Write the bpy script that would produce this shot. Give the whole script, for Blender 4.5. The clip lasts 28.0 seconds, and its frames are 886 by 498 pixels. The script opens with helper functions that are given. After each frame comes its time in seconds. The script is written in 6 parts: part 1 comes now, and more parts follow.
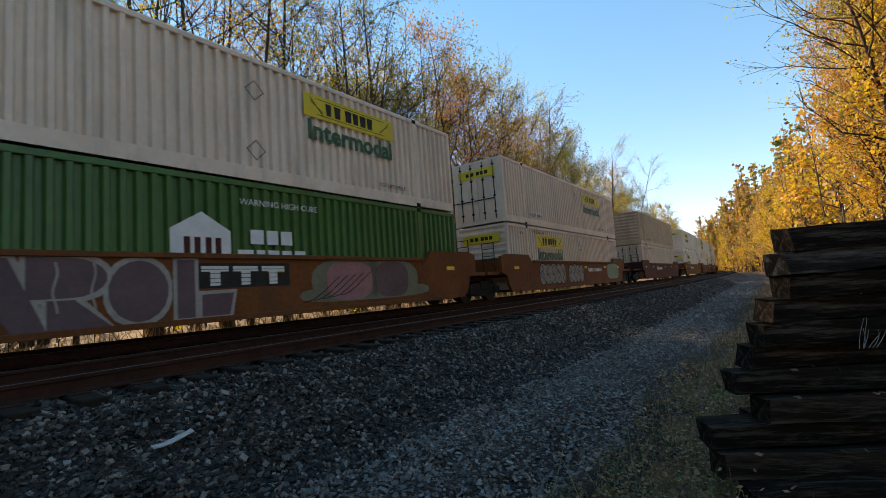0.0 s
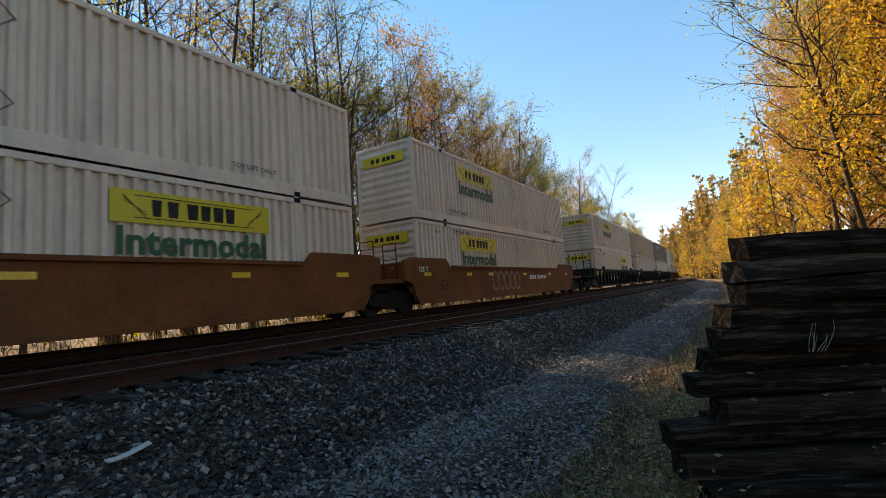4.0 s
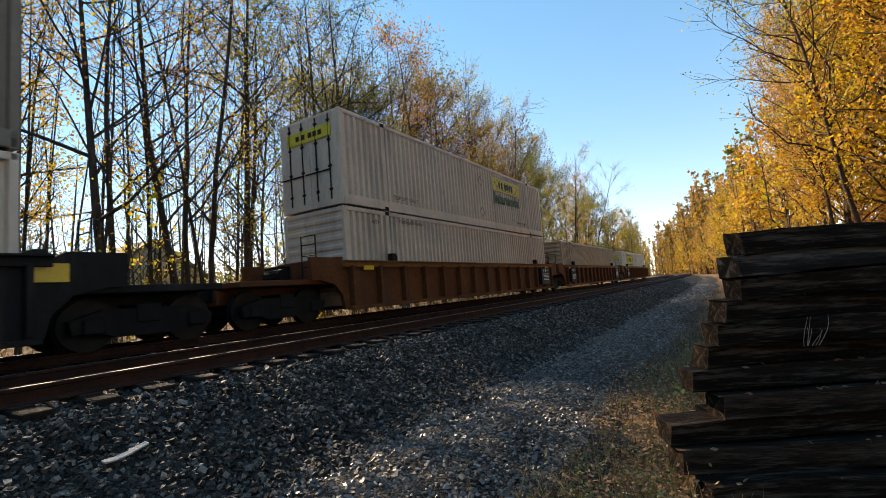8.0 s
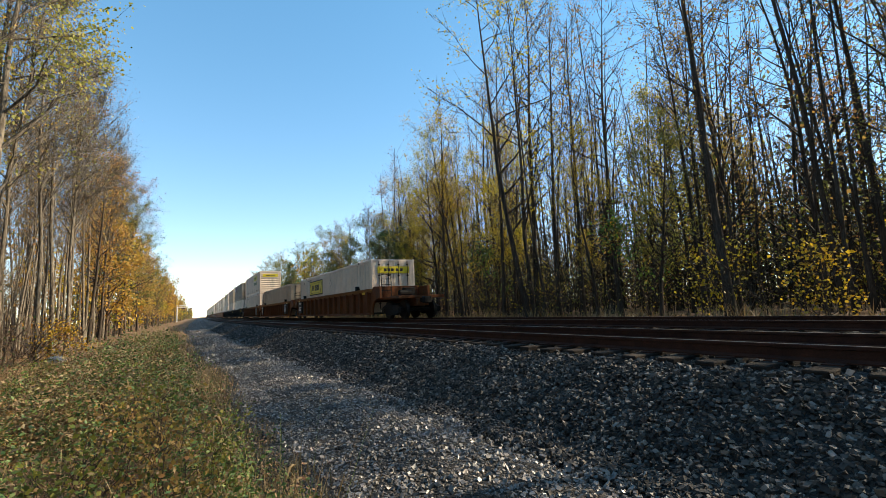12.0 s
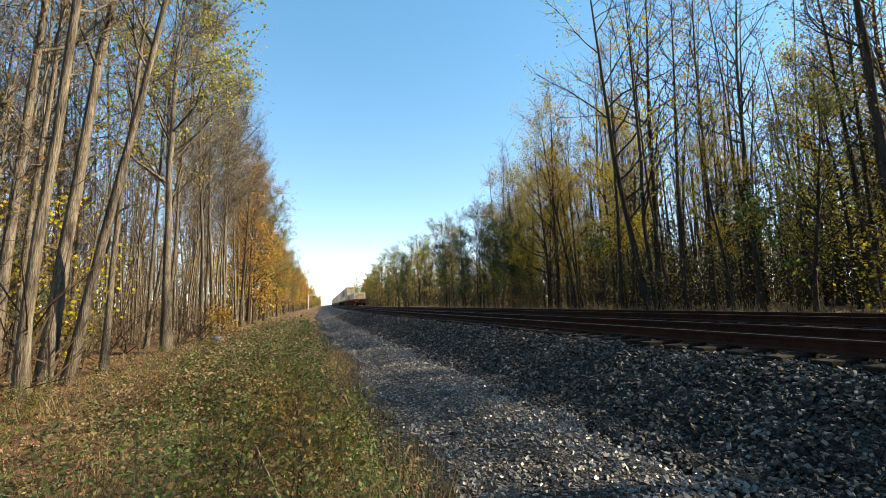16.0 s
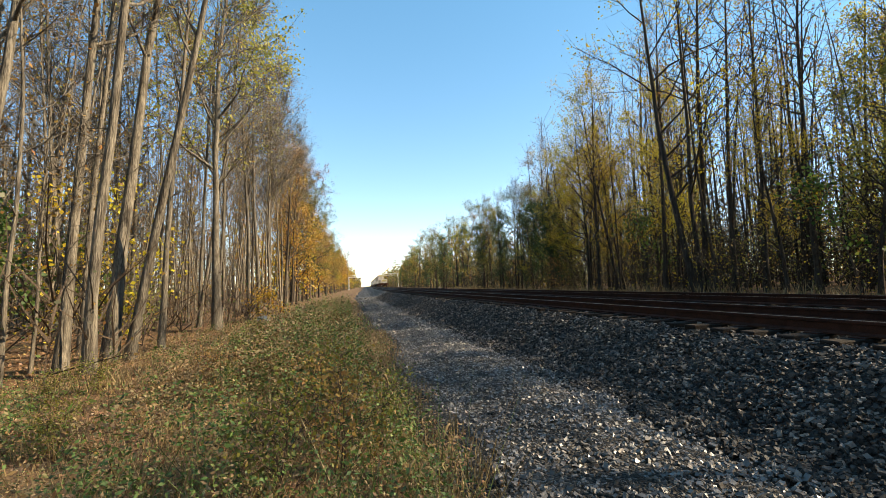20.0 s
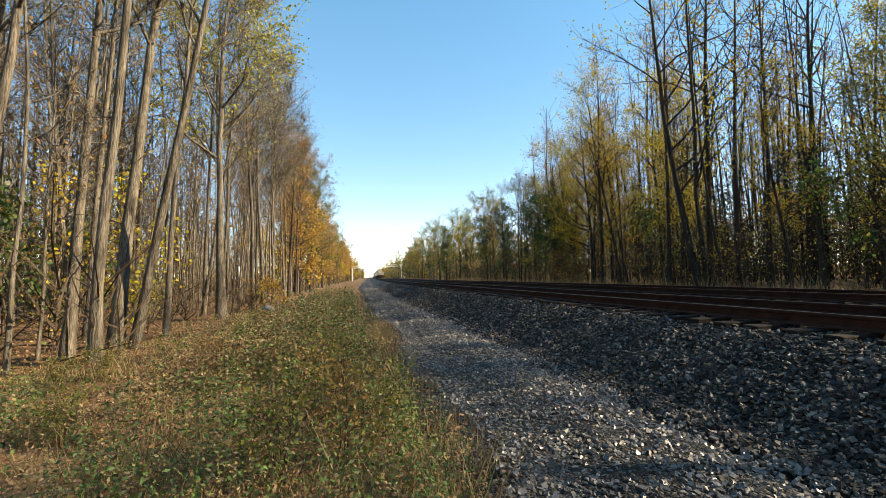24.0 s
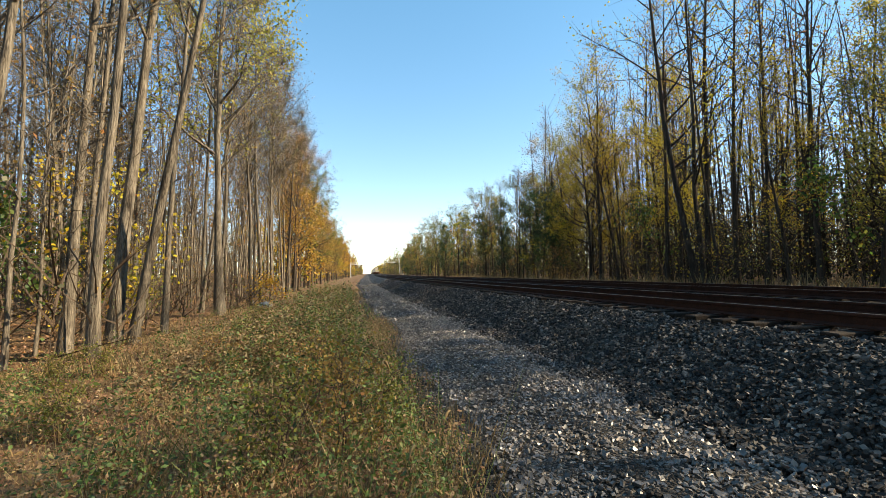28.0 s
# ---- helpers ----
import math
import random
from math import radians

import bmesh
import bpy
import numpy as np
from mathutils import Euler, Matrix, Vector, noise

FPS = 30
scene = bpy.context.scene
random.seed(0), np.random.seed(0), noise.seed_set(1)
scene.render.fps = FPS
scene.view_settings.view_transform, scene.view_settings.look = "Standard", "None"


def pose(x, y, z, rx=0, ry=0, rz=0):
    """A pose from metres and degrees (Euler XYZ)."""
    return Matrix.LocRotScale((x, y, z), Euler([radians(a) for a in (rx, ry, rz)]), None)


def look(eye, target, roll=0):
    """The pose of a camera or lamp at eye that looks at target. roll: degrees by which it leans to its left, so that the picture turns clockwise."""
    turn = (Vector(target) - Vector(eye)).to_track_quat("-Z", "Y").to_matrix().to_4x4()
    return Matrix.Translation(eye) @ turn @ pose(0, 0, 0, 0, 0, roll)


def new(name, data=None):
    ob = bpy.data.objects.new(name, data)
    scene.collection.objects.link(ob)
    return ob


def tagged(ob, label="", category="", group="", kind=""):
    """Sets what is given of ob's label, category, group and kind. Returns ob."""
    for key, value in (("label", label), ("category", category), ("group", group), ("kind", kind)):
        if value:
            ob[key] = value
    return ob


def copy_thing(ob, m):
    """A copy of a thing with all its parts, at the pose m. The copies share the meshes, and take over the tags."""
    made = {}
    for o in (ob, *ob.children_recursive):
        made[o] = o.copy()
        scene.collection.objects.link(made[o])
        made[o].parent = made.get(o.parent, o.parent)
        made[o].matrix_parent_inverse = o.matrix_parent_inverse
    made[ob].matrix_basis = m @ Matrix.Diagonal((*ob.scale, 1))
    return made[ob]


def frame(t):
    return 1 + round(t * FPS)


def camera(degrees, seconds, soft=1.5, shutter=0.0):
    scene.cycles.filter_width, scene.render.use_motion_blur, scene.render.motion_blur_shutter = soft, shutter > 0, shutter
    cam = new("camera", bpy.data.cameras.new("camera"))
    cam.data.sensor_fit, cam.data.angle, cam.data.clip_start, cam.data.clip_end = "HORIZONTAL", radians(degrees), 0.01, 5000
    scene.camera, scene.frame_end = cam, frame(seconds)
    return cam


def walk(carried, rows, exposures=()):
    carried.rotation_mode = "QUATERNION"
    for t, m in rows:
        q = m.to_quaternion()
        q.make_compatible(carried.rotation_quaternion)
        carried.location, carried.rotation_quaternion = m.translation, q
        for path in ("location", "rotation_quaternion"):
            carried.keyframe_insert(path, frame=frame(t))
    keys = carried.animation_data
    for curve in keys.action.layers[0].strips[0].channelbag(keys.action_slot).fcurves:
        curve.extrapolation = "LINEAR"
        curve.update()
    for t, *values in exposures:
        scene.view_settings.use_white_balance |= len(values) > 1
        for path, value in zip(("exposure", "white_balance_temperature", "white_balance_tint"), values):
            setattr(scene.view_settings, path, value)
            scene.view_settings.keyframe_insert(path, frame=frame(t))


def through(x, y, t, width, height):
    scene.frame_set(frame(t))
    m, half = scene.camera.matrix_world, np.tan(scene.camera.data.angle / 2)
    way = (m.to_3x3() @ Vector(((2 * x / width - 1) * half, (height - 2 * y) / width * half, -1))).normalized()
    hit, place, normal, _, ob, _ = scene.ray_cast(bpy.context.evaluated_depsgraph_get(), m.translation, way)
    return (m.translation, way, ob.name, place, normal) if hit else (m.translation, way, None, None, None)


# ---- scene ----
EYE_H = 0.585
cam = camera(87.78, 28.0, soft=0.75, shutter=0.05)

# seconds, heading, tilt and lean in degrees; the viewer stands still and turns
VIEW = [
    (0.0, 38.98, 5.19, -3.86), (0.5, 38.29, 5.36, -3.89), (1.0, 37.73, 5.53, -3.84), (1.5, 37.51, 5.70, -3.87),
    (2.0, 37.43, 5.80, -3.81), (2.5, 37.29, 5.83, -3.95), (3.0, 36.64, 5.53, -3.92), (3.5, 35.86, 5.58, -3.86),
    (4.0, 35.25, 5.70, -3.82), (4.5, 34.77, 5.79, -3.74), (5.5, 34.0, 5.75, -3.72), (6.5, 33.74, 5.64, -3.74), (7.0, 34.11, 5.56, -3.88),
    (7.5, 34.55, 5.49, -4.00), (8.0, 34.85, 5.36, -4.29), (8.5, 35.05, 5.17, -4.31), (9.0, 36.78, 5.08, -4.33),
    (9.5, 46.12, 6.34, -4.70), (10.0, 71.20, 8.18, -4.06), (10.5, 104.57, 8.49, -2.43), (11.0, 139.40, 8.77, -1.73),
    (11.5, 148.14, 7.86, -2.55), (12.0, 151.87, 6.95, -2.83), (12.5, 153.48, 6.70, -2.80), (13.0, 155.70, 6.52, -2.80),
    (13.5, 159.10, 6.46, -2.74), (14.5, 162.2, 6.45, -2.45), (15.5, 164.52, 6.44, -2.25), (16.0, 165.58, 6.40, -2.12), (16.5, 166.51, 6.38, -2.04),
    (17.0, 167.49, 6.38, -1.94), (17.5, 168.41, 6.14, -1.82), (18.0, 168.76, 5.63, -1.82), (18.5, 169.02, 5.25, -1.92),
    (19.0, 169.42, 4.87, -1.99), (19.5, 169.99, 4.53, -2.08), (20.0, 170.34, 4.29, -2.04), (20.5, 170.64, 4.13, -1.82),
    (21.0, 170.61, 3.86, -1.60), (21.5, 170.61, 3.73, -1.69), (23.5, 170.78, 3.31, -1.56), (24.5, 170.79, 3.21, -1.56),
    (25.5, 170.79, 3.11, -1.56), (26.5, 170.69, 2.98, -1.49), (27.5, 170.52, 2.85, -1.43), (28.0, 170.61, 2.82, -1.43)]


def view_pose(yaw, tilt, lean):
    a, b = radians(yaw), radians(tilt)
    ahead = Vector((math.cos(b) * math.cos(a), math.cos(b) * math.sin(a), math.sin(b)))
    eye = Vector((0, 0, EYE_H))
    return look(eye, eye + ahead, lean)


EXPOSE = [(0.0, 1.1, 9200, 14), (9.0, 1.1, 9200, 14), (10.0, 1.0, 10200, 17), (11.0, 0.82, 8000, 10), (12.5, 1.12, 8100, 6), (28.0, 1.16, 8600, 7)]
walk(cam, [(t, view_pose(a, b, c)) for t, a, b, c in VIEW], exposures=EXPOSE)

# ---- light ----
SUN_AZ, SUN_EL = 77.0, 32.6
world = bpy.data.worlds.new("sky")
scene.world = world
world.use_nodes = True
wn = world.node_tree.nodes
sky = wn.new("ShaderNodeTexSky")
sky.sky_type, sky.sun_disc = "NISHITA", False
sky.sun_elevation, sky.sun_rotation = radians(SUN_EL), radians(90 - SUN_AZ)
sky.air_density, sky.dust_density, sky.ozone_density = 0.68, 0.0, 1.0
sky.altitude = 700
wn["Background"].inputs["Strength"].default_value = 0.13
clear = wn.new("ShaderNodeHueSaturation")      # a very clear, dry autumn sky
clear.inputs["Hue"].default_value, clear.inputs["Saturation"].default_value, clear.inputs["Value"].default_value = 0.507, 1.36, 3.45
world.node_tree.links.new(sky.outputs["Color"], clear.inputs["Color"])
haze = wn.new("ShaderNodeGamma")      # an even sky, little brighter towards the horizon
haze.inputs["Gamma"].default_value = 0.65
world.node_tree.links.new(clear.outputs["Color"], haze.inputs["Color"])
world.node_tree.links.new(haze.outputs["Color"], wn["Background"].inputs["Color"])
sun = new("sun", bpy.data.lights.new("sun", "SUN"))
sun.data.energy, sun.data.angle, sun.data.color = 5.0, radians(0.6), (1.0, 0.92, 0.80)
_d = Vector((math.cos(radians(SUN_EL)) * math.cos(radians(SUN_AZ)), math.cos(radians(SUN_EL)) * math.sin(radians(SUN_AZ)), math.sin(radians(SUN_EL))))
sun.matrix_world = look(_d * 100, (0, 0, 0))

# ---- plan: s runs along the tracks, off to the side of the viewer's line ----
GRADE = 0.0047
NEAR_C, FAR_C = 6.436, 10.562      # centre lines of the two tracks
GROUND = -0.95
# the line runs straight, bends gently left past the viewer and harder beyond
RUN = np.linspace(-3200, 3200, 12801)
BEND = 0.000427 * np.clip(RUN + 111.6, 0, 205) + 0.00115 * np.clip(RUN - 93.4, 0, 420)
_step = np.diff(RUN)
_mid = (BEND[1:] + BEND[:-1]) / 2
RUN_X = np.concatenate([[0], np.cumsum(np.cos(_mid) * _step)])
RUN_Y = np.concatenate([[0], np.cumsum(np.sin(_mid) * _step)])
RUN_X -= np.interp(0, RUN, RUN_X)
RUN_Y -= np.interp(0, RUN, RUN_Y)


def heading(s):
    return np.interp(s, RUN, BEND)


def line(s):
    """The point of the viewer's line at s."""
    return np.interp(s, RUN, RUN_X), np.interp(s, RUN, RUN_Y)


def at(s, off, z=0.0):
    """World points from s, off and the height over the rails."""
    x, y = line(s)
    t = heading(s)
    return np.stack(np.broadcast_arrays(x - off * np.sin(t), y + off * np.cos(t), z + GRADE * np.clip(s, 0, 400)), -1)


def spot(s, off, z=0.0, turn=0.0, rx=0.0, ry=0.0):
    p = at(float(s), float(off), float(z))
    return pose(p[0], p[1], p[2], rx, ry, math.degrees(float(heading(s))) + turn)


def rise(off, s):
    """Height of the ground over the rails by the distance to the side."""
    prof_off = [-400, -60, -14, -5, -1.5, 0.6, 1.6, 2.3, 2.9, 3.3, 3.7, 4.85, 5.1, 5.5, 14.0, 15.0, 17.0, 60, 400]
    prof_z = [-1.6, -1.2, -1.0, -0.9, -0.9, -0.95, -0.99, -0.93, -0.96, -1.0, -0.92, -0.34, -0.25, -0.225, -0.225, -0.35, -0.3, -0.5, -0.8]
    return np.interp(off, prof_off, prof_z)

# ---- materials ----
def nodes_of(name):
    m = bpy.data.materials.new(name)
    m.use_nodes = True
    nt = m.node_tree
    return m, nt, nt.nodes["Principled BSDF"]


def ramp(nt, fac, stops):
    r = nt.nodes.new("ShaderNodeValToRGB")
    el = r.color_ramp.elements
    while len(el) < len(stops):
        el.new(0.5)
    for e, (p, c) in zip(el, stops):
        e.position, e.color = p, (*c, 1)
    nt.links.new(fac, r.inputs["Fac"])
    return r.outputs["Color"]


def noise_tex(nt, scale, detail=4.0, stretch=None, rough=0.6, coords="Object"):
    tc = nt.nodes.new("ShaderNodeTexCoord")
    src = tc.outputs[coords]
    if stretch:
        mp = nt.nodes.new("ShaderNodeMapping")
        mp.inputs["Scale"].default_value = stretch
        nt.links.new(src, mp.inputs["Vector"])
        src = mp.outputs["Vector"]
    n = nt.nodes.new("ShaderNodeTexNoise")
    n.inputs["Scale"].default_value, n.inputs["Detail"].default_value, n.inputs["Roughness"].default_value = scale, detail, rough
    nt.links.new(src, n.inputs["Vector"])
    return n.outputs["Fac"]


def blend(nt, fac, a, b, mode="MIX"):
    mx = nt.nodes.new("ShaderNodeMix")
    mx.data_type, mx.blend_type = "RGBA", mode
    for sock, v in ((mx.inputs[0], fac), (mx.inputs[6], a), (mx.inputs[7], b)):
        if isinstance(v, (int, float)):
            sock.default_value = v
        elif isinstance(v, tuple):
            sock.default_value = (*v, 1)
        else:
            nt.links.new(v, sock)
    return mx.outputs[2]


def bump(nt, bsdf, fac, strength, dist):
    b = nt.nodes.new("ShaderNodeBump")
    b.inputs["Strength"].default_value, b.inputs["Distance"].default_value = strength, dist
    nt.links.new(fac, b.inputs["Height"])
    nt.links.new(b.outputs["Normal"], bsdf.inputs["Normal"])


def surface(name, c1, c2, scale, rough=0.8, fine=None, fine_amt=0.35, bump_amt=0.0, bump_dist=0.01, metal=0.0, stretch=None, grime=None, grime_scale=1.0, coords="Object"):
    """A painted, stony or wooden surface with two scales of variation."""
    m, nt, b = nodes_of(name)
    n1 = noise_tex(nt, scale, 5, stretch, coords=coords)
    col = ramp(nt, n1, [(0.32, c1), (0.68, c2)])
    if fine:
        n2 = noise_tex(nt, fine, 3, stretch, coords=coords)
        dark = ramp(nt, n2, [(0.3, (1 - fine_amt,) * 3), (0.7, (1, 1, 1))])
        col = blend(nt, 1.0, col, dark, "MULTIPLY")
        if bump_amt:
            bump(nt, b, n2, bump_amt, bump_dist)
    if grime:
        n3 = noise_tex(nt, grime_scale, 6, (1, 1, 0.18) if not stretch else stretch, 0.7, coords)
        f = ramp(nt, n3, [(0.5, (0, 0, 0)), (0.75, (1, 1, 1))])
        col = blend(nt, f, col, grime)
    nt.links.new(col, b.inputs["Base Color"])
    b.inputs["Roughness"].default_value, b.inputs["Metallic"].default_value = rough, metal
    return m


def leafy(name, stops, through=0.55, per_object=0.12):
    """Leaves: each takes its own tint; light comes through them."""
    m, nt, b = nodes_of(name)
    geo = nt.nodes.new("ShaderNodeNewGeometry")
    col = ramp(nt, geo.outputs["Random Per Island"], stops)
    info = nt.nodes.new("ShaderNodeObjectInfo")
    hs = nt.nodes.new("ShaderNodeHueSaturation")
    mr = nt.nodes.new("ShaderNodeMapRange")
    mr.inputs["To Min"].default_value, mr.inputs["To Max"].default_value = 0.5 - 0.03 * per_object * 4, 0.5 + 0.03 * per_object * 4
    nt.links.new(info.outputs["Random"], mr.inputs["Value"])
    nt.links.new(mr.outputs["Result"], hs.inputs["Hue"])
    nt.links.new(col, hs.inputs["Color"])
    b.inputs["Roughness"].default_value = 0.6
    nt.links.new(hs.outputs["Color"], b.inputs["Base Color"])
    tr = nt.nodes.new("ShaderNodeBsdfTranslucent")
    nt.links.new(hs.outputs["Color"], tr.inputs["Color"])
    mix = nt.nodes.new("ShaderNodeMixShader")
    mix.inputs["Fac"].default_value = through
    nt.links.new(b.outputs["BSDF"], mix.inputs[1])
    nt.links.new(tr.outputs["BSDF"], mix.inputs[2])
    nt.links.new(mix.outputs["Shader"], nt.nodes["Material Output"].inputs["Surface"])
    return m


M = {}
M["litter"] = surface("leaf_litter", (0.16, 0.085, 0.045), (0.30, 0.17, 0.09), 1.3, 0.95, 24, 0.6, 0.8, 0.05, grime=(0.10, 0.10, 0.04), grime_scale=0.5)
M["teal"] = surface("grimy_dark_teal_paint", (0.008, 0.017, 0.026), (0.013, 0.03, 0.038), 0.7, 0.7, 12, 0.3, grime=(0.03, 0.09, 0.085), grime_scale=1.2)
M["rail_rust"] = surface("rusty_rail_web", (0.034, 0.012, 0.007), (0.068, 0.024, 0.014), 6, 0.85, 60, 0.4, 0.3, 0.003)
M["rail_top"] = surface("worn_rail_head", (0.10, 0.08, 0.07), (0.19, 0.16, 0.14), 9, 0.5, metal=0.9)
M["tie"] = surface("weathered_tie_wood", (0.016, 0.010, 0.007), (0.042, 0.028, 0.020), 2.5, 0.9, 30, 0.55, 0.7, 0.008, stretch=(8, 0.9, 8))
M["old_tie"] = surface("creosoted_old_wood", (0.007, 0.0042, 0.0028), (0.028, 0.017, 0.011), 1.6, 0.85, 14, 0.6, 0.9, 0.012, stretch=(0.7, 7, 7), grime=(0.11, 0.082, 0.062), grime_scale=3.6)
M["brown_tie"] = surface("browned_old_wood", (0.012, 0.007, 0.005), (0.055, 0.034, 0.023), 1.6, 0.85, 14, 0.6, 0.9, 0.012, stretch=(0.7, 7, 7), grime=(0.12, 0.085, 0.062), grime_scale=3.0)
M["bleached_tie"] = surface("bleached_old_wood", (0.010, 0.007, 0.006), (0.05, 0.04, 0.033), 1.3, 0.85, 14, 0.6, 0.9, 0.012, stretch=(0.5, 5, 5), grime=(0.22, 0.19, 0.165), grime_scale=2.0)
M["white"] = surface("white_container_paint", (0.70, 0.55, 0.425), (0.80, 0.65, 0.515), 0.5, 0.5, 7, 0.1, grime=(0.42, 0.37, 0.31), grime_scale=1.6)
M["offwhite"] = surface("aged_white_paint", (0.63, 0.48, 0.36), (0.74, 0.58, 0.445), 0.6, 0.55, 7, 0.14, grime=(0.34, 0.28, 0.22), grime_scale=1.4)
M["tan"] = surface("faded_tan_paint", (0.48, 0.335, 0.215), (0.57, 0.41, 0.27), 0.6, 0.6, 7, 0.14, grime=(0.27, 0.20, 0.14), grime_scale=1.4)
M["greypaint"] = surface("dull_grey_paint", (0.26, 0.205, 0.155), (0.32, 0.26, 0.20), 0.6, 0.6, 7, 0.14, grime=(0.18, 0.15, 0.12), grime_scale=1.4)
M["green"] = surface("green_container_paint", (0.035, 0.12, 0.02), (0.05, 0.16, 0.03), 0.6, 0.5, 7, 0.18, grime=(0.03, 0.09, 0.025), grime_scale=1.4)
M["brown"] = surface("rusty_yellow_brown_paint", (0.15, 0.044, 0.012), (0.23, 0.072, 0.019), 0.9, 0.7, 12, 0.3, 0.15, 0.004, grime=(0.10, 0.045, 0.022), grime_scale=1.8)
M["oxide"] = surface("dark_oxide_red_paint", (0.075, 0.015, 0.011), (0.12, 0.027, 0.018), 0.9, 0.7, 12, 0.3, 0.15, 0.004, grime=(0.05, 0.02, 0.015), grime_scale=1.8)
M["black"] = surface("grimy_black_paint", (0.008, 0.0075, 0.007), (0.017, 0.015, 0.014), 1.2, 0.7, 14, 0.3, 0.15, 0.004, grime=(0.045, 0.034, 0.026), grime_scale=1.6)
M["ochre"] = surface("faded_ochre_paint", (0.24, 0.095, 0.026), (0.35, 0.145, 0.04), 0.8, 0.7, 12, 0.3, 0.15, 0.004, grime=(0.13, 0.055, 0.028), grime_scale=1.7)
M["rib_brown"] = surface("dark_rust_brown_paint", (0.10, 0.030, 0.010), (0.20, 0.064, 0.020), 0.8, 0.75, 12, 0.3, 0.15, 0.004, grime=(0.06, 0.03, 0.02), grime_scale=1.7)
M["spray_purple"] = surface("faded_purple_spray_paint", (0.085, 0.045, 0.055), (0.13, 0.07, 0.08), 1.5, 0.6, 12, 0.2)
M["spray_pale"] = surface("pale_spray_paint", (0.30, 0.26, 0.23), (0.40, 0.36, 0.32), 1.5, 0.6, 12, 0.2)
M["spray_grey"] = surface("grey_spray_paint", (0.20, 0.19, 0.18), (0.27, 0.255, 0.24), 1.5, 0.6, 12, 0.2)
M["spray_olive"] = surface("olive_spray_paint", (0.13, 0.125, 0.08), (0.19, 0.18, 0.12), 1.5, 0.6, 12, 0.2)
M["spray_pink"] = surface("dusty_pink_spray_paint", (0.30, 0.12, 0.13), (0.38, 0.17, 0.17), 1.5, 0.6, 12, 0.2)
M["spray_mint"] = surface("pale_green_spray_paint", (0.16, 0.25, 0.17), (0.24, 0.33, 0.23), 1.5, 0.6, 12, 0.2)
M["plank"] = surface("bleached_grey_plank", (0.42, 0.40, 0.37), (0.58, 0.56, 0.52), 3, 0.8, 30, 0.3, stretch=(0.7, 6, 6))
M["pole"] = surface("weathered_pole_wood", (0.10, 0.075, 0.055), (0.17, 0.13, 0.10), 3, 0.9, 20, 0.4, stretch=(5, 5, 0.5))
M["roof"] = surface("mossy_shingle_roof", (0.13, 0.12, 0.06), (0.22, 0.18, 0.09), 2, 0.9, 14, 0.4)
M["siding"] = surface("pale_house_siding", (0.50, 0.46, 0.36), (0.60, 0.56, 0.45), 2, 0.7, 14, 0.2)
M["glass"] = surface("dark_window_pane", (0.03, 0.035, 0.04), (0.05, 0.055, 0.06), 2, 0.1)
M["steel"] = surface("grimy_cast_steel", (0.005, 0.0045, 0.004), (0.013, 0.011, 0.010), 3, 0.75, 25, 0.4, 0.3, 0.004)
M["wheel"] = surface("wheel_steel", (0.014, 0.012, 0.010), (0.03, 0.024, 0.02), 4, 0.6, 30, 0.3, metal=0.4)
M["yellow"] = surface("yellow_decal", (0.62, 0.47, 0.02), (0.70, 0.55, 0.035), 1.5, 0.5, 20, 0.12)
M["reflect"] = surface("amber_reflective_tape", (0.75, 0.42, 0.01), (0.85, 0.5, 0.02), 5, 0.35, 40, 0.1)
M["ink"] = surface("dark_decal_ink", (0.014, 0.012, 0.011), (0.03, 0.027, 0.025), 5, 0.6)
M["inkgreen"] = surface("dark_green_lettering", (0.006, 0.07, 0.03), (0.012, 0.10, 0.045), 5, 0.6)
M["inkwhite"] = surface("white_lettering", (0.60, 0.60, 0.58), (0.70, 0.69, 0.67), 5, 0.6)
M["purple"] = surface("purple_decal", (0.035, 0.012, 0.05), (0.055, 0.02, 0.075), 3, 0.5)
# well floor coloured dark for the shadow gap under the containers
M["shadowgap"] = surface("shade_dark_underside", (0.03, 0.028, 0.025), (0.05, 0.045, 0.04), 3, 0.9)
M["bark_dark"] = surface("dark_bark", (0.034, 0.025, 0.019), (0.105, 0.08, 0.06), 3, 0.92, 18, 0.5, 0.8, 0.02, stretch=(3, 3, 0.5))
M["bark_pale"] = surface("pale_grey_bark", (0.075, 0.058, 0.044), (0.34, 0.285, 0.22), 3.0, 0.9, 14, 0.65, 1.0, 0.03, stretch=(3, 3, 0.45))
M["bark_brown"] = surface("brown_bark", (0.075, 0.05, 0.034), (0.15, 0.105, 0.075), 3, 0.92, 18, 0.45, 0.7, 0.02, stretch=(3, 3, 0.5))
GOLD = [(0.0, (0.55, 0.32, 0.03)), (0.35, (0.62, 0.43, 0.03)), (0.7, (0.48, 0.25, 0.03)), (0.9, (0.42, 0.16, 0.03)), (1.0, (0.30, 0.28, 0.04))]
M["leaf_gold"] = leafy("golden_leaves", GOLD)
M["leaf_orange"] = leafy("orange_leaves", [(0.0, (0.46, 0.24, 0.05)), (0.4, (0.40, 0.19, 0.05)), (0.75, (0.50, 0.32, 0.06)), (1.0, (0.28, 0.15, 0.05))])
M["leaf_rust"] = leafy("russet_leaves", [(0.0, (0.28, 0.15, 0.045)), (0.5, (0.36, 0.22, 0.06)), (0.85, (0.24, 0.13, 0.06)), (1.0, (0.34, 0.14, 0.05))], per_object=0.1)
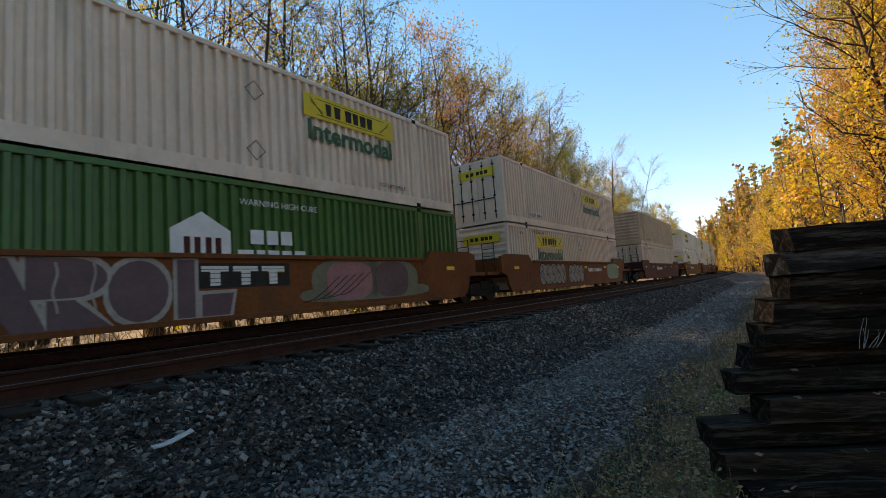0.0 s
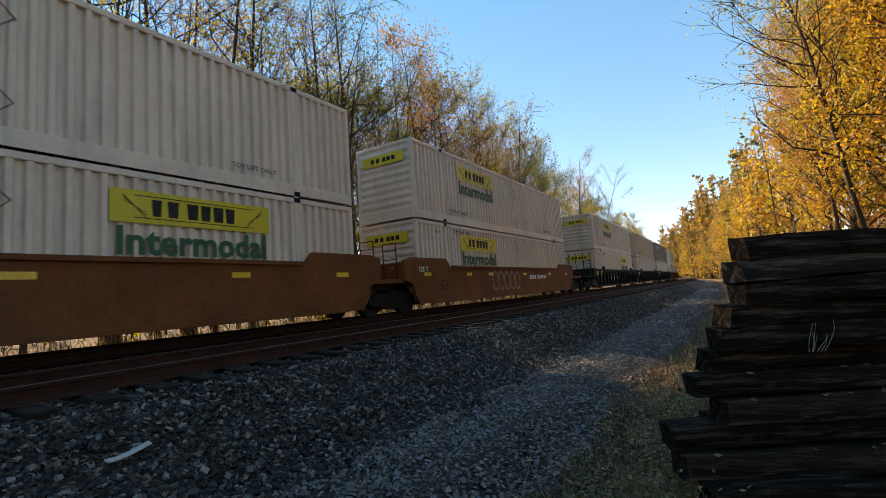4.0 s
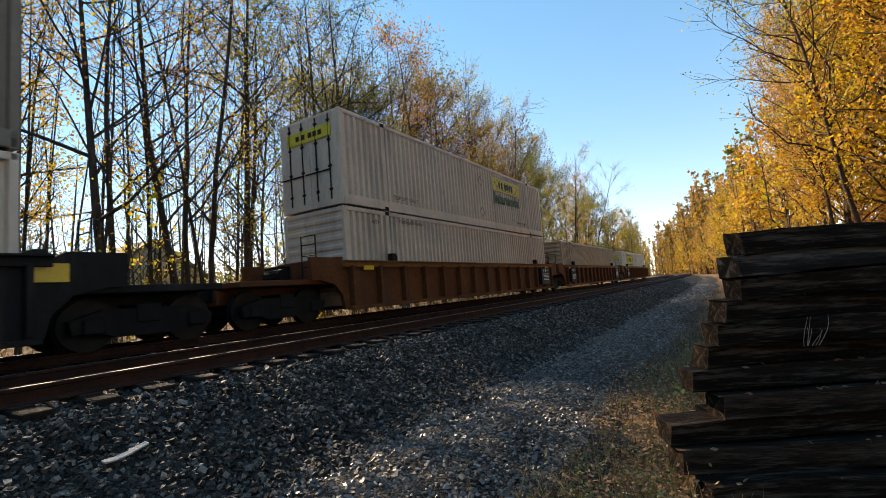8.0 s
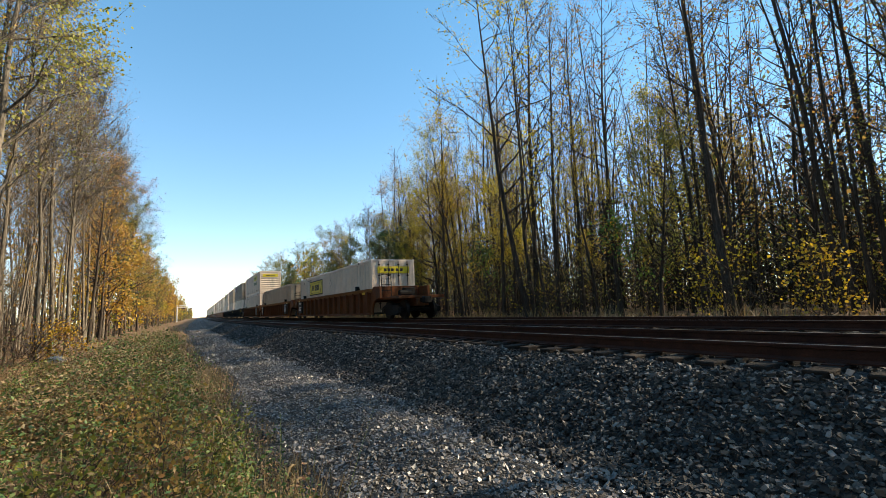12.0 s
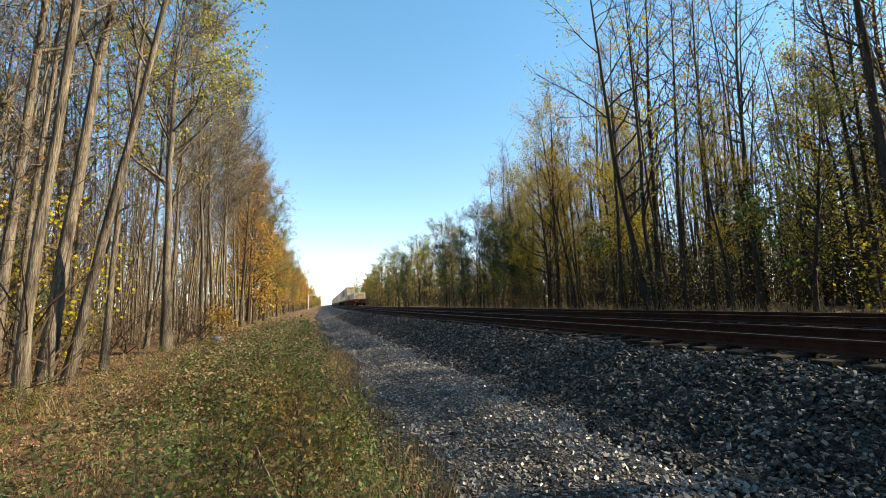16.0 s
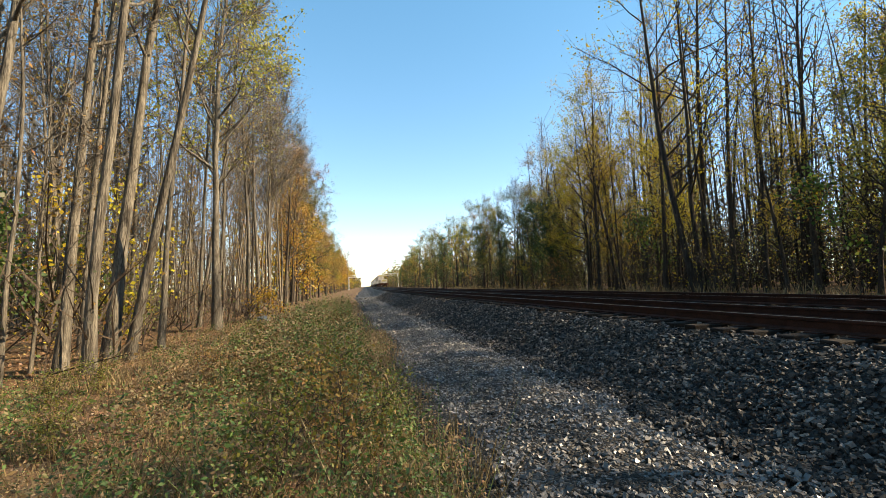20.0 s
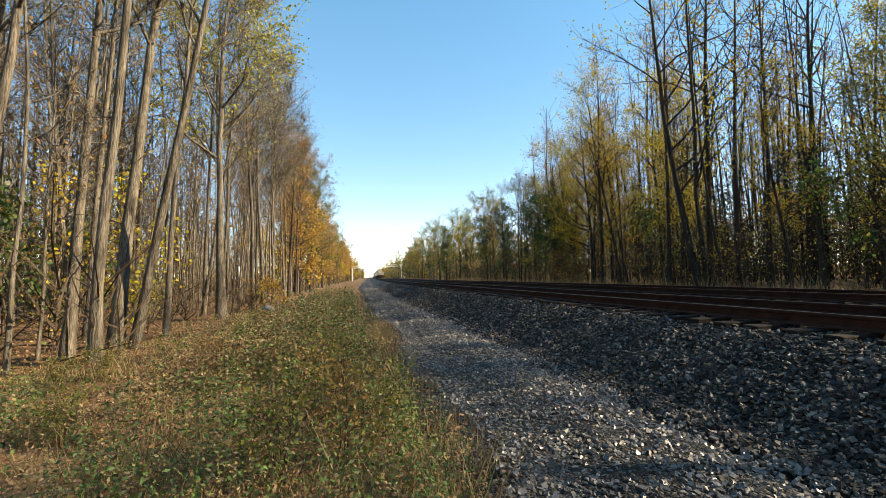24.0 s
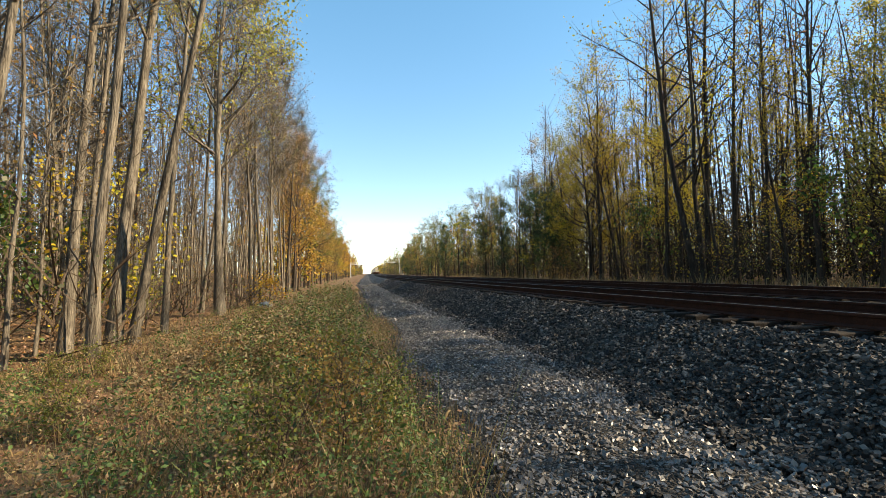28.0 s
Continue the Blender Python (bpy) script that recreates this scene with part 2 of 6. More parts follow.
M["leaf_yellowgreen"] = leafy("yellow_green_leaves", [(0.0, (0.50, 0.37, 0.03)), (0.4, (0.62, 0.45, 0.03)), (0.7, (0.28, 0.25, 0.035)), (1.0, (0.60, 0.34, 0.03))])
M["leaf_olive"] = leafy("olive_leaves", [(0.0, (0.11, 0.13, 0.03)), (0.5, (0.17, 0.17, 0.035)), (0.8, (0.26, 0.22, 0.04)), (1.0, (0.08, 0.11, 0.03))])
M["leaf_green"] = leafy("green_leaves", [(0.0, (0.05, 0.10, 0.025)), (0.5, (0.08, 0.14, 0.03)), (0.85, (0.14, 0.18, 0.035)), (1.0, (0.2, 0.2, 0.04))])
M["leaf_pale"] = leafy("pale_green_leaves", [(0.0, (0.22, 0.24, 0.06)), (0.4, (0.36, 0.35, 0.09)), (0.75, (0.45, 0.38, 0.08)), (1.0, (0.28, 0.24, 0.07))])
M["dry_weed"] = leafy("withered_weed_leaves", [(0.0, (0.26, 0.14, 0.06)), (0.35, (0.32, 0.20, 0.10)), (0.6, (0.14, 0.055, 0.03)), (0.85, (0.38, 0.28, 0.14)), (1.0, (0.09, 0.07, 0.03))], 0.25)
M["leaf_ivy"] = leafy("dark_ivy_leaves", [(0.0, (0.02, 0.045, 0.015)), (0.6, (0.035, 0.07, 0.02)), (1.0, (0.07, 0.10, 0.025))], 0.3)
# brown leaves coloured extra dark: the shade deep in the woods is in the colour
M["leaf_dim"] = leafy("shade_dark_brown_leaves", [(0.0, (0.045, 0.036, 0.022)), (0.5, (0.07, 0.055, 0.03)), (0.85, (0.06, 0.065, 0.025)), (1.0, (0.11, 0.08, 0.03))], 0.15)
M["dry_grass"] = leafy("dry_grass_blades", [(0.0, (0.22, 0.14, 0.065)), (0.4, (0.34, 0.23, 0.11)), (0.7, (0.13, 0.08, 0.04)), (1.0, (0.10, 0.10, 0.035))], 0.2)
M["weed"] = leafy("green_weed_leaves", [(0.0, (0.025, 0.052, 0.014)), (0.45, (0.085, 0.16, 0.033)), (0.75, (0.15, 0.19, 0.045)), (0.85, (0.24, 0.17, 0.07)), (1.0, (0.10, 0.05, 0.03))], 0.25)
M["fallen"] = leafy("fallen_dry_leaves", [(0.0, (0.30, 0.15, 0.07)), (0.4, (0.40, 0.22, 0.12)), (0.7, (0.22, 0.10, 0.05)), (0.9, (0.46, 0.32, 0.2)), (1.0, (0.40, 0.28, 0.05))], 0.2)


def stone_material(name, pale, rough, gloss):
    m, nt, b = nodes_of(name)
    geo = nt.nodes.new("ShaderNodeNewGeometry")
    col = ramp(nt, geo.outputs["Random Per Island"], [(0.0, (0.012, 0.010, 0.009)), (0.4, (0.037, 0.032, 0.028)), (0.75, (0.086, 0.074, 0.064)), (0.94, (0.28, 0.24, 0.207)), (1.0, (0.17, 0.11, 0.075))])
    dark = ramp(nt, noise_tex(nt, 40, 3), [(0.3, (0.7, 0.7, 0.7)), (0.7, (1, 1, 1))])
    col = blend(nt, pale, col, (0.25, 0.215, 0.185))
    nt.links.new(blend(nt, 1.0, col, dark, "MULTIPLY"), b.inputs["Base Color"])
    b.inputs["Roughness"].default_value = rough
    b.inputs["Specular IOR Level"].default_value = gloss
    return m


M["stone"] = stone_material("ballast_stone", 0.0, 0.7, 0.3)
M["road_stone"] = stone_material("dusty_road_stone", 0.27, 0.45, 0.8)


def gravel_material():
    """Packed crushed stone: each cell a stone of its own tint, shade painted into the gaps between."""
    m, nt, b = nodes_of("crushed_stone_ground")
    tc = nt.nodes.new("ShaderNodeTexCoord")
    cell, gap = nt.nodes.new("ShaderNodeTexVoronoi"), nt.nodes.new("ShaderNodeTexVoronoi")
    gap.feature = "DISTANCE_TO_EDGE"
    for v in (cell, gap):
        v.inputs["Scale"].default_value = 24
        nt.links.new(tc.outputs["Object"], v.inputs["Vector"])
    sep = nt.nodes.new("ShaderNodeSeparateColor")
    nt.links.new(cell.outputs["Color"], sep.inputs["Color"])
    col = ramp(nt, sep.outputs["Red"], [(0.0, (0.02, 0.017, 0.014)), (0.5, (0.058, 0.049, 0.041)), (0.85, (0.12, 0.10, 0.085)), (1.0, (0.30, 0.255, 0.215))])
    # cell edges darkened in the colour, as shade between the stones
    edge = ramp(nt, gap.outputs["Distance"], [(0.0, (0.12, 0.12, 0.12)), (0.10, (1, 1, 1))])
    col = blend(nt, 1.0, col, edge, "MULTIPLY")
    broad = ramp(nt, noise_tex(nt, 1.6, 4, (0.12, 1.5, 1.0)), [(0.35, (0.5, 0.5, 0.5)), (0.65, (1.0, 0.99, 0.97))])
    col = blend(nt, 1.0, col, broad, "MULTIPLY")
    nt.links.new(col, b.inputs["Base Color"])
    b.inputs["Roughness"].default_value = 0.75
    b.inputs["Specular IOR Level"].default_value = 0.25
    bump(nt, b, gap.outputs["Distance"], 1.0, 0.06)
    return m


M["gravel"] = gravel_material()
for k_ in ("old_tie", "tie", "black", "ink", "wheel", "ochre", "steel", "bark_dark", "bark_pale", "bark_brown", "oxide", "brown", "rib_brown", "litter", "rail_rust", "shadowgap", "teal", "purple", "greypaint"):
    M[k_].node_tree.nodes["Principled BSDF"].inputs["Specular IOR Level"].default_value = 0.2      # dull, dry surfaces

for k_ in ("old_tie", "brown_tie", "bleached_tie"):
    M[k_].node_tree.nodes["Principled BSDF"].inputs["Specular IOR Level"].default_value = 0.08

# ---- mesh helpers ----
def quads(name, verts, faces, mats, idx=None, smooth=False):
    """A mesh from arrays of vertices and four-cornered faces."""
    me = bpy.data.meshes.new(name)
    v = np.asarray(verts, np.float32).reshape(-1, 3)
    f = np.asarray(faces, np.int32).reshape(-1, 4)
    me.vertices.add(len(v))
    me.vertices.foreach_set("co", v.ravel())
    me.loops.add(f.size)
    me.loops.foreach_set("vertex_index", f.ravel())
    me.polygons.add(len(f))
    me.polygons.foreach_set("loop_start", np.arange(0, f.size, 4, dtype=np.int32))
    me.polygons.foreach_set("loop_total", np.full(len(f), 4, np.int32))
    for m in mats:
        me.materials.append(m)
    if idx is not None:
        me.polygons.foreach_set("material_index", np.asarray(idx, np.int32))
    me.polygons.foreach_set("use_smooth", np.full(len(f), smooth, bool))
    me.update()
    me.validate()
    return me


def part(name, bm, material, parent, label="", place=None):
    """Links a bmesh or a mesh as one part under its thing."""
    if isinstance(bm, bpy.types.Mesh):
        me = bm
    else:
        me = bpy.data.meshes.new(name)
        bm.to_mesh(me)
        bm.free()
    if material is not None and not me.materials:
        me.materials.append(material)
    ob = new(name, me)
    ob.parent = parent
    if place is not None:
        ob.matrix_basis = place
    if label:
        tagged(ob, label)
    return ob


def box(bm, x0, x1, y0, y1, z0, z1, bevel=0.0):
    g = bmesh.ops.create_cube(bm, size=1.0)
    vs = g["verts"]
    for v in vs:
        v.co = Vector((x0 + (v.co.x + 0.5) * (x1 - x0), y0 + (v.co.y + 0.5) * (y1 - y0), z0 + (v.co.z + 0.5) * (z1 - z0)))
    if bevel:
        es = list({e for v in vs for e in v.link_edges})
        bmesh.ops.bevel(bm, geom=es, offset=bevel, segments=1, affect="EDGES", profile=0.5)
    return bm


def slab(x0, x1, y0, y1, z0, z1, bevel=0.0):
    return box(bmesh.new(), x0, x1, y0, y1, z0, z1, bevel)


def rod(bm, a, b, r, n=8):
    a, b = Vector(a), Vector(b)
    d = b - a
    g = bmesh.ops.create_cone(bm, cap_ends=True, segments=n, radius1=r, radius2=r, depth=d.length)
    bmesh.ops.transform(bm, matrix=Matrix.Translation((a + b) / 2) @ d.to_track_quat("Z", "Y").to_matrix().to_4x4(), verts=g["verts"])
    return bm


def prism(bm, pts, y0, y1):
    """Outline points (x, z), extruded from y0 to y1."""
    lo = [bm.verts.new((x, y0, z)) for x, z in pts]
    hi = [bm.verts.new((x, y1, z)) for x, z in pts]
    n = len(pts)
    bm.faces.new(lo)
    bm.faces.new(hi[::-1])
    for i in range(n):
        bm.faces.new((lo[i], hi[i], hi[(i + 1) % n], lo[(i + 1) % n]))
    bmesh.ops.recalc_face_normals(bm, faces=bm.faces[:])
    return bm


WORDS = {}


def words(text, size, material, parent, place, label="", wide=None, bold=0.0):
    """Lettering as a thin mesh, sharing data between repeats."""
    key = (text, round(size, 3), material.name, wide, bold)
    if key not in WORDS:
        cu = bpy.data.curves.new("lettering", "FONT")
        cu.body, cu.size, cu.extrude = text, size, 0.002
        cu.resolution_u, cu.offset = 2, bold
        cu.align_x, cu.align_y = "CENTER", "CENTER"
        tmp = bpy.data.objects.new("lettering", cu)
        scene.collection.objects.link(tmp)
        dg = bpy.context.evaluated_depsgraph_get()
        me = bpy.data.meshes.new_from_object(tmp.evaluated_get(dg))
        bpy.data.objects.remove(tmp)
        if wide:
            xs = [v.co.x for v in me.vertices]
            k = wide / (max(xs) - min(xs))
            for v in me.vertices:
                v.co.x *= k
        me.materials.clear()
        me.materials.append(material)
        WORDS[key] = me
    return part("lettering", WORDS[key], None, parent, label, place)


FACE = pose(0, 0, 0, 90)      # turns flat lettering to face the near side

rng = np.random.default_rng(7)


def wobble(x, y, k, seed=0.0):
    """Cheap smooth unevenness from sums of sines."""
    return (np.sin(x * k + 1.3 * np.sin(y * k * 0.7 + seed)) + np.sin(y * k * 1.31 + 0.8 * np.sin(x * k * 0.53 + seed * 2.1))) * 0.5


# ---- ground, roadbed and tracks ----
def ground_sheet():
    s = np.unique(np.concatenate([-np.geomspace(30, 3000, 60), np.linspace(-30, 45, 160), np.geomspace(45, 3000, 60)]))
    o = np.unique(np.concatenate([-np.geomspace(14, 2500, 24), np.linspace(-14, 0.4, 60), np.array([0.8, 1.2, 2.0, 3.5, 4.6, 5.0, 9.0, 13.8]), np.linspace(14.0, 40, 40), np.geomspace(41, 2500, 22)]))
    S, O = np.meshgrid(s, o, indexing="ij")
    z = rise(O, S) - np.where((O > 0.7) & (O < 14.6), 0.12, 0.0)
    amp = np.clip((0.9 - O) / 2, 0, 1) + np.clip((O - 14.5) / 2, 0, 1)
    z = z + amp * (0.05 * wobble(S, O, 1.1) + 0.035 * wobble(S, O, 2.9, 2.0))
    V = at(S, O, z)
    n, m = S.shape
    i = np.arange(n * m).reshape(n, m)
    F = np.stack([i[:-1, :-1], i[1:, :-1], i[1:, 1:], i[:-1, 1:]], -1)
    return tagged(new("ground", quads("ground", V, F, [M["litter"]], smooth=True)), "woodland floor covered with brown fallen leaves", "ground", kind="structure")


def bed():
    """The gravel service road and the ballast shoulders."""
    s = np.unique(np.concatenate([-np.geomspace(25, 900, 60), np.linspace(-25, 35, 300), np.geomspace(35, 700, 60)]))
    o = np.unique(np.concatenate([np.linspace(0.3, 5.2, 95), np.linspace(5.3, 14.9, 30)]))
    S, O = np.meshgrid(s, o, indexing="ij")
    edge = 1.15 + 0.35 * wobble(S, S * 0.3, 0.8) + 0.2 * wobble(S, S, 2.7) + 0.25 * np.clip(S / 6, 0, 1)
    z = rise(O, S) + 0.012 * wobble(S, O, 7) * (O < 4.8) + 0.02 * wobble(S, O, 2.3, 1)
    z = z - np.clip(edge - O, 0, 1) * 0.35
    z = z - 0.13 * np.exp(-((O - 3.15 - 0.12 * wobble(S, S, 0.9)) / 0.11) ** 2) * np.clip(0.35 + 0.8 * wobble(S, O, 1.4, 3) + 0.4 * wobble(S, O, 3.7, 1), 0, 1.2)
    V = at(S, O, z)
    n, m = S.shape
    i = np.arange(n * m).reshape(n, m)
    F = np.stack([i[:-1, :-1], i[1:, :-1], i[1:, 1:], i[:-1, 1:]], -1)
    return tagged(new("road", quads("road", V, F, [M["gravel"]], smooth=True)), "grey crushed-stone service road beside the ballast shoulder", "road", kind="structure")


def stones():
    """Loose crushed stone near the viewer: angular lumps, one mesh."""
    def scatter(n, s0, s1, o0, o1, lo, hi, lift):
        s, o = rng.uniform(s0, s1, n), rng.uniform(o0, o1, n)
        return s, o, rng.uniform(lo, hi, n) * rng.uniform(0.7, 1.2, n), np.full(n, lift)
    sets = [scatter(25000, -9, 10, 3.3, 5.15, 0.016, 0.033, 0.0), scatter(11000, -26, -9, 3.4, 5.15, 0.02, 0.038, 0.0), scatter(11000, 10, 28, 3.4, 5.15, 0.02, 0.038, 0.0),
            scatter(22000, -7, 7, 0.9, 3.5, 0.013, 0.027, -0.004), scatter(7000, -16, -7, 1.0, 3.5, 0.016, 0.029, -0.004), scatter(6000, 7, 18, 1.3, 3.5, 0.016, 0.029, -0.004),
            scatter(13000, -64, -15, 1.0, 5.15, 0.026, 0.048, -0.004), scatter(11000, 17, 60, 1.3, 5.15, 0.026, 0.048, -0.004),
            scatter(9000, -14, 16, 5.1, 9.2, 0.024, 0.042, 0.0), scatter(2500, -16, 20, 11.8, 14.6, 0.024, 0.042, 0.0)]
    s, o, r, lift = (np.concatenate(c) for c in zip(*sets))
    keep = ~((o < 3.5) & (o < 1.25 + 0.35 * wobble(s, s * 0.3, 0.8) + 0.25 * np.clip(s / 6, 0, 1)))
    keep &= ~((o < 3.5) & (np.abs(o - 3.15 - 0.12 * wobble(s, s, 0.9)) < 0.1) & (rng.random(len(s)) < 0.55))
    keep &= ~((o < 3.5) & (np.abs(o - 2.0) < 0.35) & (rng.random(len(s)) < 0.35))
    s, o, r, lift = s[keep], o[keep], r[keep], lift[keep]
    base = at(s, o, rise(o, s) + lift + r * 0.25 + 0.02 * wobble(s, o, 2.3, 1))
    n = len(s)
    cube = np.array([(-1, -1, -1), (1, -1, -1), (1, 1, -1), (-1, 1, -1), (-1, -1, 1), (1, -1, 1), (1, 1, 1), (-1, 1, 1)], float)
    v = cube[None] * rng.uniform(0.55, 1.05, (n, 8, 3))
    v = v * (r[:, None] * rng.uniform((0.8, 0.6, 0.4), (1.35, 1.0, 0.75), (n, 3)))[:, None, :]
    q = rng.normal(size=(n, 4)) * (1, 0.35, 0.35, 1.2)
    q /= np.linalg.norm(q, axis=1, keepdims=True)
    w, x, y, z = q.T
    R = np.stack([1 - 2 * (y * y + z * z), 2 * (x * y - z * w), 2 * (x * z + y * w), 2 * (x * y + z * w), 1 - 2 * (x * x + z * z), 2 * (y * z - x * w),
                  2 * (x * z - y * w), 2 * (y * z + x * w), 1 - 2 * (x * x + y * y)], -1).reshape(n, 3, 3)
    v = np.einsum("nij,nkj->nki", R, v) + base[:, None, :]
    f = np.array([(4, 5, 6, 7), (0, 1, 5, 4), (1, 2, 6, 5), (2, 3, 7, 6), (3, 0, 4, 7)])
    F = f[None] + (np.arange(n) * 8)[:, None, None]
    return tagged(new("ballast", quads("ballast", v, F, [M["stone"], M["road_stone"]], np.repeat((o < 3.35 + 0.1 * wobble(s, s, 3.1)).astype(int), 5))), "grey angular crushed-stone track ballast", "ballast", kind="stuff")


RAIL_SEC = [(-0.075, -0.17), (0.075, -0.17), (0.075, -0.155), (0.016, -0.13), (0.012, -0.045), (0.036, -0.035), (0.036, -0.006), (0.028, 0.0),
            (-0.028, 0.0), (-0.036, -0.006), (-0.036, -0.035), (-0.012, -0.045), (-0.016, -0.13), (-0.075, -0.155)]


def rail(off, label):
    s = np.unique(np.concatenate([-np.geomspace(20, 900, 70), np.linspace(-20, 20, 21), np.geomspace(20, 700, 70)]))
    sec = np.array(RAIL_SEC)
    V = at(s[:, None], off + sec[None, :, 0], sec[None, :, 1])
    n, m = len(s), len(sec)
    i = np.arange(n * m).reshape(n, m)
    j = np.roll(i, -1, axis=1)
    F = np.stack([i[:-1], i[1:], j[1:], j[:-1]], -1)
    idx = np.zeros((n - 1, m), int)
    idx[:, 7] = 1
    F, idx = F.reshape(-1, 4), idx.ravel()
    ob = tagged(new("rail"), label, "rail", "rails of the two tracks")
    part("web", quads("web", V, F[idx == 0], [M["rail_rust"]]), None, ob)
    part("running_surface", quads("running_surface", V, F[idx == 1], [M["rail_top"]]), None, ob, "worn bright running surface")
    return ob


def ties():
    """Wooden sleepers under both tracks; those near the viewer one by one, the rest joined."""
    bm = slab(-0.11, 0.11, -1.3, 1.3, -0.36, -0.172, 0.012)
    me = bpy.data.meshes.new("sleeper")
    bm.to_mesh(me)
    bm.free()
    me.materials.append(M["tie"])
    plate = slab(-0.09, 0.09, -0.17, 0.17, -0.174, -0.158, 0.004)
    pm = bpy.data.meshes.new("tie_plate")
    plate.to_mesh(pm)
    plate.free()
    pm.materials.append(M["rail_rust"])
    r = random.Random(3)
    for c, label in ((NEAR_C, "weathered wooden railway sleeper bedded in ballast"), (FAR_C, "wooden railway sleeper under the far track")):
        cv, cf = [], []
        k = 0
        for n in range(-330, 331):
            s = n * 0.51
            if -20 < s < (22 if c == NEAR_C else -1):
                ob = tagged(new("sleeper", me), label, "sleeper", "sleepers of the tracks")
                ob.matrix_basis = spot(s + r.uniform(-0.02, 0.02), c + r.uniform(-0.03, 0.03), r.uniform(-0.012, 0.0), r.uniform(-0.6, 0.6))
                for side in (-0.75, 0.75):
                    part("tie_plate", pm, None, ob, place=pose(0, side, 0))
            else:
                y = np.array([-1.3, 1.3])
                for a, b in (((s - 0.11, s + 0.11), None),):
                    cv.append(at(np.array([a[0], a[1], a[1], a[0]] * 2), c + np.array([-1.3, -1.3, 1.3, 1.3] * 2), np.array([-0.3] * 4 + [-0.175] * 4)))
                    q = np.array([(4, 5, 6, 7), (0, 1, 5, 4), (1, 2, 6, 5), (2, 3, 7, 6), (3, 0, 4, 7)])
                    cf.append(q + 8 * k)
                    k += 1
        tagged(new("sleepers_beyond", quads("sleepers_beyond", np.concatenate(cv), np.concatenate(cf), [M["tie"]])), "weathered wooden sleepers of the track farther off", "sleepers", kind="stuff")


ground_sheet()
bed()
for off_, lab_ in ((NEAR_C - 0.75, "rusty steel rail with a worn bright head"), (NEAR_C + 0.75, "rusty steel rail with a worn bright head"),
                   (FAR_C - 0.75, "rusty steel rail of the far track"), (FAR_C + 0.75, "rusty steel rail of the far track")):
    rail(off_, lab_)

# ---- trees ----
class Wood:
    """Collects tapered tubes and leaves of one tree."""

    def __init__(self, seed):
        self.r = np.random.default_rng(seed)
        self.v, self.f, self.n = [], [], 0
        self.lv = []

    def tube(self, pts, rad, sides):
        pts, rad = np.asarray(pts, float), np.asarray(rad, float)
        t = np.gradient(pts, axis=0)
        t /= np.linalg.norm(t, axis=1, keepdims=True) + 1e-9
        ref = np.where(np.abs(t[:, :1]) > 0.9, [[0, 1, 0]], [[1, 0, 0]])
        a = np.cross(t, ref)
        a /= np.linalg.norm(a, axis=1, keepdims=True) + 1e-9
        b = np.cross(t, a)
        ang = np.arange(sides) * 2 * np.pi / sides
        ring = pts[:, None] + rad[:, None, None] * (np.cos(ang)[None, :, None] * a[:, None] + np.sin(ang)[None, :, None] * b[:, None])
        i = np.arange(len(pts) * sides).reshape(len(pts), sides) + self.n
        j = np.roll(i, -1, axis=1)
        self.v.append(ring.reshape(-1, 3))
        self.f.append(np.stack([i[:-1], j[:-1], j[1:], i[1:]], -1).reshape(-1, 4))
        self.n += len(pts) * sides

    def tubes(self, P, rad, sides):
        """Many limbs at once: points (n, k, 3) and radii (n, k)."""
        t = P[:, -1] - P[:, 0]
        t /= np.linalg.norm(t, axis=1, keepdims=True) + 1e-9
        ref = np.where(np.abs(t[:, :1]) > 0.9, [[0, 1, 0]], [[1, 0, 0]])
        a = np.cross(t, ref)
        a /= np.linalg.norm(a, axis=1, keepdims=True) + 1e-9
        b = np.cross(t, a)
        ang = np.arange(sides) * 2 * np.pi / sides
        side = np.cos(ang)[None, :, None] * a[:, None] + np.sin(ang)[None, :, None] * b[:, None]
        ring = P[:, :, None] + rad[:, :, None, None] * side[:, None]
        i = np.arange(ring.size // 3).reshape(ring.shape[:3]) + self.n
        j = np.roll(i, -1, axis=2)
        self.v.append(ring.reshape(-1, 3))
        self.f.append(np.stack([i[:, :-1], j[:, :-1], j[:, 1:], i[:, 1:]], -1).reshape(-1, 4))
        self.n += ring.size // 3

    def take(self):
        out = (np.concatenate(self.v), np.concatenate(self.f)) if self.v else (np.zeros((0, 3)), np.zeros((0, 4), int))
        self.v, self.f, self.n = [], [], 0
        return out

    def leaves(self, centres, size, flat=0.0):
        c = np.asarray(centres, float)
        n = len(c)
        u = self.r.normal(size=(n, 3))
        u /= np.linalg.norm(u, axis=1, keepdims=True)
        w = np.cross(u, self.r.normal(size=(n, 3)))
        w /= np.linalg.norm(w, axis=1, keepdims=True) + 1e-9
        L = size * self.r.uniform(0.6, 1.3, (n, 1))
        k = 0.42
        self.lv.append(np.stack([c - u * L * 0.5, c + w * L * k - u * L * 0.02, c + u * L * 0.55, c - w * L * k + u * L * 0.05], 1))


def grow(w, p, d, length, r0, steps, bend, up, taper=0.15):
    """A wandering limb: its points and radii."""
    pts, q, dd = [np.array(p, float)], np.array(p, float), np.array(d, float)
    for _ in range(steps):
        dd = dd + w.r.normal(0, bend, 3) + np.array([0, 0, up])
        dd /= np.linalg.norm(dd)
        q = q + dd * length / steps
        pts.append(q)
    return np.array(pts), np.linspace(r0, r0 * taper, steps + 1)


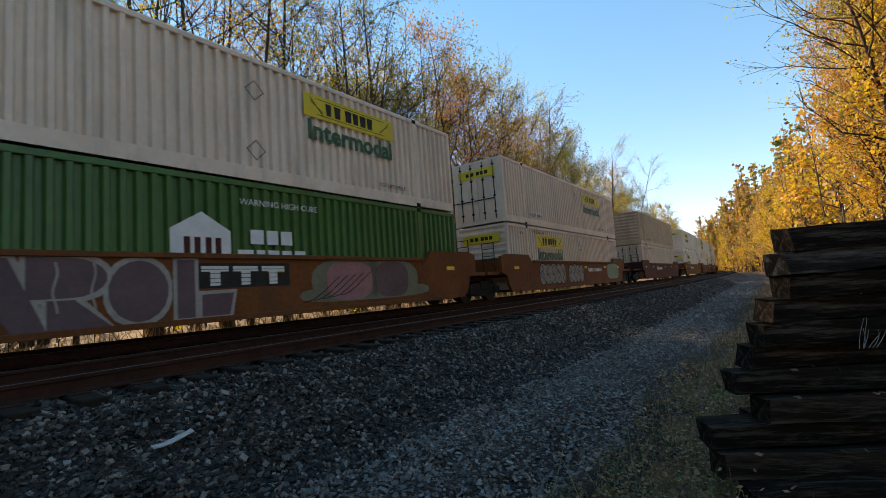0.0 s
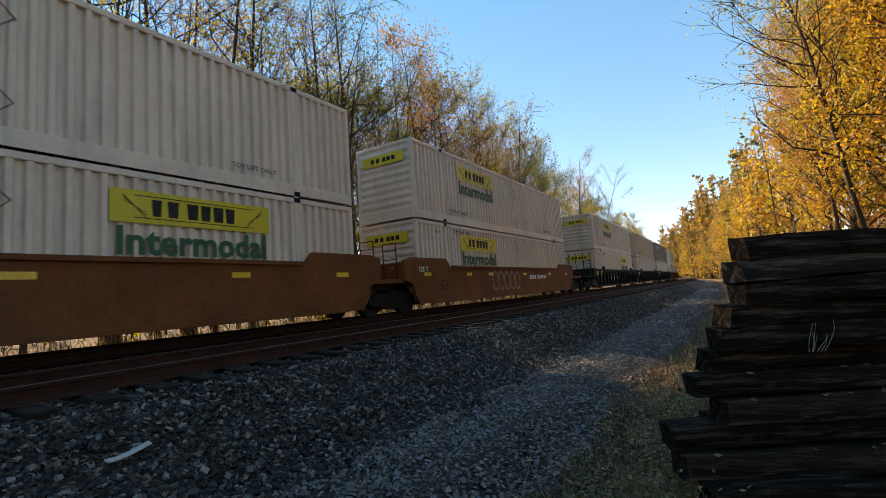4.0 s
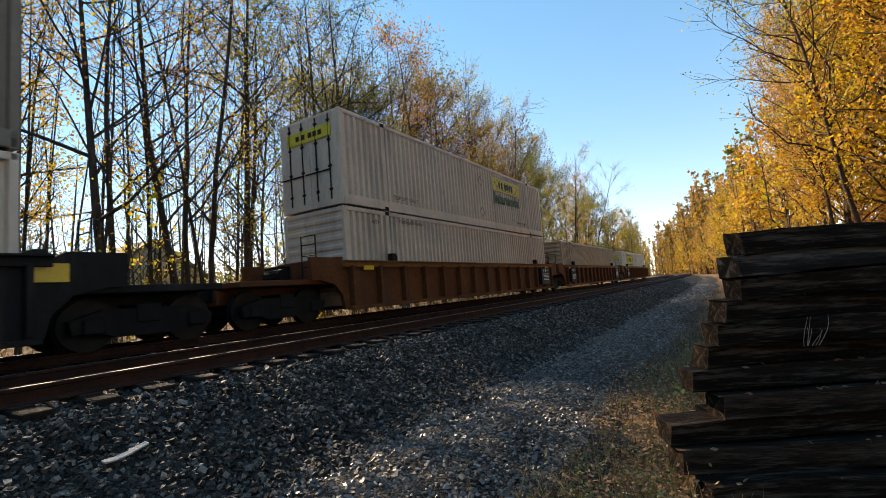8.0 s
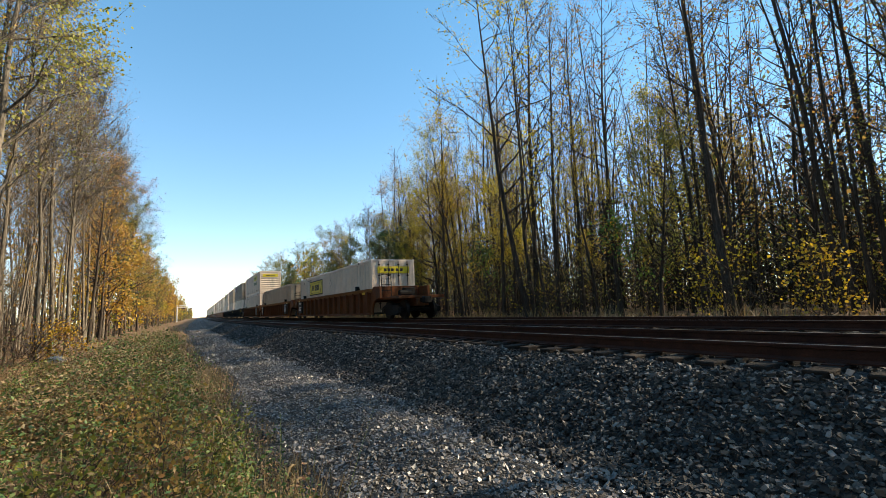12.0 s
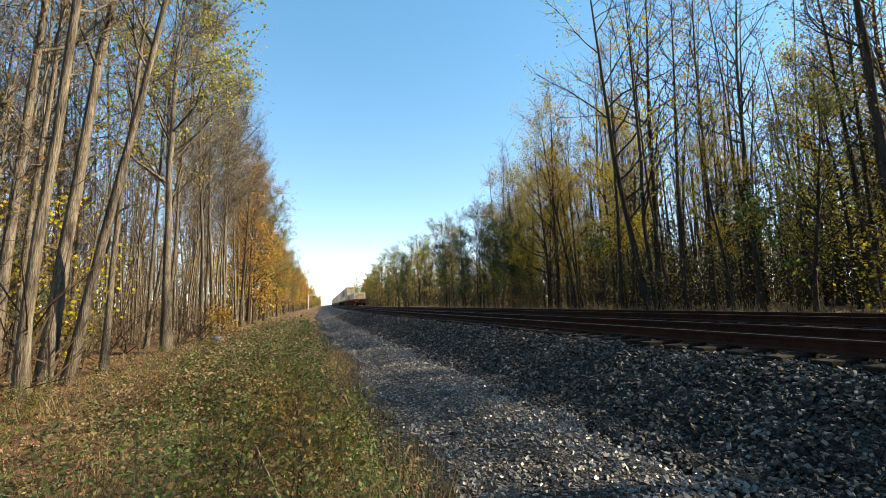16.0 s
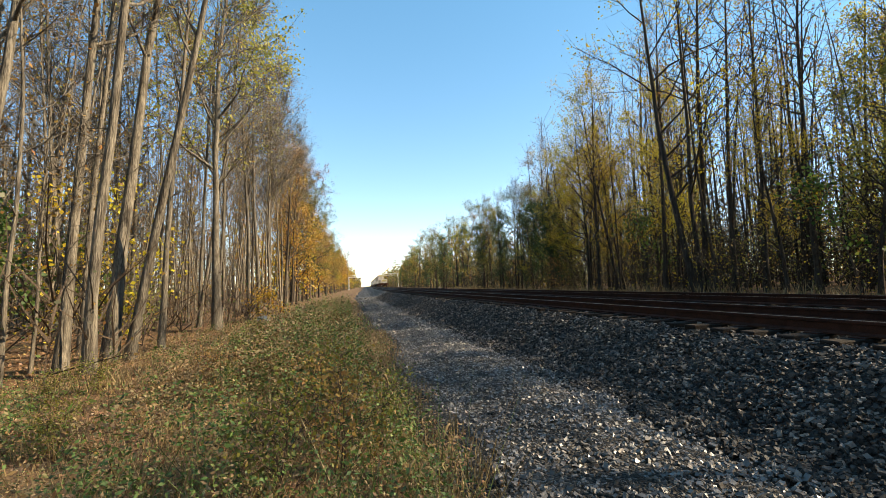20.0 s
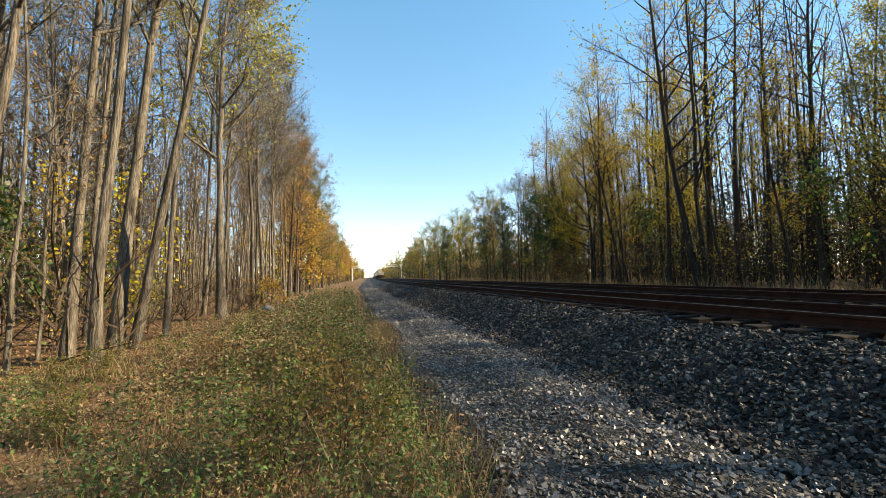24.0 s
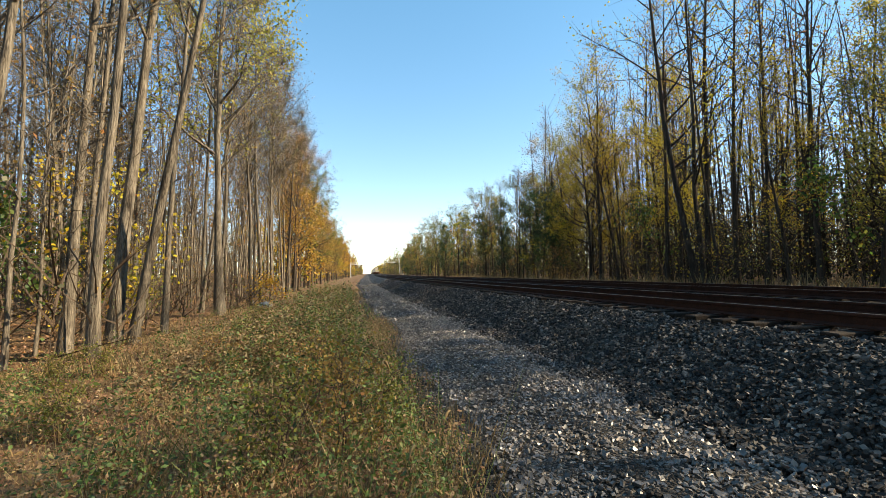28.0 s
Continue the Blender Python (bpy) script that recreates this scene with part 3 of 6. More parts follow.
def tree_mesh(seed, height, girth, first, limbs, limb_len, rise_up, twigs, twig_len, leaf_n, leaf_size, bark, leaf, lean=(0, 0), forks=1, bend=0.05, low=0.0, top_leaf=0.0, crown_pow=1.0, stubs=0, clump=0.55):
    """Trunk mesh (trunk and limbs) and crown mesh (twigs and leaves)."""
    w = Wood(seed)
    r = w.r
    limbs_pts = []
    stems = []
    for k in range(forks):
        h = height * (1 if k == 0 else r.uniform(0.75, 1.0))
        d0 = np.array([lean[0], lean[1], 1.0]) + (0 if forks == 1 else r.normal(0, 0.07, 3))
        d0 /= np.linalg.norm(d0)
        p0 = np.array([r.normal(0, 0.12), r.normal(0, 0.12), -0.25]) if forks > 1 else np.array([0, 0, -0.25])
        pts, rad = grow(w, p0, d0, h + 0.25, girth * (1 if k == 0 else 0.75), 12, bend * 0.5, 0.015, 0.1)
        rad[0] *= 1.45
        rad[1] *= 1.05
        w.tube(pts, rad, 7)
        stems.append((pts, rad))
    for k in range(limbs):
        pts, rad = stems[k % len(stems)]
        u = first + (1 - first) * ((k + r.uniform(0, 1)) / limbs) ** 0.9 * 0.97
        x = u * (len(pts) - 1)
        i = min(int(x), len(pts) - 2)
        p = pts[i] + (pts[i + 1] - pts[i]) * (x - i)
        rr = np.interp(x, np.arange(len(rad)), rad)
        a = r.uniform(0, 2 * np.pi)
        shape = math.sin(math.pi * min(1, 0.25 + 0.75 * (u - first) / (1 - first + 1e-6))) ** crown_pow
        ln = limb_len * (0.35 + 0.65 * shape) * r.uniform(0.7, 1.2)
        d = np.array([math.cos(a), math.sin(a), rise_up + r.normal(0, 0.2)])
        d /= np.linalg.norm(d)
        lp, lr = grow(w, p, d, ln, max(0.012, min(rr * 0.6, 0.022 * ln)), 5, 0.16, 0.09, 0.2)
        w.tube(lp, lr, 4)
        limbs_pts.append((lp, lr))
    for k in range(stubs):
        pts, rad = stems[0]
        i = r.integers(2, len(pts) - 3)
        a = r.uniform(0, 2 * np.pi)
        lp, lr = grow(w, pts[i], np.array([math.cos(a), math.sin(a), 0.2]), r.uniform(0.3, 1.0), 0.02, 2, 0.2, 0)
        w.tube(lp, lr, 3)
    trunk = w.take()
    ends = []
    for k in range(twigs):
        lp, lr = limbs_pts[r.integers(len(limbs_pts))] if limbs_pts else stems[0]
        x = r.uniform(0.25, 0.98) * (len(lp) - 1)
        i = min(int(x), len(lp) - 2)
        p = lp[i] + (lp[i + 1] - lp[i]) * (x - i)
        d = (lp[i + 1] - lp[i])
        d = d / np.linalg.norm(d) + r.normal(0, 0.55, 3)
        d /= np.linalg.norm(d)
        tp, trr = grow(w, p, d, twig_len * r.uniform(0.5, 1.3), 0.011, 2, 0.25, 0.08, 0.3)
        w.tube(tp, trr, 3)
        ends.append(tp)
    tw = w.take()
    if ends and leaf_n:
        E_ = np.concatenate([e[1:] for e in ends])
        zmin = E_[:, 2].min()
        E_ = E_[r.random(len(E_)) < clump]
        pick = E_[r.integers(len(E_), size=leaf_n)]
        if top_leaf:
            keep = r.random(leaf_n) < np.clip((pick[:, 2] - zmin) / (height - zmin), 0, 1) ** top_leaf
            pick = pick[keep]
        w.leaves(pick + r.normal(0, 0.16 + leaf_size * 0.6, pick.shape), leaf_size)
    lv = np.concatenate(w.lv).reshape(-1, 3) if w.lv else np.zeros((0, 3))
    nl = len(lv) // 4
    cv = np.concatenate([tw[0], lv])
    cf = np.concatenate([tw[1], np.arange(nl * 4).reshape(-1, 4) + len(tw[0])])
    idx = np.concatenate([np.zeros(len(tw[1]), int), np.ones(nl, int)])
    return quads("trunk", trunk[0], trunk[1], [bark], smooth=True), quads("crown", cv, cf, [bark, leaf], idx)


def tree(name, label, category, meshes):
    ob = tagged(new(name), label, category)
    part("trunk", meshes[0], None, ob)
    part("crown", meshes[1], None, ob)
    return ob


PROTO = {}


def proto(kind, label, category, group, variants):
    PROTO[kind] = []
    for m in variants:
        ob = tree(category.replace(" ", "_"), label, category, m)
        tagged(ob, group=group)
        PROTO[kind].append(ob)


USED = set()


def plant(kind, s, off, scale=1.0, turn=None, rs=random.Random(11), z=None, which=None, label="", lean=None):
    """Sets a tree of that kind at its place; the first of each is the one built."""
    pool = PROTO[kind]
    ob = pool[rs.randrange(len(pool)) if which is None else which % len(pool)]
    gz = float(rise(off, s)) - 0.05 if z is None else z
    m = spot(s, off, gz, 0, rs.uniform(-1.5, 1.5) if lean is None else -lean, rs.uniform(-1.5, 1.5)) @ pose(0, 0, 0, 0, 0, rs.uniform(0, 360) if turn is None else turn)
    k = scale * rs.uniform(0.92, 1.08)
    if ob not in USED:
        USED.add(ob)
        c = ob
        c.matrix_basis = m @ Matrix.Diagonal((k, k, k, 1))
    else:
        c = copy_thing(ob, m)
        c.scale = (k, k, k)
    if label:
        tagged(c, label)
    return c


B, BP, BB = M["bark_dark"], M["bark_pale"], M["bark_brown"]
proto("bare", "tall slender almost leafless tree with russet top leaves", "tree", "trees of the far wood",
      [tree_mesh(20 + i, 19 + i % 3, 0.14 + 0.015 * (i % 3), 0.42, 24, 3.0, 1.1, 240, 1.0, 800, 0.10, B, M["leaf_rust"], bend=0.04, stubs=6) for i in range(5)])
proto("thin", "thin bare young tree trunk with few twigs", "tree", "trees of the far wood",
      [tree_mesh(40 + i, 14 + 1.5 * i, 0.07, 0.45, 12, 1.8, 1.0, 60, 0.9, 110, 0.13, B, M["leaf_rust"], bend=0.05, stubs=4) for i in range(4)])
proto("spread", "many-stemmed bare tree with spreading dark limbs", "tree", "trees of the far wood",
      [tree_mesh(60 + i, 16 + i, 0.145, 0.22, 32, 5.2, 0.8, 520, 1.3, 3300, 0.095, B, M[("leaf_rust", "leaf_olive", "leaf_yellowgreen")[i % 3]], forks=2 + i % 2, bend=0.06) for i in range(4)])
proto("limby", "dark tree with wandering limbs and scattered russet leaves", "tree", "trees of the far wood",
      [tree_mesh(70 + i, 15.5 + i, 0.09 + 0.015 * (i % 2), 0.14, 30, 4.3, 0.85, 460, 1.2, 2700, 0.09, B, M[("leaf_rust", "leaf_orange", "leaf_yellowgreen", "leaf_rust")[i]], bend=0.08, forks=1 + i % 2) for i in range(4)])
proto("yellow", "tree with thinning yellow-green autumn leaves", "tree", "trees of the far wood",
      [tree_mesh(80 + i, 13 + 2 * (i % 2), 0.13, 0.18, 30, 3.6, 0.7, 300, 1.2, 7600, 0.088, B, M["leaf_yellowgreen"], bend=0.07) for i in range(3)])
proto("olive", "tree with fading olive-green and yellow leaves", "tree", "trees of the far wood",
      [tree_mesh(90 + i, 14 + 2 * i, 0.15, 0.18, 32, 4.2, 0.65, 300, 1.3, 4800, 0.13, B, M["leaf_olive"], bend=0.07) for i in range(2)])
proto("rust", "tree with russet-brown autumn crown", "tree", "trees of the far wood",
      [tree_mesh(100 + i, 16 + i, 0.15, 0.25, 32, 3.8, 0.8, 300, 1.2, 3400, 0.125, B, M[("leaf_rust", "leaf_orange")[i % 2]], bend=0.06) for i in range(3)])
proto("gold", "tall tree with a full golden-yellow autumn crown", "tree", "golden trees by the service road",
      [tree_mesh(120 + i, 15 + 2 * (i % 2), 0.16, 0.15, 44, 4.0, 0.7, 520, 1.3, 15500, 0.108, BB, M[("leaf_gold", "leaf_gold", "leaf_orange")[i]], bend=0.07) for i in range(3)])
proto("feathery", "leaning half-bare tree with small pale leaves", "tree", "golden trees by the service road",
      [tree_mesh(118, 17, 0.11, 0.3, 36, 4.2, 0.6, 560, 1.3, 3600, 0.10, BB, M["leaf_pale"], bend=0.07)])
proto("gold_far", "golden autumn tree along the clearing", "tree", "golden trees by the service road",
      [tree_mesh(130 + i, 14 + i, 0.15, 0.08, 34, 3.4, 0.7, 160, 1.4, 2900, 0.26, BB, M[("leaf_gold", "leaf_orange", "leaf_yellowgreen", "leaf_rust")[i]], bend=0.07) for i in range(4)])
proto("pale", "tall straight grey-barked tree, nearly leafless", "tree", "trees of the near wood",
      [tree_mesh(140 + i, 19 + i % 3, 0.10 + 0.015 * (i % 2), 0.36, 28, 3.2, 1.0, 700, 1.4, 520, 0.10, BP, M[("leaf_rust", "leaf_rust", "leaf_orange", "leaf_pale")[i]], bend=0.05, stubs=10) for i in range(4)])
proto("palethin", "thin grey sapling trunk among the taller trees", "tree", "trees of the near wood",
      [tree_mesh(160 + i, 10 + 2 * i, 0.05, 0.3, 16, 1.7, 0.9, 130, 0.9, 110, 0.11, BP, M[("leaf_rust", "leaf_yellowgreen", "leaf_orange")[i % 3]], bend=0.06, stubs=5) for i in range(4)])
proto("green_top", "tall tree with a pale green and yellow leafy crown", "tree", "trees of the near wood",
      [tree_mesh(180, 20, 0.15, 0.3, 42, 4.4, 0.9, 480, 1.4, 9500, 0.12, BP, M["leaf_pale"], bend=0.05, forks=2)])
proto("twin", "grey-barked tree forking into two trunks near the ground", "tree", "trees of the near wood",
      [tree_mesh(190, 18, 0.145, 0.4, 26, 3.5, 1.0, 300, 1.1, 260, 0.11, BP, M["leaf_rust"], forks=2, bend=0.05, stubs=8)])
proto("ivy", "tree smothered in dark green ivy", "tree", "trees of the far wood",
      [tree_mesh(200 + i, 10 + 2 * i, 0.2, 0.05, 60, 1.9, 0.5, 300, 0.8, 5600, 0.17, B, M["leaf_ivy"], bend=0.06, crown_pow=0.4) for i in range(2)])
proto("sapling", "leafy green understorey sapling", "sapling", "understorey saplings",
      [tree_mesh(220 + i, 4 + i, 0.035, 0.15, 14, 1.3, 0.5, 60, 0.7, 520, 0.13, BB, M[("leaf_green", "leaf_yellowgreen", "leaf_olive")[i]], bend=0.1) for i in range(3)])
proto("bush", "low tangled understorey bush", "bush", "understorey bushes",
      [tree_mesh(240 + i, 1.7 + 0.4 * i, 0.03, 0.02, 18, 1.2, 0.9, 80, 0.6, 620, 0.10, BB, M[("leaf_yellowgreen", "leaf_olive", "leaf_rust")[i]], forks=3, bend=0.12) for i in range(3)])
proto("orange_bush", "small bush with bright orange leaves", "bush", "understorey bushes",
      [tree_mesh(250, 1.6, 0.03, 0.05, 20, 1.2, 0.5, 90, 0.6, 900, 0.11, BB, M["leaf_gold"], forks=3, bend=0.12)])


def thicket(name, label, spots, heights, girth, bark, leaves, n_branch, n_leaf, leaf_size, low, seed):
    """Trees of a deep wood that cannot be told apart: slim trunks, twigs and leaves in one mesh."""
    w = Wood(seed)
    r = w.r
    s, o = np.array(spots).T
    n = len(s)
    h = r.uniform(*heights, n)
    # trunks: six rings each
    q, d = at(s, o, rise(o, s) - 0.2), np.concatenate([r.normal(0, 0.035, (n, 2)), np.ones((n, 1))], 1)
    P = [q]
    for _ in range(5):
        d = d + r.normal(0, 0.03, (n, 3)) + (0, 0, 0.02)
        d /= np.linalg.norm(d, axis=1, keepdims=True)
        P.append(P[-1] + d * (h / 5)[:, None])
    P = np.stack(P, 1)
    w.tubes(P, girth * r.uniform(0.6, 1.4, n)[:, None] * np.linspace(1, 0.18, 6), 4)
    # branches: three rings each
    k = np.repeat(np.arange(n), n_branch)
    m = len(k)
    u = r.uniform(low, 0.98, m) * 5
    i = np.minimum(u.astype(int), 4)
    q = P[k, i] + (P[k, i + 1] - P[k, i]) * (u - i)[:, None]
    a = r.uniform(0, 6.283, m)
    d = np.stack([np.cos(a), np.sin(a), r.uniform(0.4, 1.4, m)], -1)
    step = r.uniform(0.4, 1.3, m)[:, None]
    Q = [q]
    for _ in range(2):
        d = d + r.normal(0, 0.2, (m, 3)) + (0, 0, 0.1)
        d /= np.linalg.norm(d, axis=1, keepdims=True)
        Q.append(Q[-1] + d * step)
    Q = np.stack(Q, 1)
    w.tubes(Q, np.full((m, 1), 0.02) * np.array([1, 0.65, 0.3]), 3)
    j = np.repeat(np.arange(m), n_leaf)
    cents = [Q[j, r.integers(0, 3, len(j))] + r.normal(0, 0.3, (len(j), 3))]
    tint = [np.repeat(r.integers(1, len(leaves) + 1, m), n_leaf)]
    tw = w.take()
    w.leaves(np.concatenate(cents), leaf_size)
    lv = w.lv[0].reshape(-1, 3)
    nl = len(lv) // 4
    V = np.concatenate([tw[0], lv])
    F = np.concatenate([tw[1], np.arange(nl * 4).reshape(-1, 4) + len(tw[0])])
    idx = np.concatenate([np.zeros(len(tw[1]), int), np.concatenate(tint)])
    return tagged(new(name, quads(name, V, F, [bark] + leaves, idx)), label, "woods", kind="stuff")


def plant_woods():
    R = random.Random(5)
    # landmarks of the near wood
    plant("pale", -10.0, -4.7, 1.05, 200, which=0, label="stout grey-barked tree leaning over the weedy verge", lean=4)
    plant("twin", -12.1, -5.1, 1.0, 60, lean=3)
    plant("pale", -10.6, -5.5, 0.9, 90, which=1, lean=4)
    plant("palethin", -10.2, -5.3, 0.5, 10, which=0, lean=0)
    plant("pale", -14.0, -4.9, 0.85, 300, which=2, lean=3)
    plant("green_top", -20.1, -5.0, 1.0, 30, lean=1)
    plant("pale", -9.9, -6.4, 0.9, 120, which=3, lean=2)
    plant("pale", -8.9, -6.2, 0.8, 20, which=1, lean=4)
    plant("palethin", -9.6, -5.9, 0.9, 50, which=2, lean=3)
    plant("pale", -39.4, -6.5, 0.9, 0, which=0)
    plant("bare", -44, -5.0, 0.75, 0, which=1, label="dark bare tree at the edge of the clearing")
    plant("orange_bush", -25.0, -4.0, 0.85)
    # near wood, to the left
    for i in range(56):
        s = -6 - 24 * R.random() ** 0.8
        off = -6.0 - 9 * R.random()
        plant("pale" if R.random() < 0.3 else "palethin", s, off, R.uniform(0.75, 1.1), lean=R.uniform(0, 5))
    for i in range(24):
        s = -16 - 50 * R.random()
        off = -5.2 - 2.5 * R.random()
        plant(R.choice(["pale", "pale", "palethin", "palethin"]), s, off, R.uniform(0.75, 1.0), lean=R.uniform(0, 5))
    for s_, o_, k_, c_ in ((-26, -5.0, "pale", 0.95), (-29, -5.0, "pale", 0.9), (-35, -5.4, "pale", 0.95), (-41, -5.2, "rust", 0.85), (-37, -4.9, "pale", 0.8), (-48, -5.0, "gold_far", 0.85), (-56, -4.8, "olive", 0.85)):
        plant(k_, s_, o_, c_)
    for i in range(9):
        plant(R.choice(["sapling", "sapling", "bush"]), R.uniform(-18, -9), R.uniform(-11, -6.5), R.uniform(0.7, 1.1), which=R.choice([0, 1]))
    for i in range(26):
        s = -50 - 170 * R.random()
        plant(R.choice(["gold_far", "rust", "rust", "olive"]), s, -4.6 - 3 * R.random(), R.uniform(0.75, 1.0))
    # leafy clumps standing out of the verge
    for i in range(30):
        s, o = -3.4 - 14 * R.random() ** 1.2, R.uniform(-1.7, 0.4) if i % 3 else R.uniform(-4.2, -2.0)
        kind = R.choice(["bush", "bush", "sapling"])
        plant(kind, s, o, R.uniform(0.2, 0.4) * (0.4 if kind == "sapling" else 1.0) * (1.0 if o > -1.8 else 0.7), which=(R.choice([0, 2]) if kind == "sapling" else R.choice([1, 1, 2])), label="leafy weed clump standing in the verge grass")
    # golden edge, to the right
    plant("gold", 20.5, -6.2, 1.0, 40, which=0)
    plant("feathery", 23, -4.6, 1.0, 0, lean=7)
    plant("feathery", 27, -4.2, 0.9, 130, lean=6)
    plant("gold", 25, -5.8, 1.1, 140, which=1)
    plant("gold", 16.5, -6.6, 1.1, 240, which=0)
    plant("gold", 13.5, -6.6, 1.1, 10, which=1)
    plant("gold", 22, -7.6, 1.15, 100, which=2)
    plant("gold", 29, -5.0, 0.95, 100, which=2)
    plant("gold", 11, -8.0, 1.1, 10, which=0)
    plant("gold", 17.5, -8.6, 1.2, 70, which=1)
    for s_, o_, c_ in ((19, -7.4, 1.15), (27, -6.6, 1.1), (24, -9, 1.2), (33, -5.6, 1.05), (15, -9.5, 1.2), (37, -5.2, 1.0), (21, -10, 1.2), (28, -9, 1.2), (31, -11, 1.25), (34, -8, 1.15), (18, -12, 1.25), (40, -7, 1.1), (13, -11.5, 1.2), (25, -12.5, 1.25)):
        plant("gold", s_, o_, c_)
    for i in range(38):
        s = 30 + 250 * R.random()
        plant(R.choice(["gold_far", "gold_far", "gold_far", "rust", "olive"]), s, -1.6 - 4 * R.random() - (0 if s > 70 else 1.2), R.uniform(0.8, 1.1))
    # far wood, landmarks
    plant("spread", -18.7, 16.2, 1.05, 0, which=2, label="cluster of dark bare trunks rising from one base")
    plant("thin", -18.0, 16.6, 1.1)
    plant("yellow", -26.7, 17.0, 0.86, which=1)
    plant("yellow", -24.0, 18.0, 0.92, which=0)
    plant("olive", -12.0, 17.4, 0.6)
    plant("yellow", -29.5, 16.6, 0.9, which=2)
    plant("yellow", -21.5, 17.4, 0.8, which=1)
    plant("limby", -9.0, 17.6, 0.95, which=0)
    plant("yellow", -33, 17.2, 0.75)
    plant("olive", -44, 17.2, 0.75)
    plant("rust", -43, 20, 0.85)
    plant("ivy", -40, 16.8, 0.6, which=1)
    plant("ivy", -48, 16.6, 0.7, which=1)
    plant("yellow", -31, 17.6, 0.85)
    plant("yellow", -36, 18.4, 0.7)
    plant("yellow", -14.5, 16.5, 0.55, which=1)
    plant("ivy", -86, 17.0, 0.85, which=1)
    plant("ivy", -57, 17.0, 0.85, which=0)
    plant("ivy", -36, 17.0, 0.75, which=0)
    plant("spread", 6.6, 16.5, 1.0, which=0)
    plant("spread", 9.3, 17.0, 1.0, which=2)
    plant("spread", 16.0, 17.0, 1.05, which=1)
    plant("olive", 19.5, 17.5, 1.0)
    plant("olive", 23.0, 18.5, 0.95)
    plant("rust", 28, 17.5, 1.05)
    plant("rust", 33, 18, 1.0)
    plant("olive", 46, 17.5, 1.0)
    plant("olive", 70, 17.5, 1.0)
    for s_, o_, k_, c_ in ((13.0, 18.5, "olive", 0.95), (18.0, 16.6, "spread", 1.0), (21.0, 19.5, "yellow", 1.05), (25.0, 16.6, "rust", 1.0), (26.5, 20.0, "spread", 1.0), (30.5, 16.6, "rust", 0.95), (35.5, 17.2, "spread", 1.0), (38.5, 18.0, "rust", 1.05),
                          (41.5, 16.8, "olive", 1.0), (44, 19.5, "rust", 1.05), (49.5, 17.5, "olive", 1.05), (54, 16.8, "yellow", 1.0), (58, 18.5, "olive", 1.05), (63, 17, "rust", 0.95), (1.5, 18.0, "bare", 0.95), (-3.5, 17.5, "spread", 0.75), (4.0, 19.5, "bare", 1.0), (11.5, 16.4, "bare", 0.9)):
        plant(k_, s_, o_, c_)
    # far wood, front
    for i in range(58):
        s = -56 + 100 * (i + R.random()) / 58
        plant(R.choice(["bare", "bare", "bare", "thin"] if s < -8 else ["limby", "limby", "thin"]), s, 16.3 + 4.5 * R.random() ** 1.5, R.uniform(0.8, 1.05) * float(np.interp(s, [-46, -19], [0.58, 0.97])))
    for i in range(18):
        plant(R.choice(["bush", "sapling", "sapling"]), R.uniform(-45, 40), R.uniform(15.4, 18), R.uniform(0.7, 1.2))
    for i in range(12):
        plant(R.choice(["yellow", "olive", "yellow"]), R.uniform(-50, -8), R.uniform(17, 23), R.uniform(0.6, 0.9))
    for i in range(24):
        s = -50 - 170 * R.random() ** 1.2
        plant(R.choice(["olive", "rust", "bare", "ivy", "yellow"]), s, 16 + 5 * R.random(), R.uniform(0.6, 0.78))
    for i in range(24):
        s = 36 + 150 * R.random() ** 1.2
        plant(R.choice(["olive", "olive", "rust", "spread", "yellow"]), s, 16 + 4 * R.random(), R.uniform(0.8, 1.0))
    for i in range(16):
        plant(("olive", "rust", "ivy", "olive")[i % 4], -58 - 8 * i + R.uniform(-3, 3), R.uniform(16.2, 18.5), R.uniform(0.66, 0.82))
    # depth of the far wood: standing trees behind the front row
    for i in range(34):
        s = -44 + 52 * (i + R.random()) / 34
        plant(R.choice(["bare", "limby", "bare", "thin", "yellow"]), s, 18.5 + 20 * R.random() ** 1.3, R.uniform(0.85, 1.1) * float(np.interp(s, [-46, -19], [0.58, 0.97])))
    for i in range(9):
        plant(R.choice(["spread", "yellow", "olive", "yellow", "limby"]), 18 + 4.6 * i + R.uniform(-1, 1), R.uniform(16.2, 18.5), R.uniform(0.92, 1.1))
    # the deep woods
    q = np.random.default_rng(31)

    def spread_out(n, s0, s1, o0, o1, power=1.0):
        return list(zip(q.uniform(s0, s1, n), o0 + (o1 - o0) * q.random(n) ** power))
    thicket("far_woods", "deep leafless wood of slim dark trunks beyond the tracks", spread_out(420, -44, -2, 17.5, 50) + spread_out(140, -75, -44, 25, 50) + spread_out(230, -2, 60, 18, 50), (12, 18), 0.075, B, [M["leaf_rust"], M["leaf_olive"], M["leaf_rust"]], 18, 2, 0.15, 0.15, 1)
    thicket("far_woods", "golden-green scrub filling the far wood", spread_out(190, -45, 8, 21, 55), (3, 8), 0.04, B, [M["leaf_olive"], M["leaf_rust"], M["leaf_dim"], M["leaf_yellowgreen"]], 10, 14, 0.13, 0.0, 16)
    thicket("far_woods", "mixed autumn woods lining the far side of the clearing", spread_out(170, -330, -70, 16.5, 34) + spread_out(190, 55, 330, 16.5, 34), (7.5, 11.5), 0.11, B, [M["leaf_rust"], M["leaf_olive"], M["leaf_rust"], M["leaf_green"]], 16, 9, 0.36, 0.1, 2)
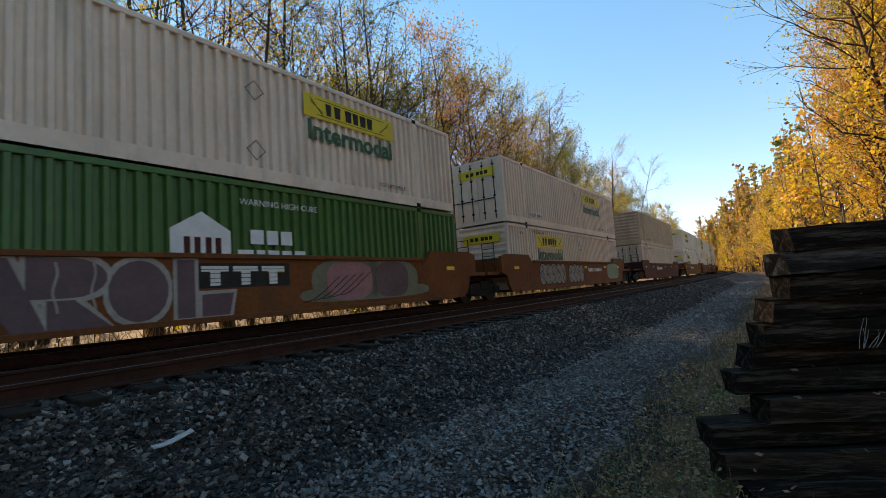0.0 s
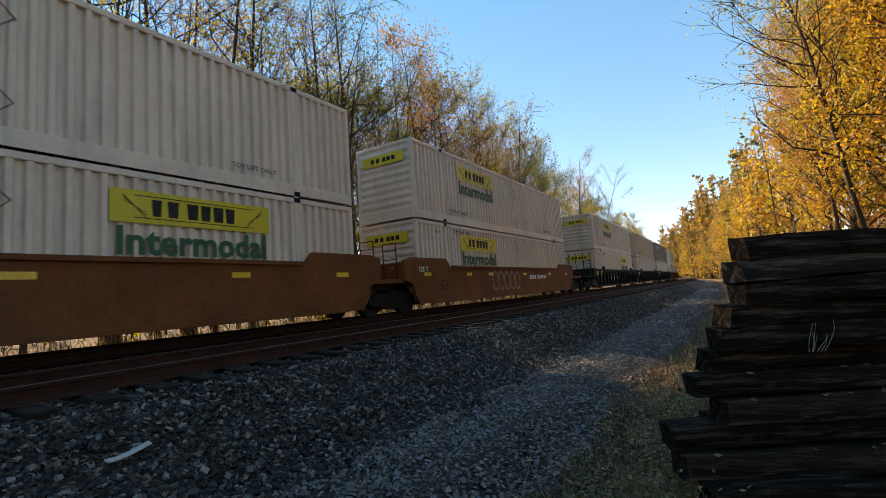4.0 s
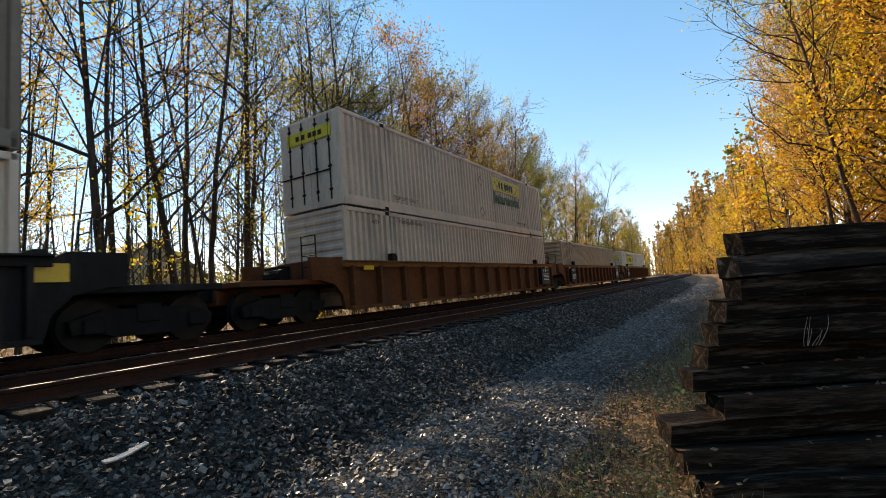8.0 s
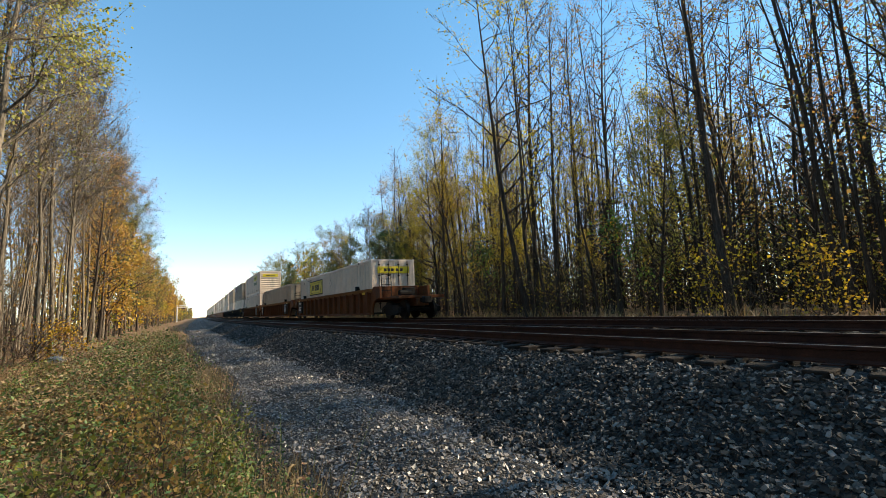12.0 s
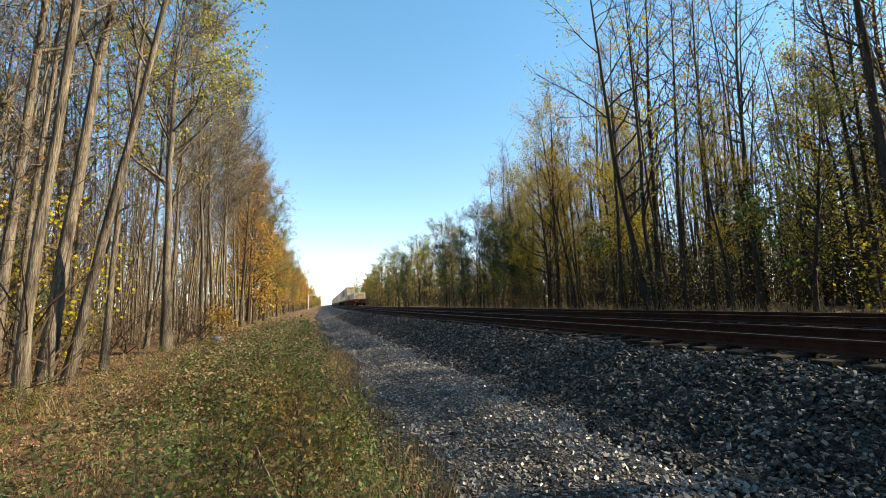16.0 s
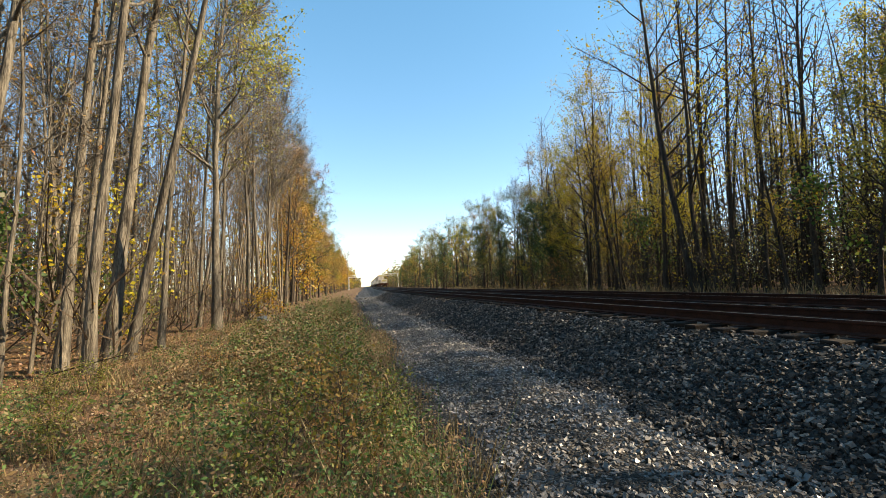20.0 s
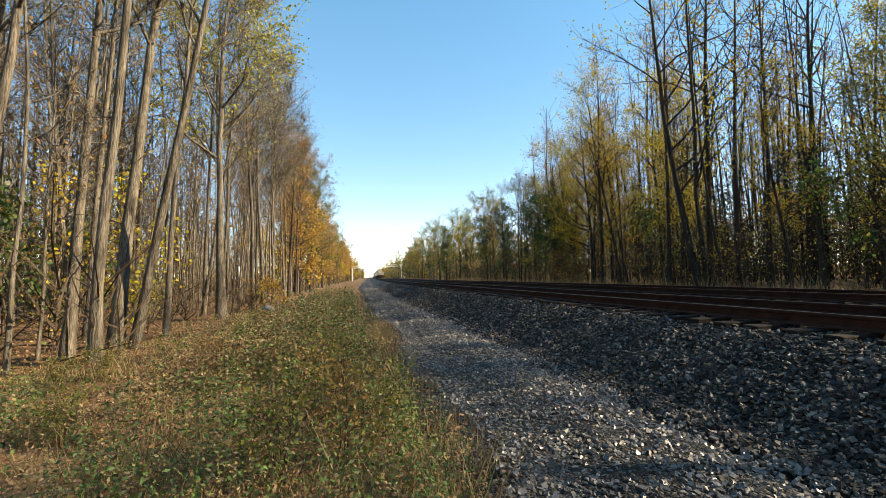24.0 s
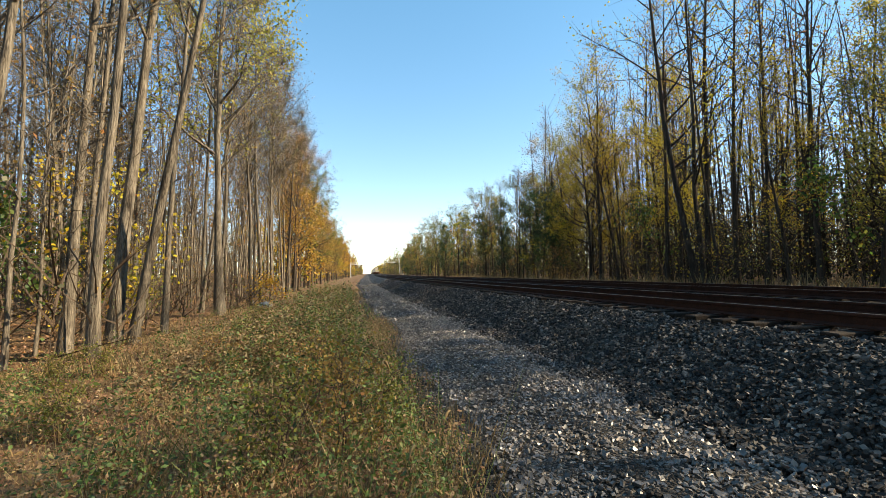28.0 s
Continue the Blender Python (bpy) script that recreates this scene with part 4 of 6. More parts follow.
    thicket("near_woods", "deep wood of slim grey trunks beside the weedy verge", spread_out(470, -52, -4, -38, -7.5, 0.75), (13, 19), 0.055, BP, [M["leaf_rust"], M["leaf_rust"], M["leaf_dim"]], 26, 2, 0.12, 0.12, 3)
    thicket("near_woods", "brown haze of bare twigs deep in the near wood", spread_out(380, -130, -8, -80, -26) + spread_out(240, -110, -14, -34, -14), (10, 17), 0.06, BP, [M["leaf_rust"], M["leaf_orange"], M["leaf_rust"]], 26, 2, 0.19, 0.02, 15)
    thicket("near_woods", "autumn woods along the near side of the clearing", spread_out(150, -330, -45, -20, -5.2, 0.6) + spread_out(200, 24, 330, -22, -1.8, 0.6), (10, 15), 0.11, BB, [M["leaf_gold"], M["leaf_orange"], M["leaf_rust"], M["leaf_yellowgreen"]], 14, 9, 0.42, 0.08, 4)
    # backing in the darkened leaf colour, for the shaded depth behind the front trees
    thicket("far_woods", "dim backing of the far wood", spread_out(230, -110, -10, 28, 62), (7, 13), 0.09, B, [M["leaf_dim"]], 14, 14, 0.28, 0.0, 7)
    thicket("far_woods", "low brush closing the far wood", spread_out(260, -13, 75, 36, 70), (2.5, 6), 0.05, B, [M["leaf_olive"], M["leaf_rust"], M["leaf_yellowgreen"]], 10, 8, 0.38, 0.0, 8)
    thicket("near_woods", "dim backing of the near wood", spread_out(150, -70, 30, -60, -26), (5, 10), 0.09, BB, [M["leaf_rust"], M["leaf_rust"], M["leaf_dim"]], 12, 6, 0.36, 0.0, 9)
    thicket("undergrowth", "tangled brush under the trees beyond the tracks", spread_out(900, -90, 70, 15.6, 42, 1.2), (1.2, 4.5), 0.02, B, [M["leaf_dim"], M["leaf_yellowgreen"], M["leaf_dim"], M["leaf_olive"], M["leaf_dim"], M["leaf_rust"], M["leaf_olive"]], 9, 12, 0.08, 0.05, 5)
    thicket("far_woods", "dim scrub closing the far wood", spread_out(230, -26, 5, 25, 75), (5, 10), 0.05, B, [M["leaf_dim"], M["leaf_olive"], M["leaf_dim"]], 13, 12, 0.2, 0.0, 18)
    thicket("far_woods", "distant woods closing the bend of the line", spread_out(90, 95, 200, -16, -2.0) + spread_out(170, 200, 420, -26, -1.2) + spread_out(60, 200, 420, 16, 40), (20, 29), 0.16, BB, [M["leaf_rust"], M["leaf_orange"], M["leaf_rust"], M["leaf_olive"]], 18, 15, 0.75, 0.0, 11)
    thicket("far_woods", "tall autumn woods on the rise beyond the bend", spread_out(95, 165, 340, -15, -1.0), (26, 37), 0.2, BB, [M["leaf_orange"], M["leaf_rust"], M["leaf_gold"], M["leaf_rust"], M["leaf_olive"]], 30, 15, 0.8, 0.0, 21)
    thicket("far_woods", "distant woods either side of the straight line", spread_out(110, -950, -300, -22, -5.5) + spread_out(110, -950, -300, 16.5, 34), (10, 15), 0.16, BB, [M["leaf_rust"], M["leaf_olive"], M["leaf_gold"], M["leaf_dim"]], 14, 8, 0.8, 0.05, 12)
    thicket("undergrowth", "dry stalks and brush at the edge of the near wood", spread_out(60, -34, -5, -8, -4.6), (0.5, 1.9), 0.012, BB, [M["leaf_rust"], M["leaf_dim"], M["leaf_green"]], 6, 4, 0.08, 0.05, 13)
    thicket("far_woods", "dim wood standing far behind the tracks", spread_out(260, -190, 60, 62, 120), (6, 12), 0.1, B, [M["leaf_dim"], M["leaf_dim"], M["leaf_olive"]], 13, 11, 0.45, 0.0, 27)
    thicket("undergrowth", "dense low brush closing the foot of the distant woods", spread_out(420, -420, -46, 16.2, 26, 0.8) + spread_out(160, -420, -60, -16, -5.6, 0.8), (2.5, 6), 0.03, B, [M["leaf_olive"], M["leaf_dim"], M["leaf_rust"], M["leaf_ivy"]], 10, 9, 0.3, 0.0, 23)
    thicket("undergrowth", "tangled brush under the near trees", spread_out(90, -60, -5, -30, -6.5, 0.8), (1.0, 3.5), 0.018, BB, [M["leaf_olive"], M["leaf_rust"], M["leaf_rust"], M["leaf_green"]], 6, 5, 0.13, 0.05, 6)


plant_woods()
for pool_ in PROTO.values():
    for k_, ob_ in enumerate(pool_):
        if ob_ not in USED:
            USED.add(ob_)
            ob_.matrix_basis = spot(-70 - 7 * k_, 30 + 3 * k_, -0.4)

# ---- the container train ----
CL, CW, CH = 16.6, 2.59, 2.896
POST = 1.98
SHARED = {}


def wave(n, depth, span, flat=0.36):
    """Corrugation: position along and depth inwards."""
    p = span / n
    xs, ds = [], []
    for i in range(n):
        x = i * p
        for a, d in ((0.0, 0.0), (flat, 0.0), (0.5, depth), (0.5 + flat, depth)):
            xs.append(x + a * p)
            ds.append(d)
    xs.append(span)
    ds.append(0.0)
    return np.array(xs), np.array(ds)


def side_panel(paint):
    """Corrugated side sheet of a container, near side."""
    key = ("side", paint)
    if key not in SHARED:
        xs, ds = wave(64, 0.09, CL - 0.24, 0.35)
        xs = xs - (CL - 0.24) / 2
        z = np.array([0.30, CH - 0.12])
        X, Z = np.meshgrid(xs, z, indexing="ij")
        Y = np.repeat((ds - CW / 2 + 0.012)[:, None], 2, 1)
        V = np.stack([X, Y, Z], -1)
        i = np.arange(V.shape[0] * 2).reshape(-1, 2)
        F = np.stack([i[:-1, 0], i[1:, 0], i[1:, 1], i[:-1, 1]], -1)
        SHARED[key] = quads("side_panel", V, F, [M[paint]])
    return SHARED[key]


def end_panel(paint):
    """End wall with level ribs."""
    key = ("end", paint)
    if key not in SHARED:
        zs, ds = wave(9, 0.03, CH - 0.42, 0.3)
        zs = zs + 0.30
        y = np.array([-CW / 2 + 0.12, CW / 2 - 0.12])
        Z, Y = np.meshgrid(zs, y, indexing="ij")
        X = np.repeat((ds - CL / 2 + 0.012)[:, None], 2, 1)
        V = np.stack([X, Y, Z], -1)
        i = np.arange(V.shape[0] * 2).reshape(-1, 2)
        F = np.stack([i[:-1, 1], i[:-1, 0], i[1:, 0], i[1:, 1]], -1)
        SHARED[key] = quads("end_panel", V, F, [M[paint]])
    return SHARED[key]


def shared(key, build, paint):
    if key not in SHARED:
        bm = build()
        me = bpy.data.meshes.new(key[0])
        bm.to_mesh(me)
        bm.free()
        me.materials.append(M[paint])
        SHARED[key] = me
    return SHARED[key]


TURN = pose(0, 0, 0, 0, 0, 180)


def container(label, paint, near_doors=False, logo=None, logo_kind="", level="top"):
    """A 53-foot container; x along, near side at -y, base at z 0."""
    ob = tagged(new("shipping_container"), label, "container", "containers on the train")
    part("side_panel", side_panel(paint), None, ob)
    part("side_panel", side_panel(paint), None, ob, place=TURN)
    door_turn, wall_turn = (None, TURN) if near_doors else (TURN, None)
    part("end_panel", end_panel(paint), None, ob, place=wall_turn)
    # doors: two leaves with lock rods
    doors = part("door", shared(("door", paint), lambda: box(box(bmesh.new(), -CL / 2 + 0.01, -CL / 2 + 0.07, -CW / 2 + 0.12, -0.008, 0.28, CH - 0.12, 0.01), -CL / 2 + 0.01, -CL / 2 + 0.07, 0.008, CW / 2 - 0.12, 0.28, CH - 0.12, 0.01), paint), None, ob, place=door_turn)

    def lock_rod():
        bm = bmesh.new()
        rod(bm, (-CL / 2 - 0.01, 0, 0.2), (-CL / 2 - 0.01, 0, CH - 0.1), 0.022, 6)
        for z in (0.5, 1.2, 2.0, 2.6):
            box(bm, -CL / 2 - 0.03, -CL / 2 + 0.012, -0.06, 0.06, z - 0.03, z + 0.03)
        box(bm, -CL / 2 - 0.03, -CL / 2 - 0.015, -0.02, 0.5, 1.08, 1.12)
        return bm
    for y in (-0.85, -0.3, 0.3, 0.85):
        part("lock_rod", shared(("lock_rod",), lock_rod, "steel"), None, doors, "steel door lock rod", place=pose(0, y, 0))

    def roof():
        bm = bmesh.new()
        box(bm, -CL / 2 + 0.05, CL / 2 - 0.05, -CW / 2 + 0.03, CW / 2 - 0.03, CH - 0.05, CH - 0.01)
        for i in range(26):
            x = -CL / 2 + 0.6 + i * (CL - 1.2) / 25
            box(bm, x - 0.12, x + 0.12, -CW / 2 + 0.2, CW / 2 - 0.2, CH - 0.012, CH + 0.008)
        return bm
    part("roof", shared(("roof", paint), roof, paint), None, ob)
    for y in (-1, 1):
        part("top_rail", shared(("top_rail", paint, y), lambda: slab(-CL / 2 + 0.02, CL / 2 - 0.02, y * (CW / 2 - 0.05) - 0.05, y * (CW / 2 - 0.05) + 0.05, CH - 0.13, CH - 0.002, 0.012), paint), None, ob)
        part("bottom_rail", shared(("bottom_rail", paint, y), lambda: box(box(slab(-CL / 2 + 0.02, CL / 2 - 0.02, y * (CW / 2 - 0.04) - 0.04, y * (CW / 2 - 0.04) + 0.04, 0.02, 0.31, 0.012), -CL / 2 + POST, CL / 2 - POST, y * (CW / 2 - 0.01) - 0.012, y * (CW / 2 - 0.01) + 0.012, 0.0, 0.15), -CL / 2 + POST, CL / 2 - POST, y * (CW / 2 - 0.01) - 0.012, y * (CW / 2 - 0.01) + 0.012, 0.22, 0.30), paint), None, ob)
        for x in (-1, 1):
            part("corner_post", shared(("corner_post", paint, x, y), lambda: slab(x * (CL / 2 - 0.065) - 0.065, x * (CL / 2 - 0.065) + 0.065, y * (CW / 2 - 0.06) - 0.06, y * (CW / 2 - 0.06) + 0.06, 0.0, CH, 0.012), paint), None, ob)
            part("lifting_post", shared(("lifting_post", paint, x, y), lambda: box(slab(x * (CL / 2 - POST) - 0.09, x * (CL / 2 - POST) + 0.09, y * (CW / 2 - 0.03) - 0.036, y * (CW / 2 - 0.03) + 0.036, 0.0, CH, 0.01), x * (CL / 2 - POST) - 0.07, x * (CL / 2 - POST) + 0.07, y * (CW / 2 - 0.05) - 0.05, y * (CW / 2 - 0.05) + 0.05, CH, CH + 0.045), paint), None, ob)
            for z0 in (-0.01, CH - 0.12):
                part("casting", shared(("casting", x, y), lambda: slab(x * (CL / 2 - POST) - 0.095, x * (CL / 2 - POST) + 0.095, y * (CW / 2 - 0.03) - 0.045, y * (CW / 2 - 0.03) + 0.045, 0.0, 0.125, 0.006), "steel"), None, ob, "dark cast lifting socket", place=pose(0, 0, z0))
    for x in (-1, 1):
        part("end_sill", shared(("end_sill", paint, x), lambda: slab(x * (CL / 2 - 0.06) - 0.055, x * (CL / 2 - 0.06) + 0.055, -CW / 2 + 0.12, CW / 2 - 0.12, 0.02, 0.29, 0.01), paint), None, ob)
        part("end_header", shared(("end_header", paint, x), lambda: slab(x * (CL / 2 - 0.06) - 0.055, x * (CL / 2 - 0.06) + 0.055, -CW / 2 + 0.12, CW / 2 - 0.12, CH - 0.13, CH - 0.01, 0.01), paint), None, ob)
    yf = -CW / 2 - 0.004
    if logo_kind.startswith("yellow"):
        big = logo_kind == "yellow_framed"
        pw, ph, zc = (3.7, 1.08, 2.0) if logo_kind == "yellow_single" else ((3.3, 0.95, 2.12) if big else (3.3, 0.62, 2.22))
        sign = part("sign_panel", slab(logo - pw / 2, logo + pw / 2, yf - 0.004, yf + 0.004, zc - ph / 2, zc + ph / 2), M["yellow"], ob, "yellow sign panel with dark bars")
        if big or logo_kind == "yellow_single":
            bm = bmesh.new()
            t = 0.075
            for z0 in (zc - ph / 2, zc + ph / 2 - t):
                box(bm, logo - pw / 2, logo + pw / 2, yf - 0.008, yf - 0.003, z0, z0 + t)
            for x0 in (logo - pw / 2, logo + pw / 2 - t):
                box(bm, x0, x0 + t, yf - 0.008, yf - 0.003, zc - ph / 2 + t, zc + ph / 2 - t)
            part("sign_border", bm, M["ink"], sign, "dark sign border")
        hgt = 0.16 * min(ph / 0.62, 1.3)
        for i, (a, b) in enumerate([(-0.95, -0.78), (-0.66, -0.46), (-0.28, -0.06), (0.0, 0.2), (0.27, 0.49), (0.55, 0.75)]):
            part("bar", prism(bmesh.new(), [(logo + a * pw / 3.3 + 0.02, zc - hgt), (logo + b * pw / 3.3, zc - hgt), (logo + b * pw / 3.3 + 0.02, zc + hgt), (logo + a * pw / 3.3, zc + hgt)], yf - 0.009, yf - 0.004), M["ink"], sign, "dark bar on the sign")
        bm = bmesh.new()
        for side in (-1, 1):
            for j in range(3):
                e = 0.03 * j
                c = logo + side * (pw / 2 - 0.45)
                prism(bm, [(c - side * -0.25, zc + ph * 0.34 - e * 2), (c - side * 0.15, zc - ph * 0.34 + e * 2), (c - side * 0.15 + 0.02, zc - ph * 0.34 + e * 2), (c + side * 0.25 + 0.02, zc + ph * 0.34 - e * 2)], yf - 0.009, yf - 0.004)
        for z0 in (zc + ph * 0.33, zc - ph * 0.35):
            box(bm, logo - pw / 2 + 0.4, logo + pw / 2 - 0.4, yf - 0.009, yf - 0.004, z0, z0 + 0.015)
        part("scroll_border", bm, M["ink"], sign, "thin dark scroll border")
        if logo_kind != "yellow_single":
            words("Intermodal", 0.72 if not big else 0.55, M["inkgreen"] if not big else M["ink"], ob, pose(logo, yf - 0.003, zc - ph / 2 - 0.36) @ FACE, "bold dark green lettering", wide=3.1 if not big else 2.5, bold=0.022)
    if logo_kind == "hub":
        bm = bmesh.new()
        prism(bm, [(logo - 1.55, 0.4), (logo - 0.35, 0.4), (logo - 0.35, 1.75), (logo - 0.95, 2.12), (logo - 1.55, 1.75)], yf - 0.004, yf + 0.004)
        em = part("emblem", bm, M["inkwhite"], ob, "white gabled emblem panel")
        bm = bmesh.new()
        for a, b, z0, z1 in ((-1.3, -1.18, 0.5, 1.6), (-1.1, -0.98, 0.5, 1.6), (-0.88, -0.76, 0.5, 1.6), (-0.68, -0.56, 0.5, 1.6), (-1.3, -0.56, 1.0, 1.1)):
            part("bar", slab(logo + a, logo + b, yf - 0.010, yf - 0.005, z0, z1), M["oxide"], em, "red bar of the emblem")
        for a, b, z0 in ((0.1, 0.42, 1.5), (0.5, 0.78, 1.5), (0.86, 1.16, 1.5), (-0.2, 0.16, 1.05), (0.24, 0.44, 1.05), (0.52, 0.8, 1.05), (0.88, 1.14, 1.05), (1.22, 1.52, 1.05)):
            part("bar", slab(logo + a, logo + b, yf - 0.006, yf - 0.001, z0, z0 + 0.32), M["inkwhite"], ob, "white bar beside the emblem")
        words("WARNING HIGH CUBE", 0.2, M["inkwhite"], ob, pose(logo + 0.9, yf - 0.003, 2.42) @ FACE, "white warning lettering")
    if logo_kind == "purple":
        sign = part("sign_panel", slab(logo - 1.75, logo + 1.75, yf - 0.004, yf + 0.004, 1.85, 2.6), M["purple"], ob, "purple sign panel with pale bars")
        for a, b, z0, z1 in ((-1.6, -1.3, 2.0, 2.45), (-1.22, -0.98, 2.0, 2.3), (-0.9, -0.66, 2.0, 2.45), (-0.58, -0.3, 2.0, 2.45), (-0.24, 0.0, 2.0, 2.3)):
            part("bar", slab(logo + a, logo + b, yf - 0.010, yf - 0.005, z0, z1), M["inkwhite"], sign, "pale bar on the sign")
        for a in (0.25, 0.5, 0.72, 0.9, 1.1, 1.32, 1.52):
            part("bar", slab(logo + a, logo + a + 0.14, yf - 0.010, yf - 0.005, 2.03, 2.27), M["greypaint"], sign, "small grey bar on the sign")
    if level == "top":
        words("TOP LIFT ONLY", 0.2, M["ink"], ob, pose(-CL / 2 + POST + 1.1, yf - 0.003, 0.48) @ FACE, "small dark lettering")
        words("TOP LIFT ONLY", 0.17, M["ink"], ob, pose(CL / 2 - POST - 1.2, yf - 0.003, 0.48) @ FACE, "small dark lettering")
    else:
        words("WTP", 0.17, M["ink"], ob, pose(-CL / 2 + POST - 0.6, yf - 0.003, 2.5) @ FACE, "small dark lettering")
        words("STACK LIMIT 9 HIGH", 0.15, M["ink"], ob, pose(-CL / 2 + POST + 1.3, yf - 0.003, 2.62) @ FACE, "small dark lettering")
    if paint in ("white", "offwhite") and logo_kind.startswith("yellow"):
        for z0 in (0.7, 2.1):
            bm = bmesh.new()
            for k in range(4):
                a, b = k * math.pi / 2, (k + 1) * math.pi / 2
                r1, r2, c = 0.24, 0.215, 0.6
                prism(bm, [(c + r1 * math.cos(a), z0 + r1 * math.sin(a)), (c + r1 * math.cos(b), z0 + r1 * math.sin(b)), (c + r2 * math.cos(b), z0 + r2 * math.sin(b)), (c + r2 * math.cos(a), z0 + r2 * math.sin(a))], yf - 0.004, yf)
            part("placard_holder", bm, M["steel"], ob, "diamond-shaped placard holder")
    # sign on the end that faces the viewer first
    if logo_kind.startswith("yellow"):
        for sgn in (-1, 1):
            x = sgn * (CL / 2 + 0.02)
            sign = part("end_sign", slab(min(x, x + sgn * 0.006), max(x, x + sgn * 0.006), -0.95, 0.95, 2.12, 2.5), M["yellow"], ob, "yellow sign panel on the end wall")
            for a in (-0.55, -0.3, 0.0, 0.2, 0.42):
                part("bar", shared(("bar", sgn), lambda: slab(min(x + sgn * 0.006, x + sgn * 0.01), max(x + sgn * 0.006, x + sgn * 0.01), -0.16, 0, 2.23, 2.39), "ink"), None, sign, "dark bar on the end sign", place=pose(0, -a, 0))
    return ob


def bogie_mesh():
    if "bogie" in SHARED:
        return SHARED["bogie"]
    bm = bmesh.new()
    for y in (-1.0, 1.0):
        prism(bm, [(-1.2, 0.32), (-1.25, 0.55), (-0.75, 0.72), (0.75, 0.72), (1.25, 0.55), (1.2, 0.32), (0.9, 0.34), (0.5, 0.22), (-0.5, 0.22), (-0.9, 0.34)], y - 0.08, y + 0.08)
        for x in (-0.89, 0.89):
            box(bm, x - 0.17, x + 0.17, y - 0.13, y + 0.13, 0.3, 0.58, 0.03)
        for x in (-0.2, 0.0, 0.2):
            rod(bm, (x, y, 0.3), (x, y, 0.6), 0.07, 8)
    box(bm, -0.22, 0.22, -1.1, 1.1, 0.45, 0.8, 0.02)
    me = bpy.data.meshes.new("bogie")
    bm.to_mesh(me)
    bm.free()
    me.materials.append(M["steel"])
    SHARED["bogie"] = me
    bm = bmesh.new()
    for y in (-0.75, 0.75):
        s = 1 if y > 0 else -1
        rod(bm, (0, y - 0.065, 0.46), (0, y + 0.065, 0.46), 0.46, 20)
        rod(bm, (0, y - s * 0.10, 0.46), (0, y - s * 0.06, 0.46), 0.485, 20)
        rod(bm, (0, y, 0.46), (0, y + s * 0.2, 0.46), 0.13, 10)
    rod(bm, (0, -0.75, 0.46), (0, 0.75, 0.46), 0.08, 8)
    me = bpy.data.meshes.new("wheelset")
    bm.to_mesh(me)
    bm.free()
    me.materials.append(M["wheel"])
    SHARED["wheelset"] = me
    return SHARED["bogie"]


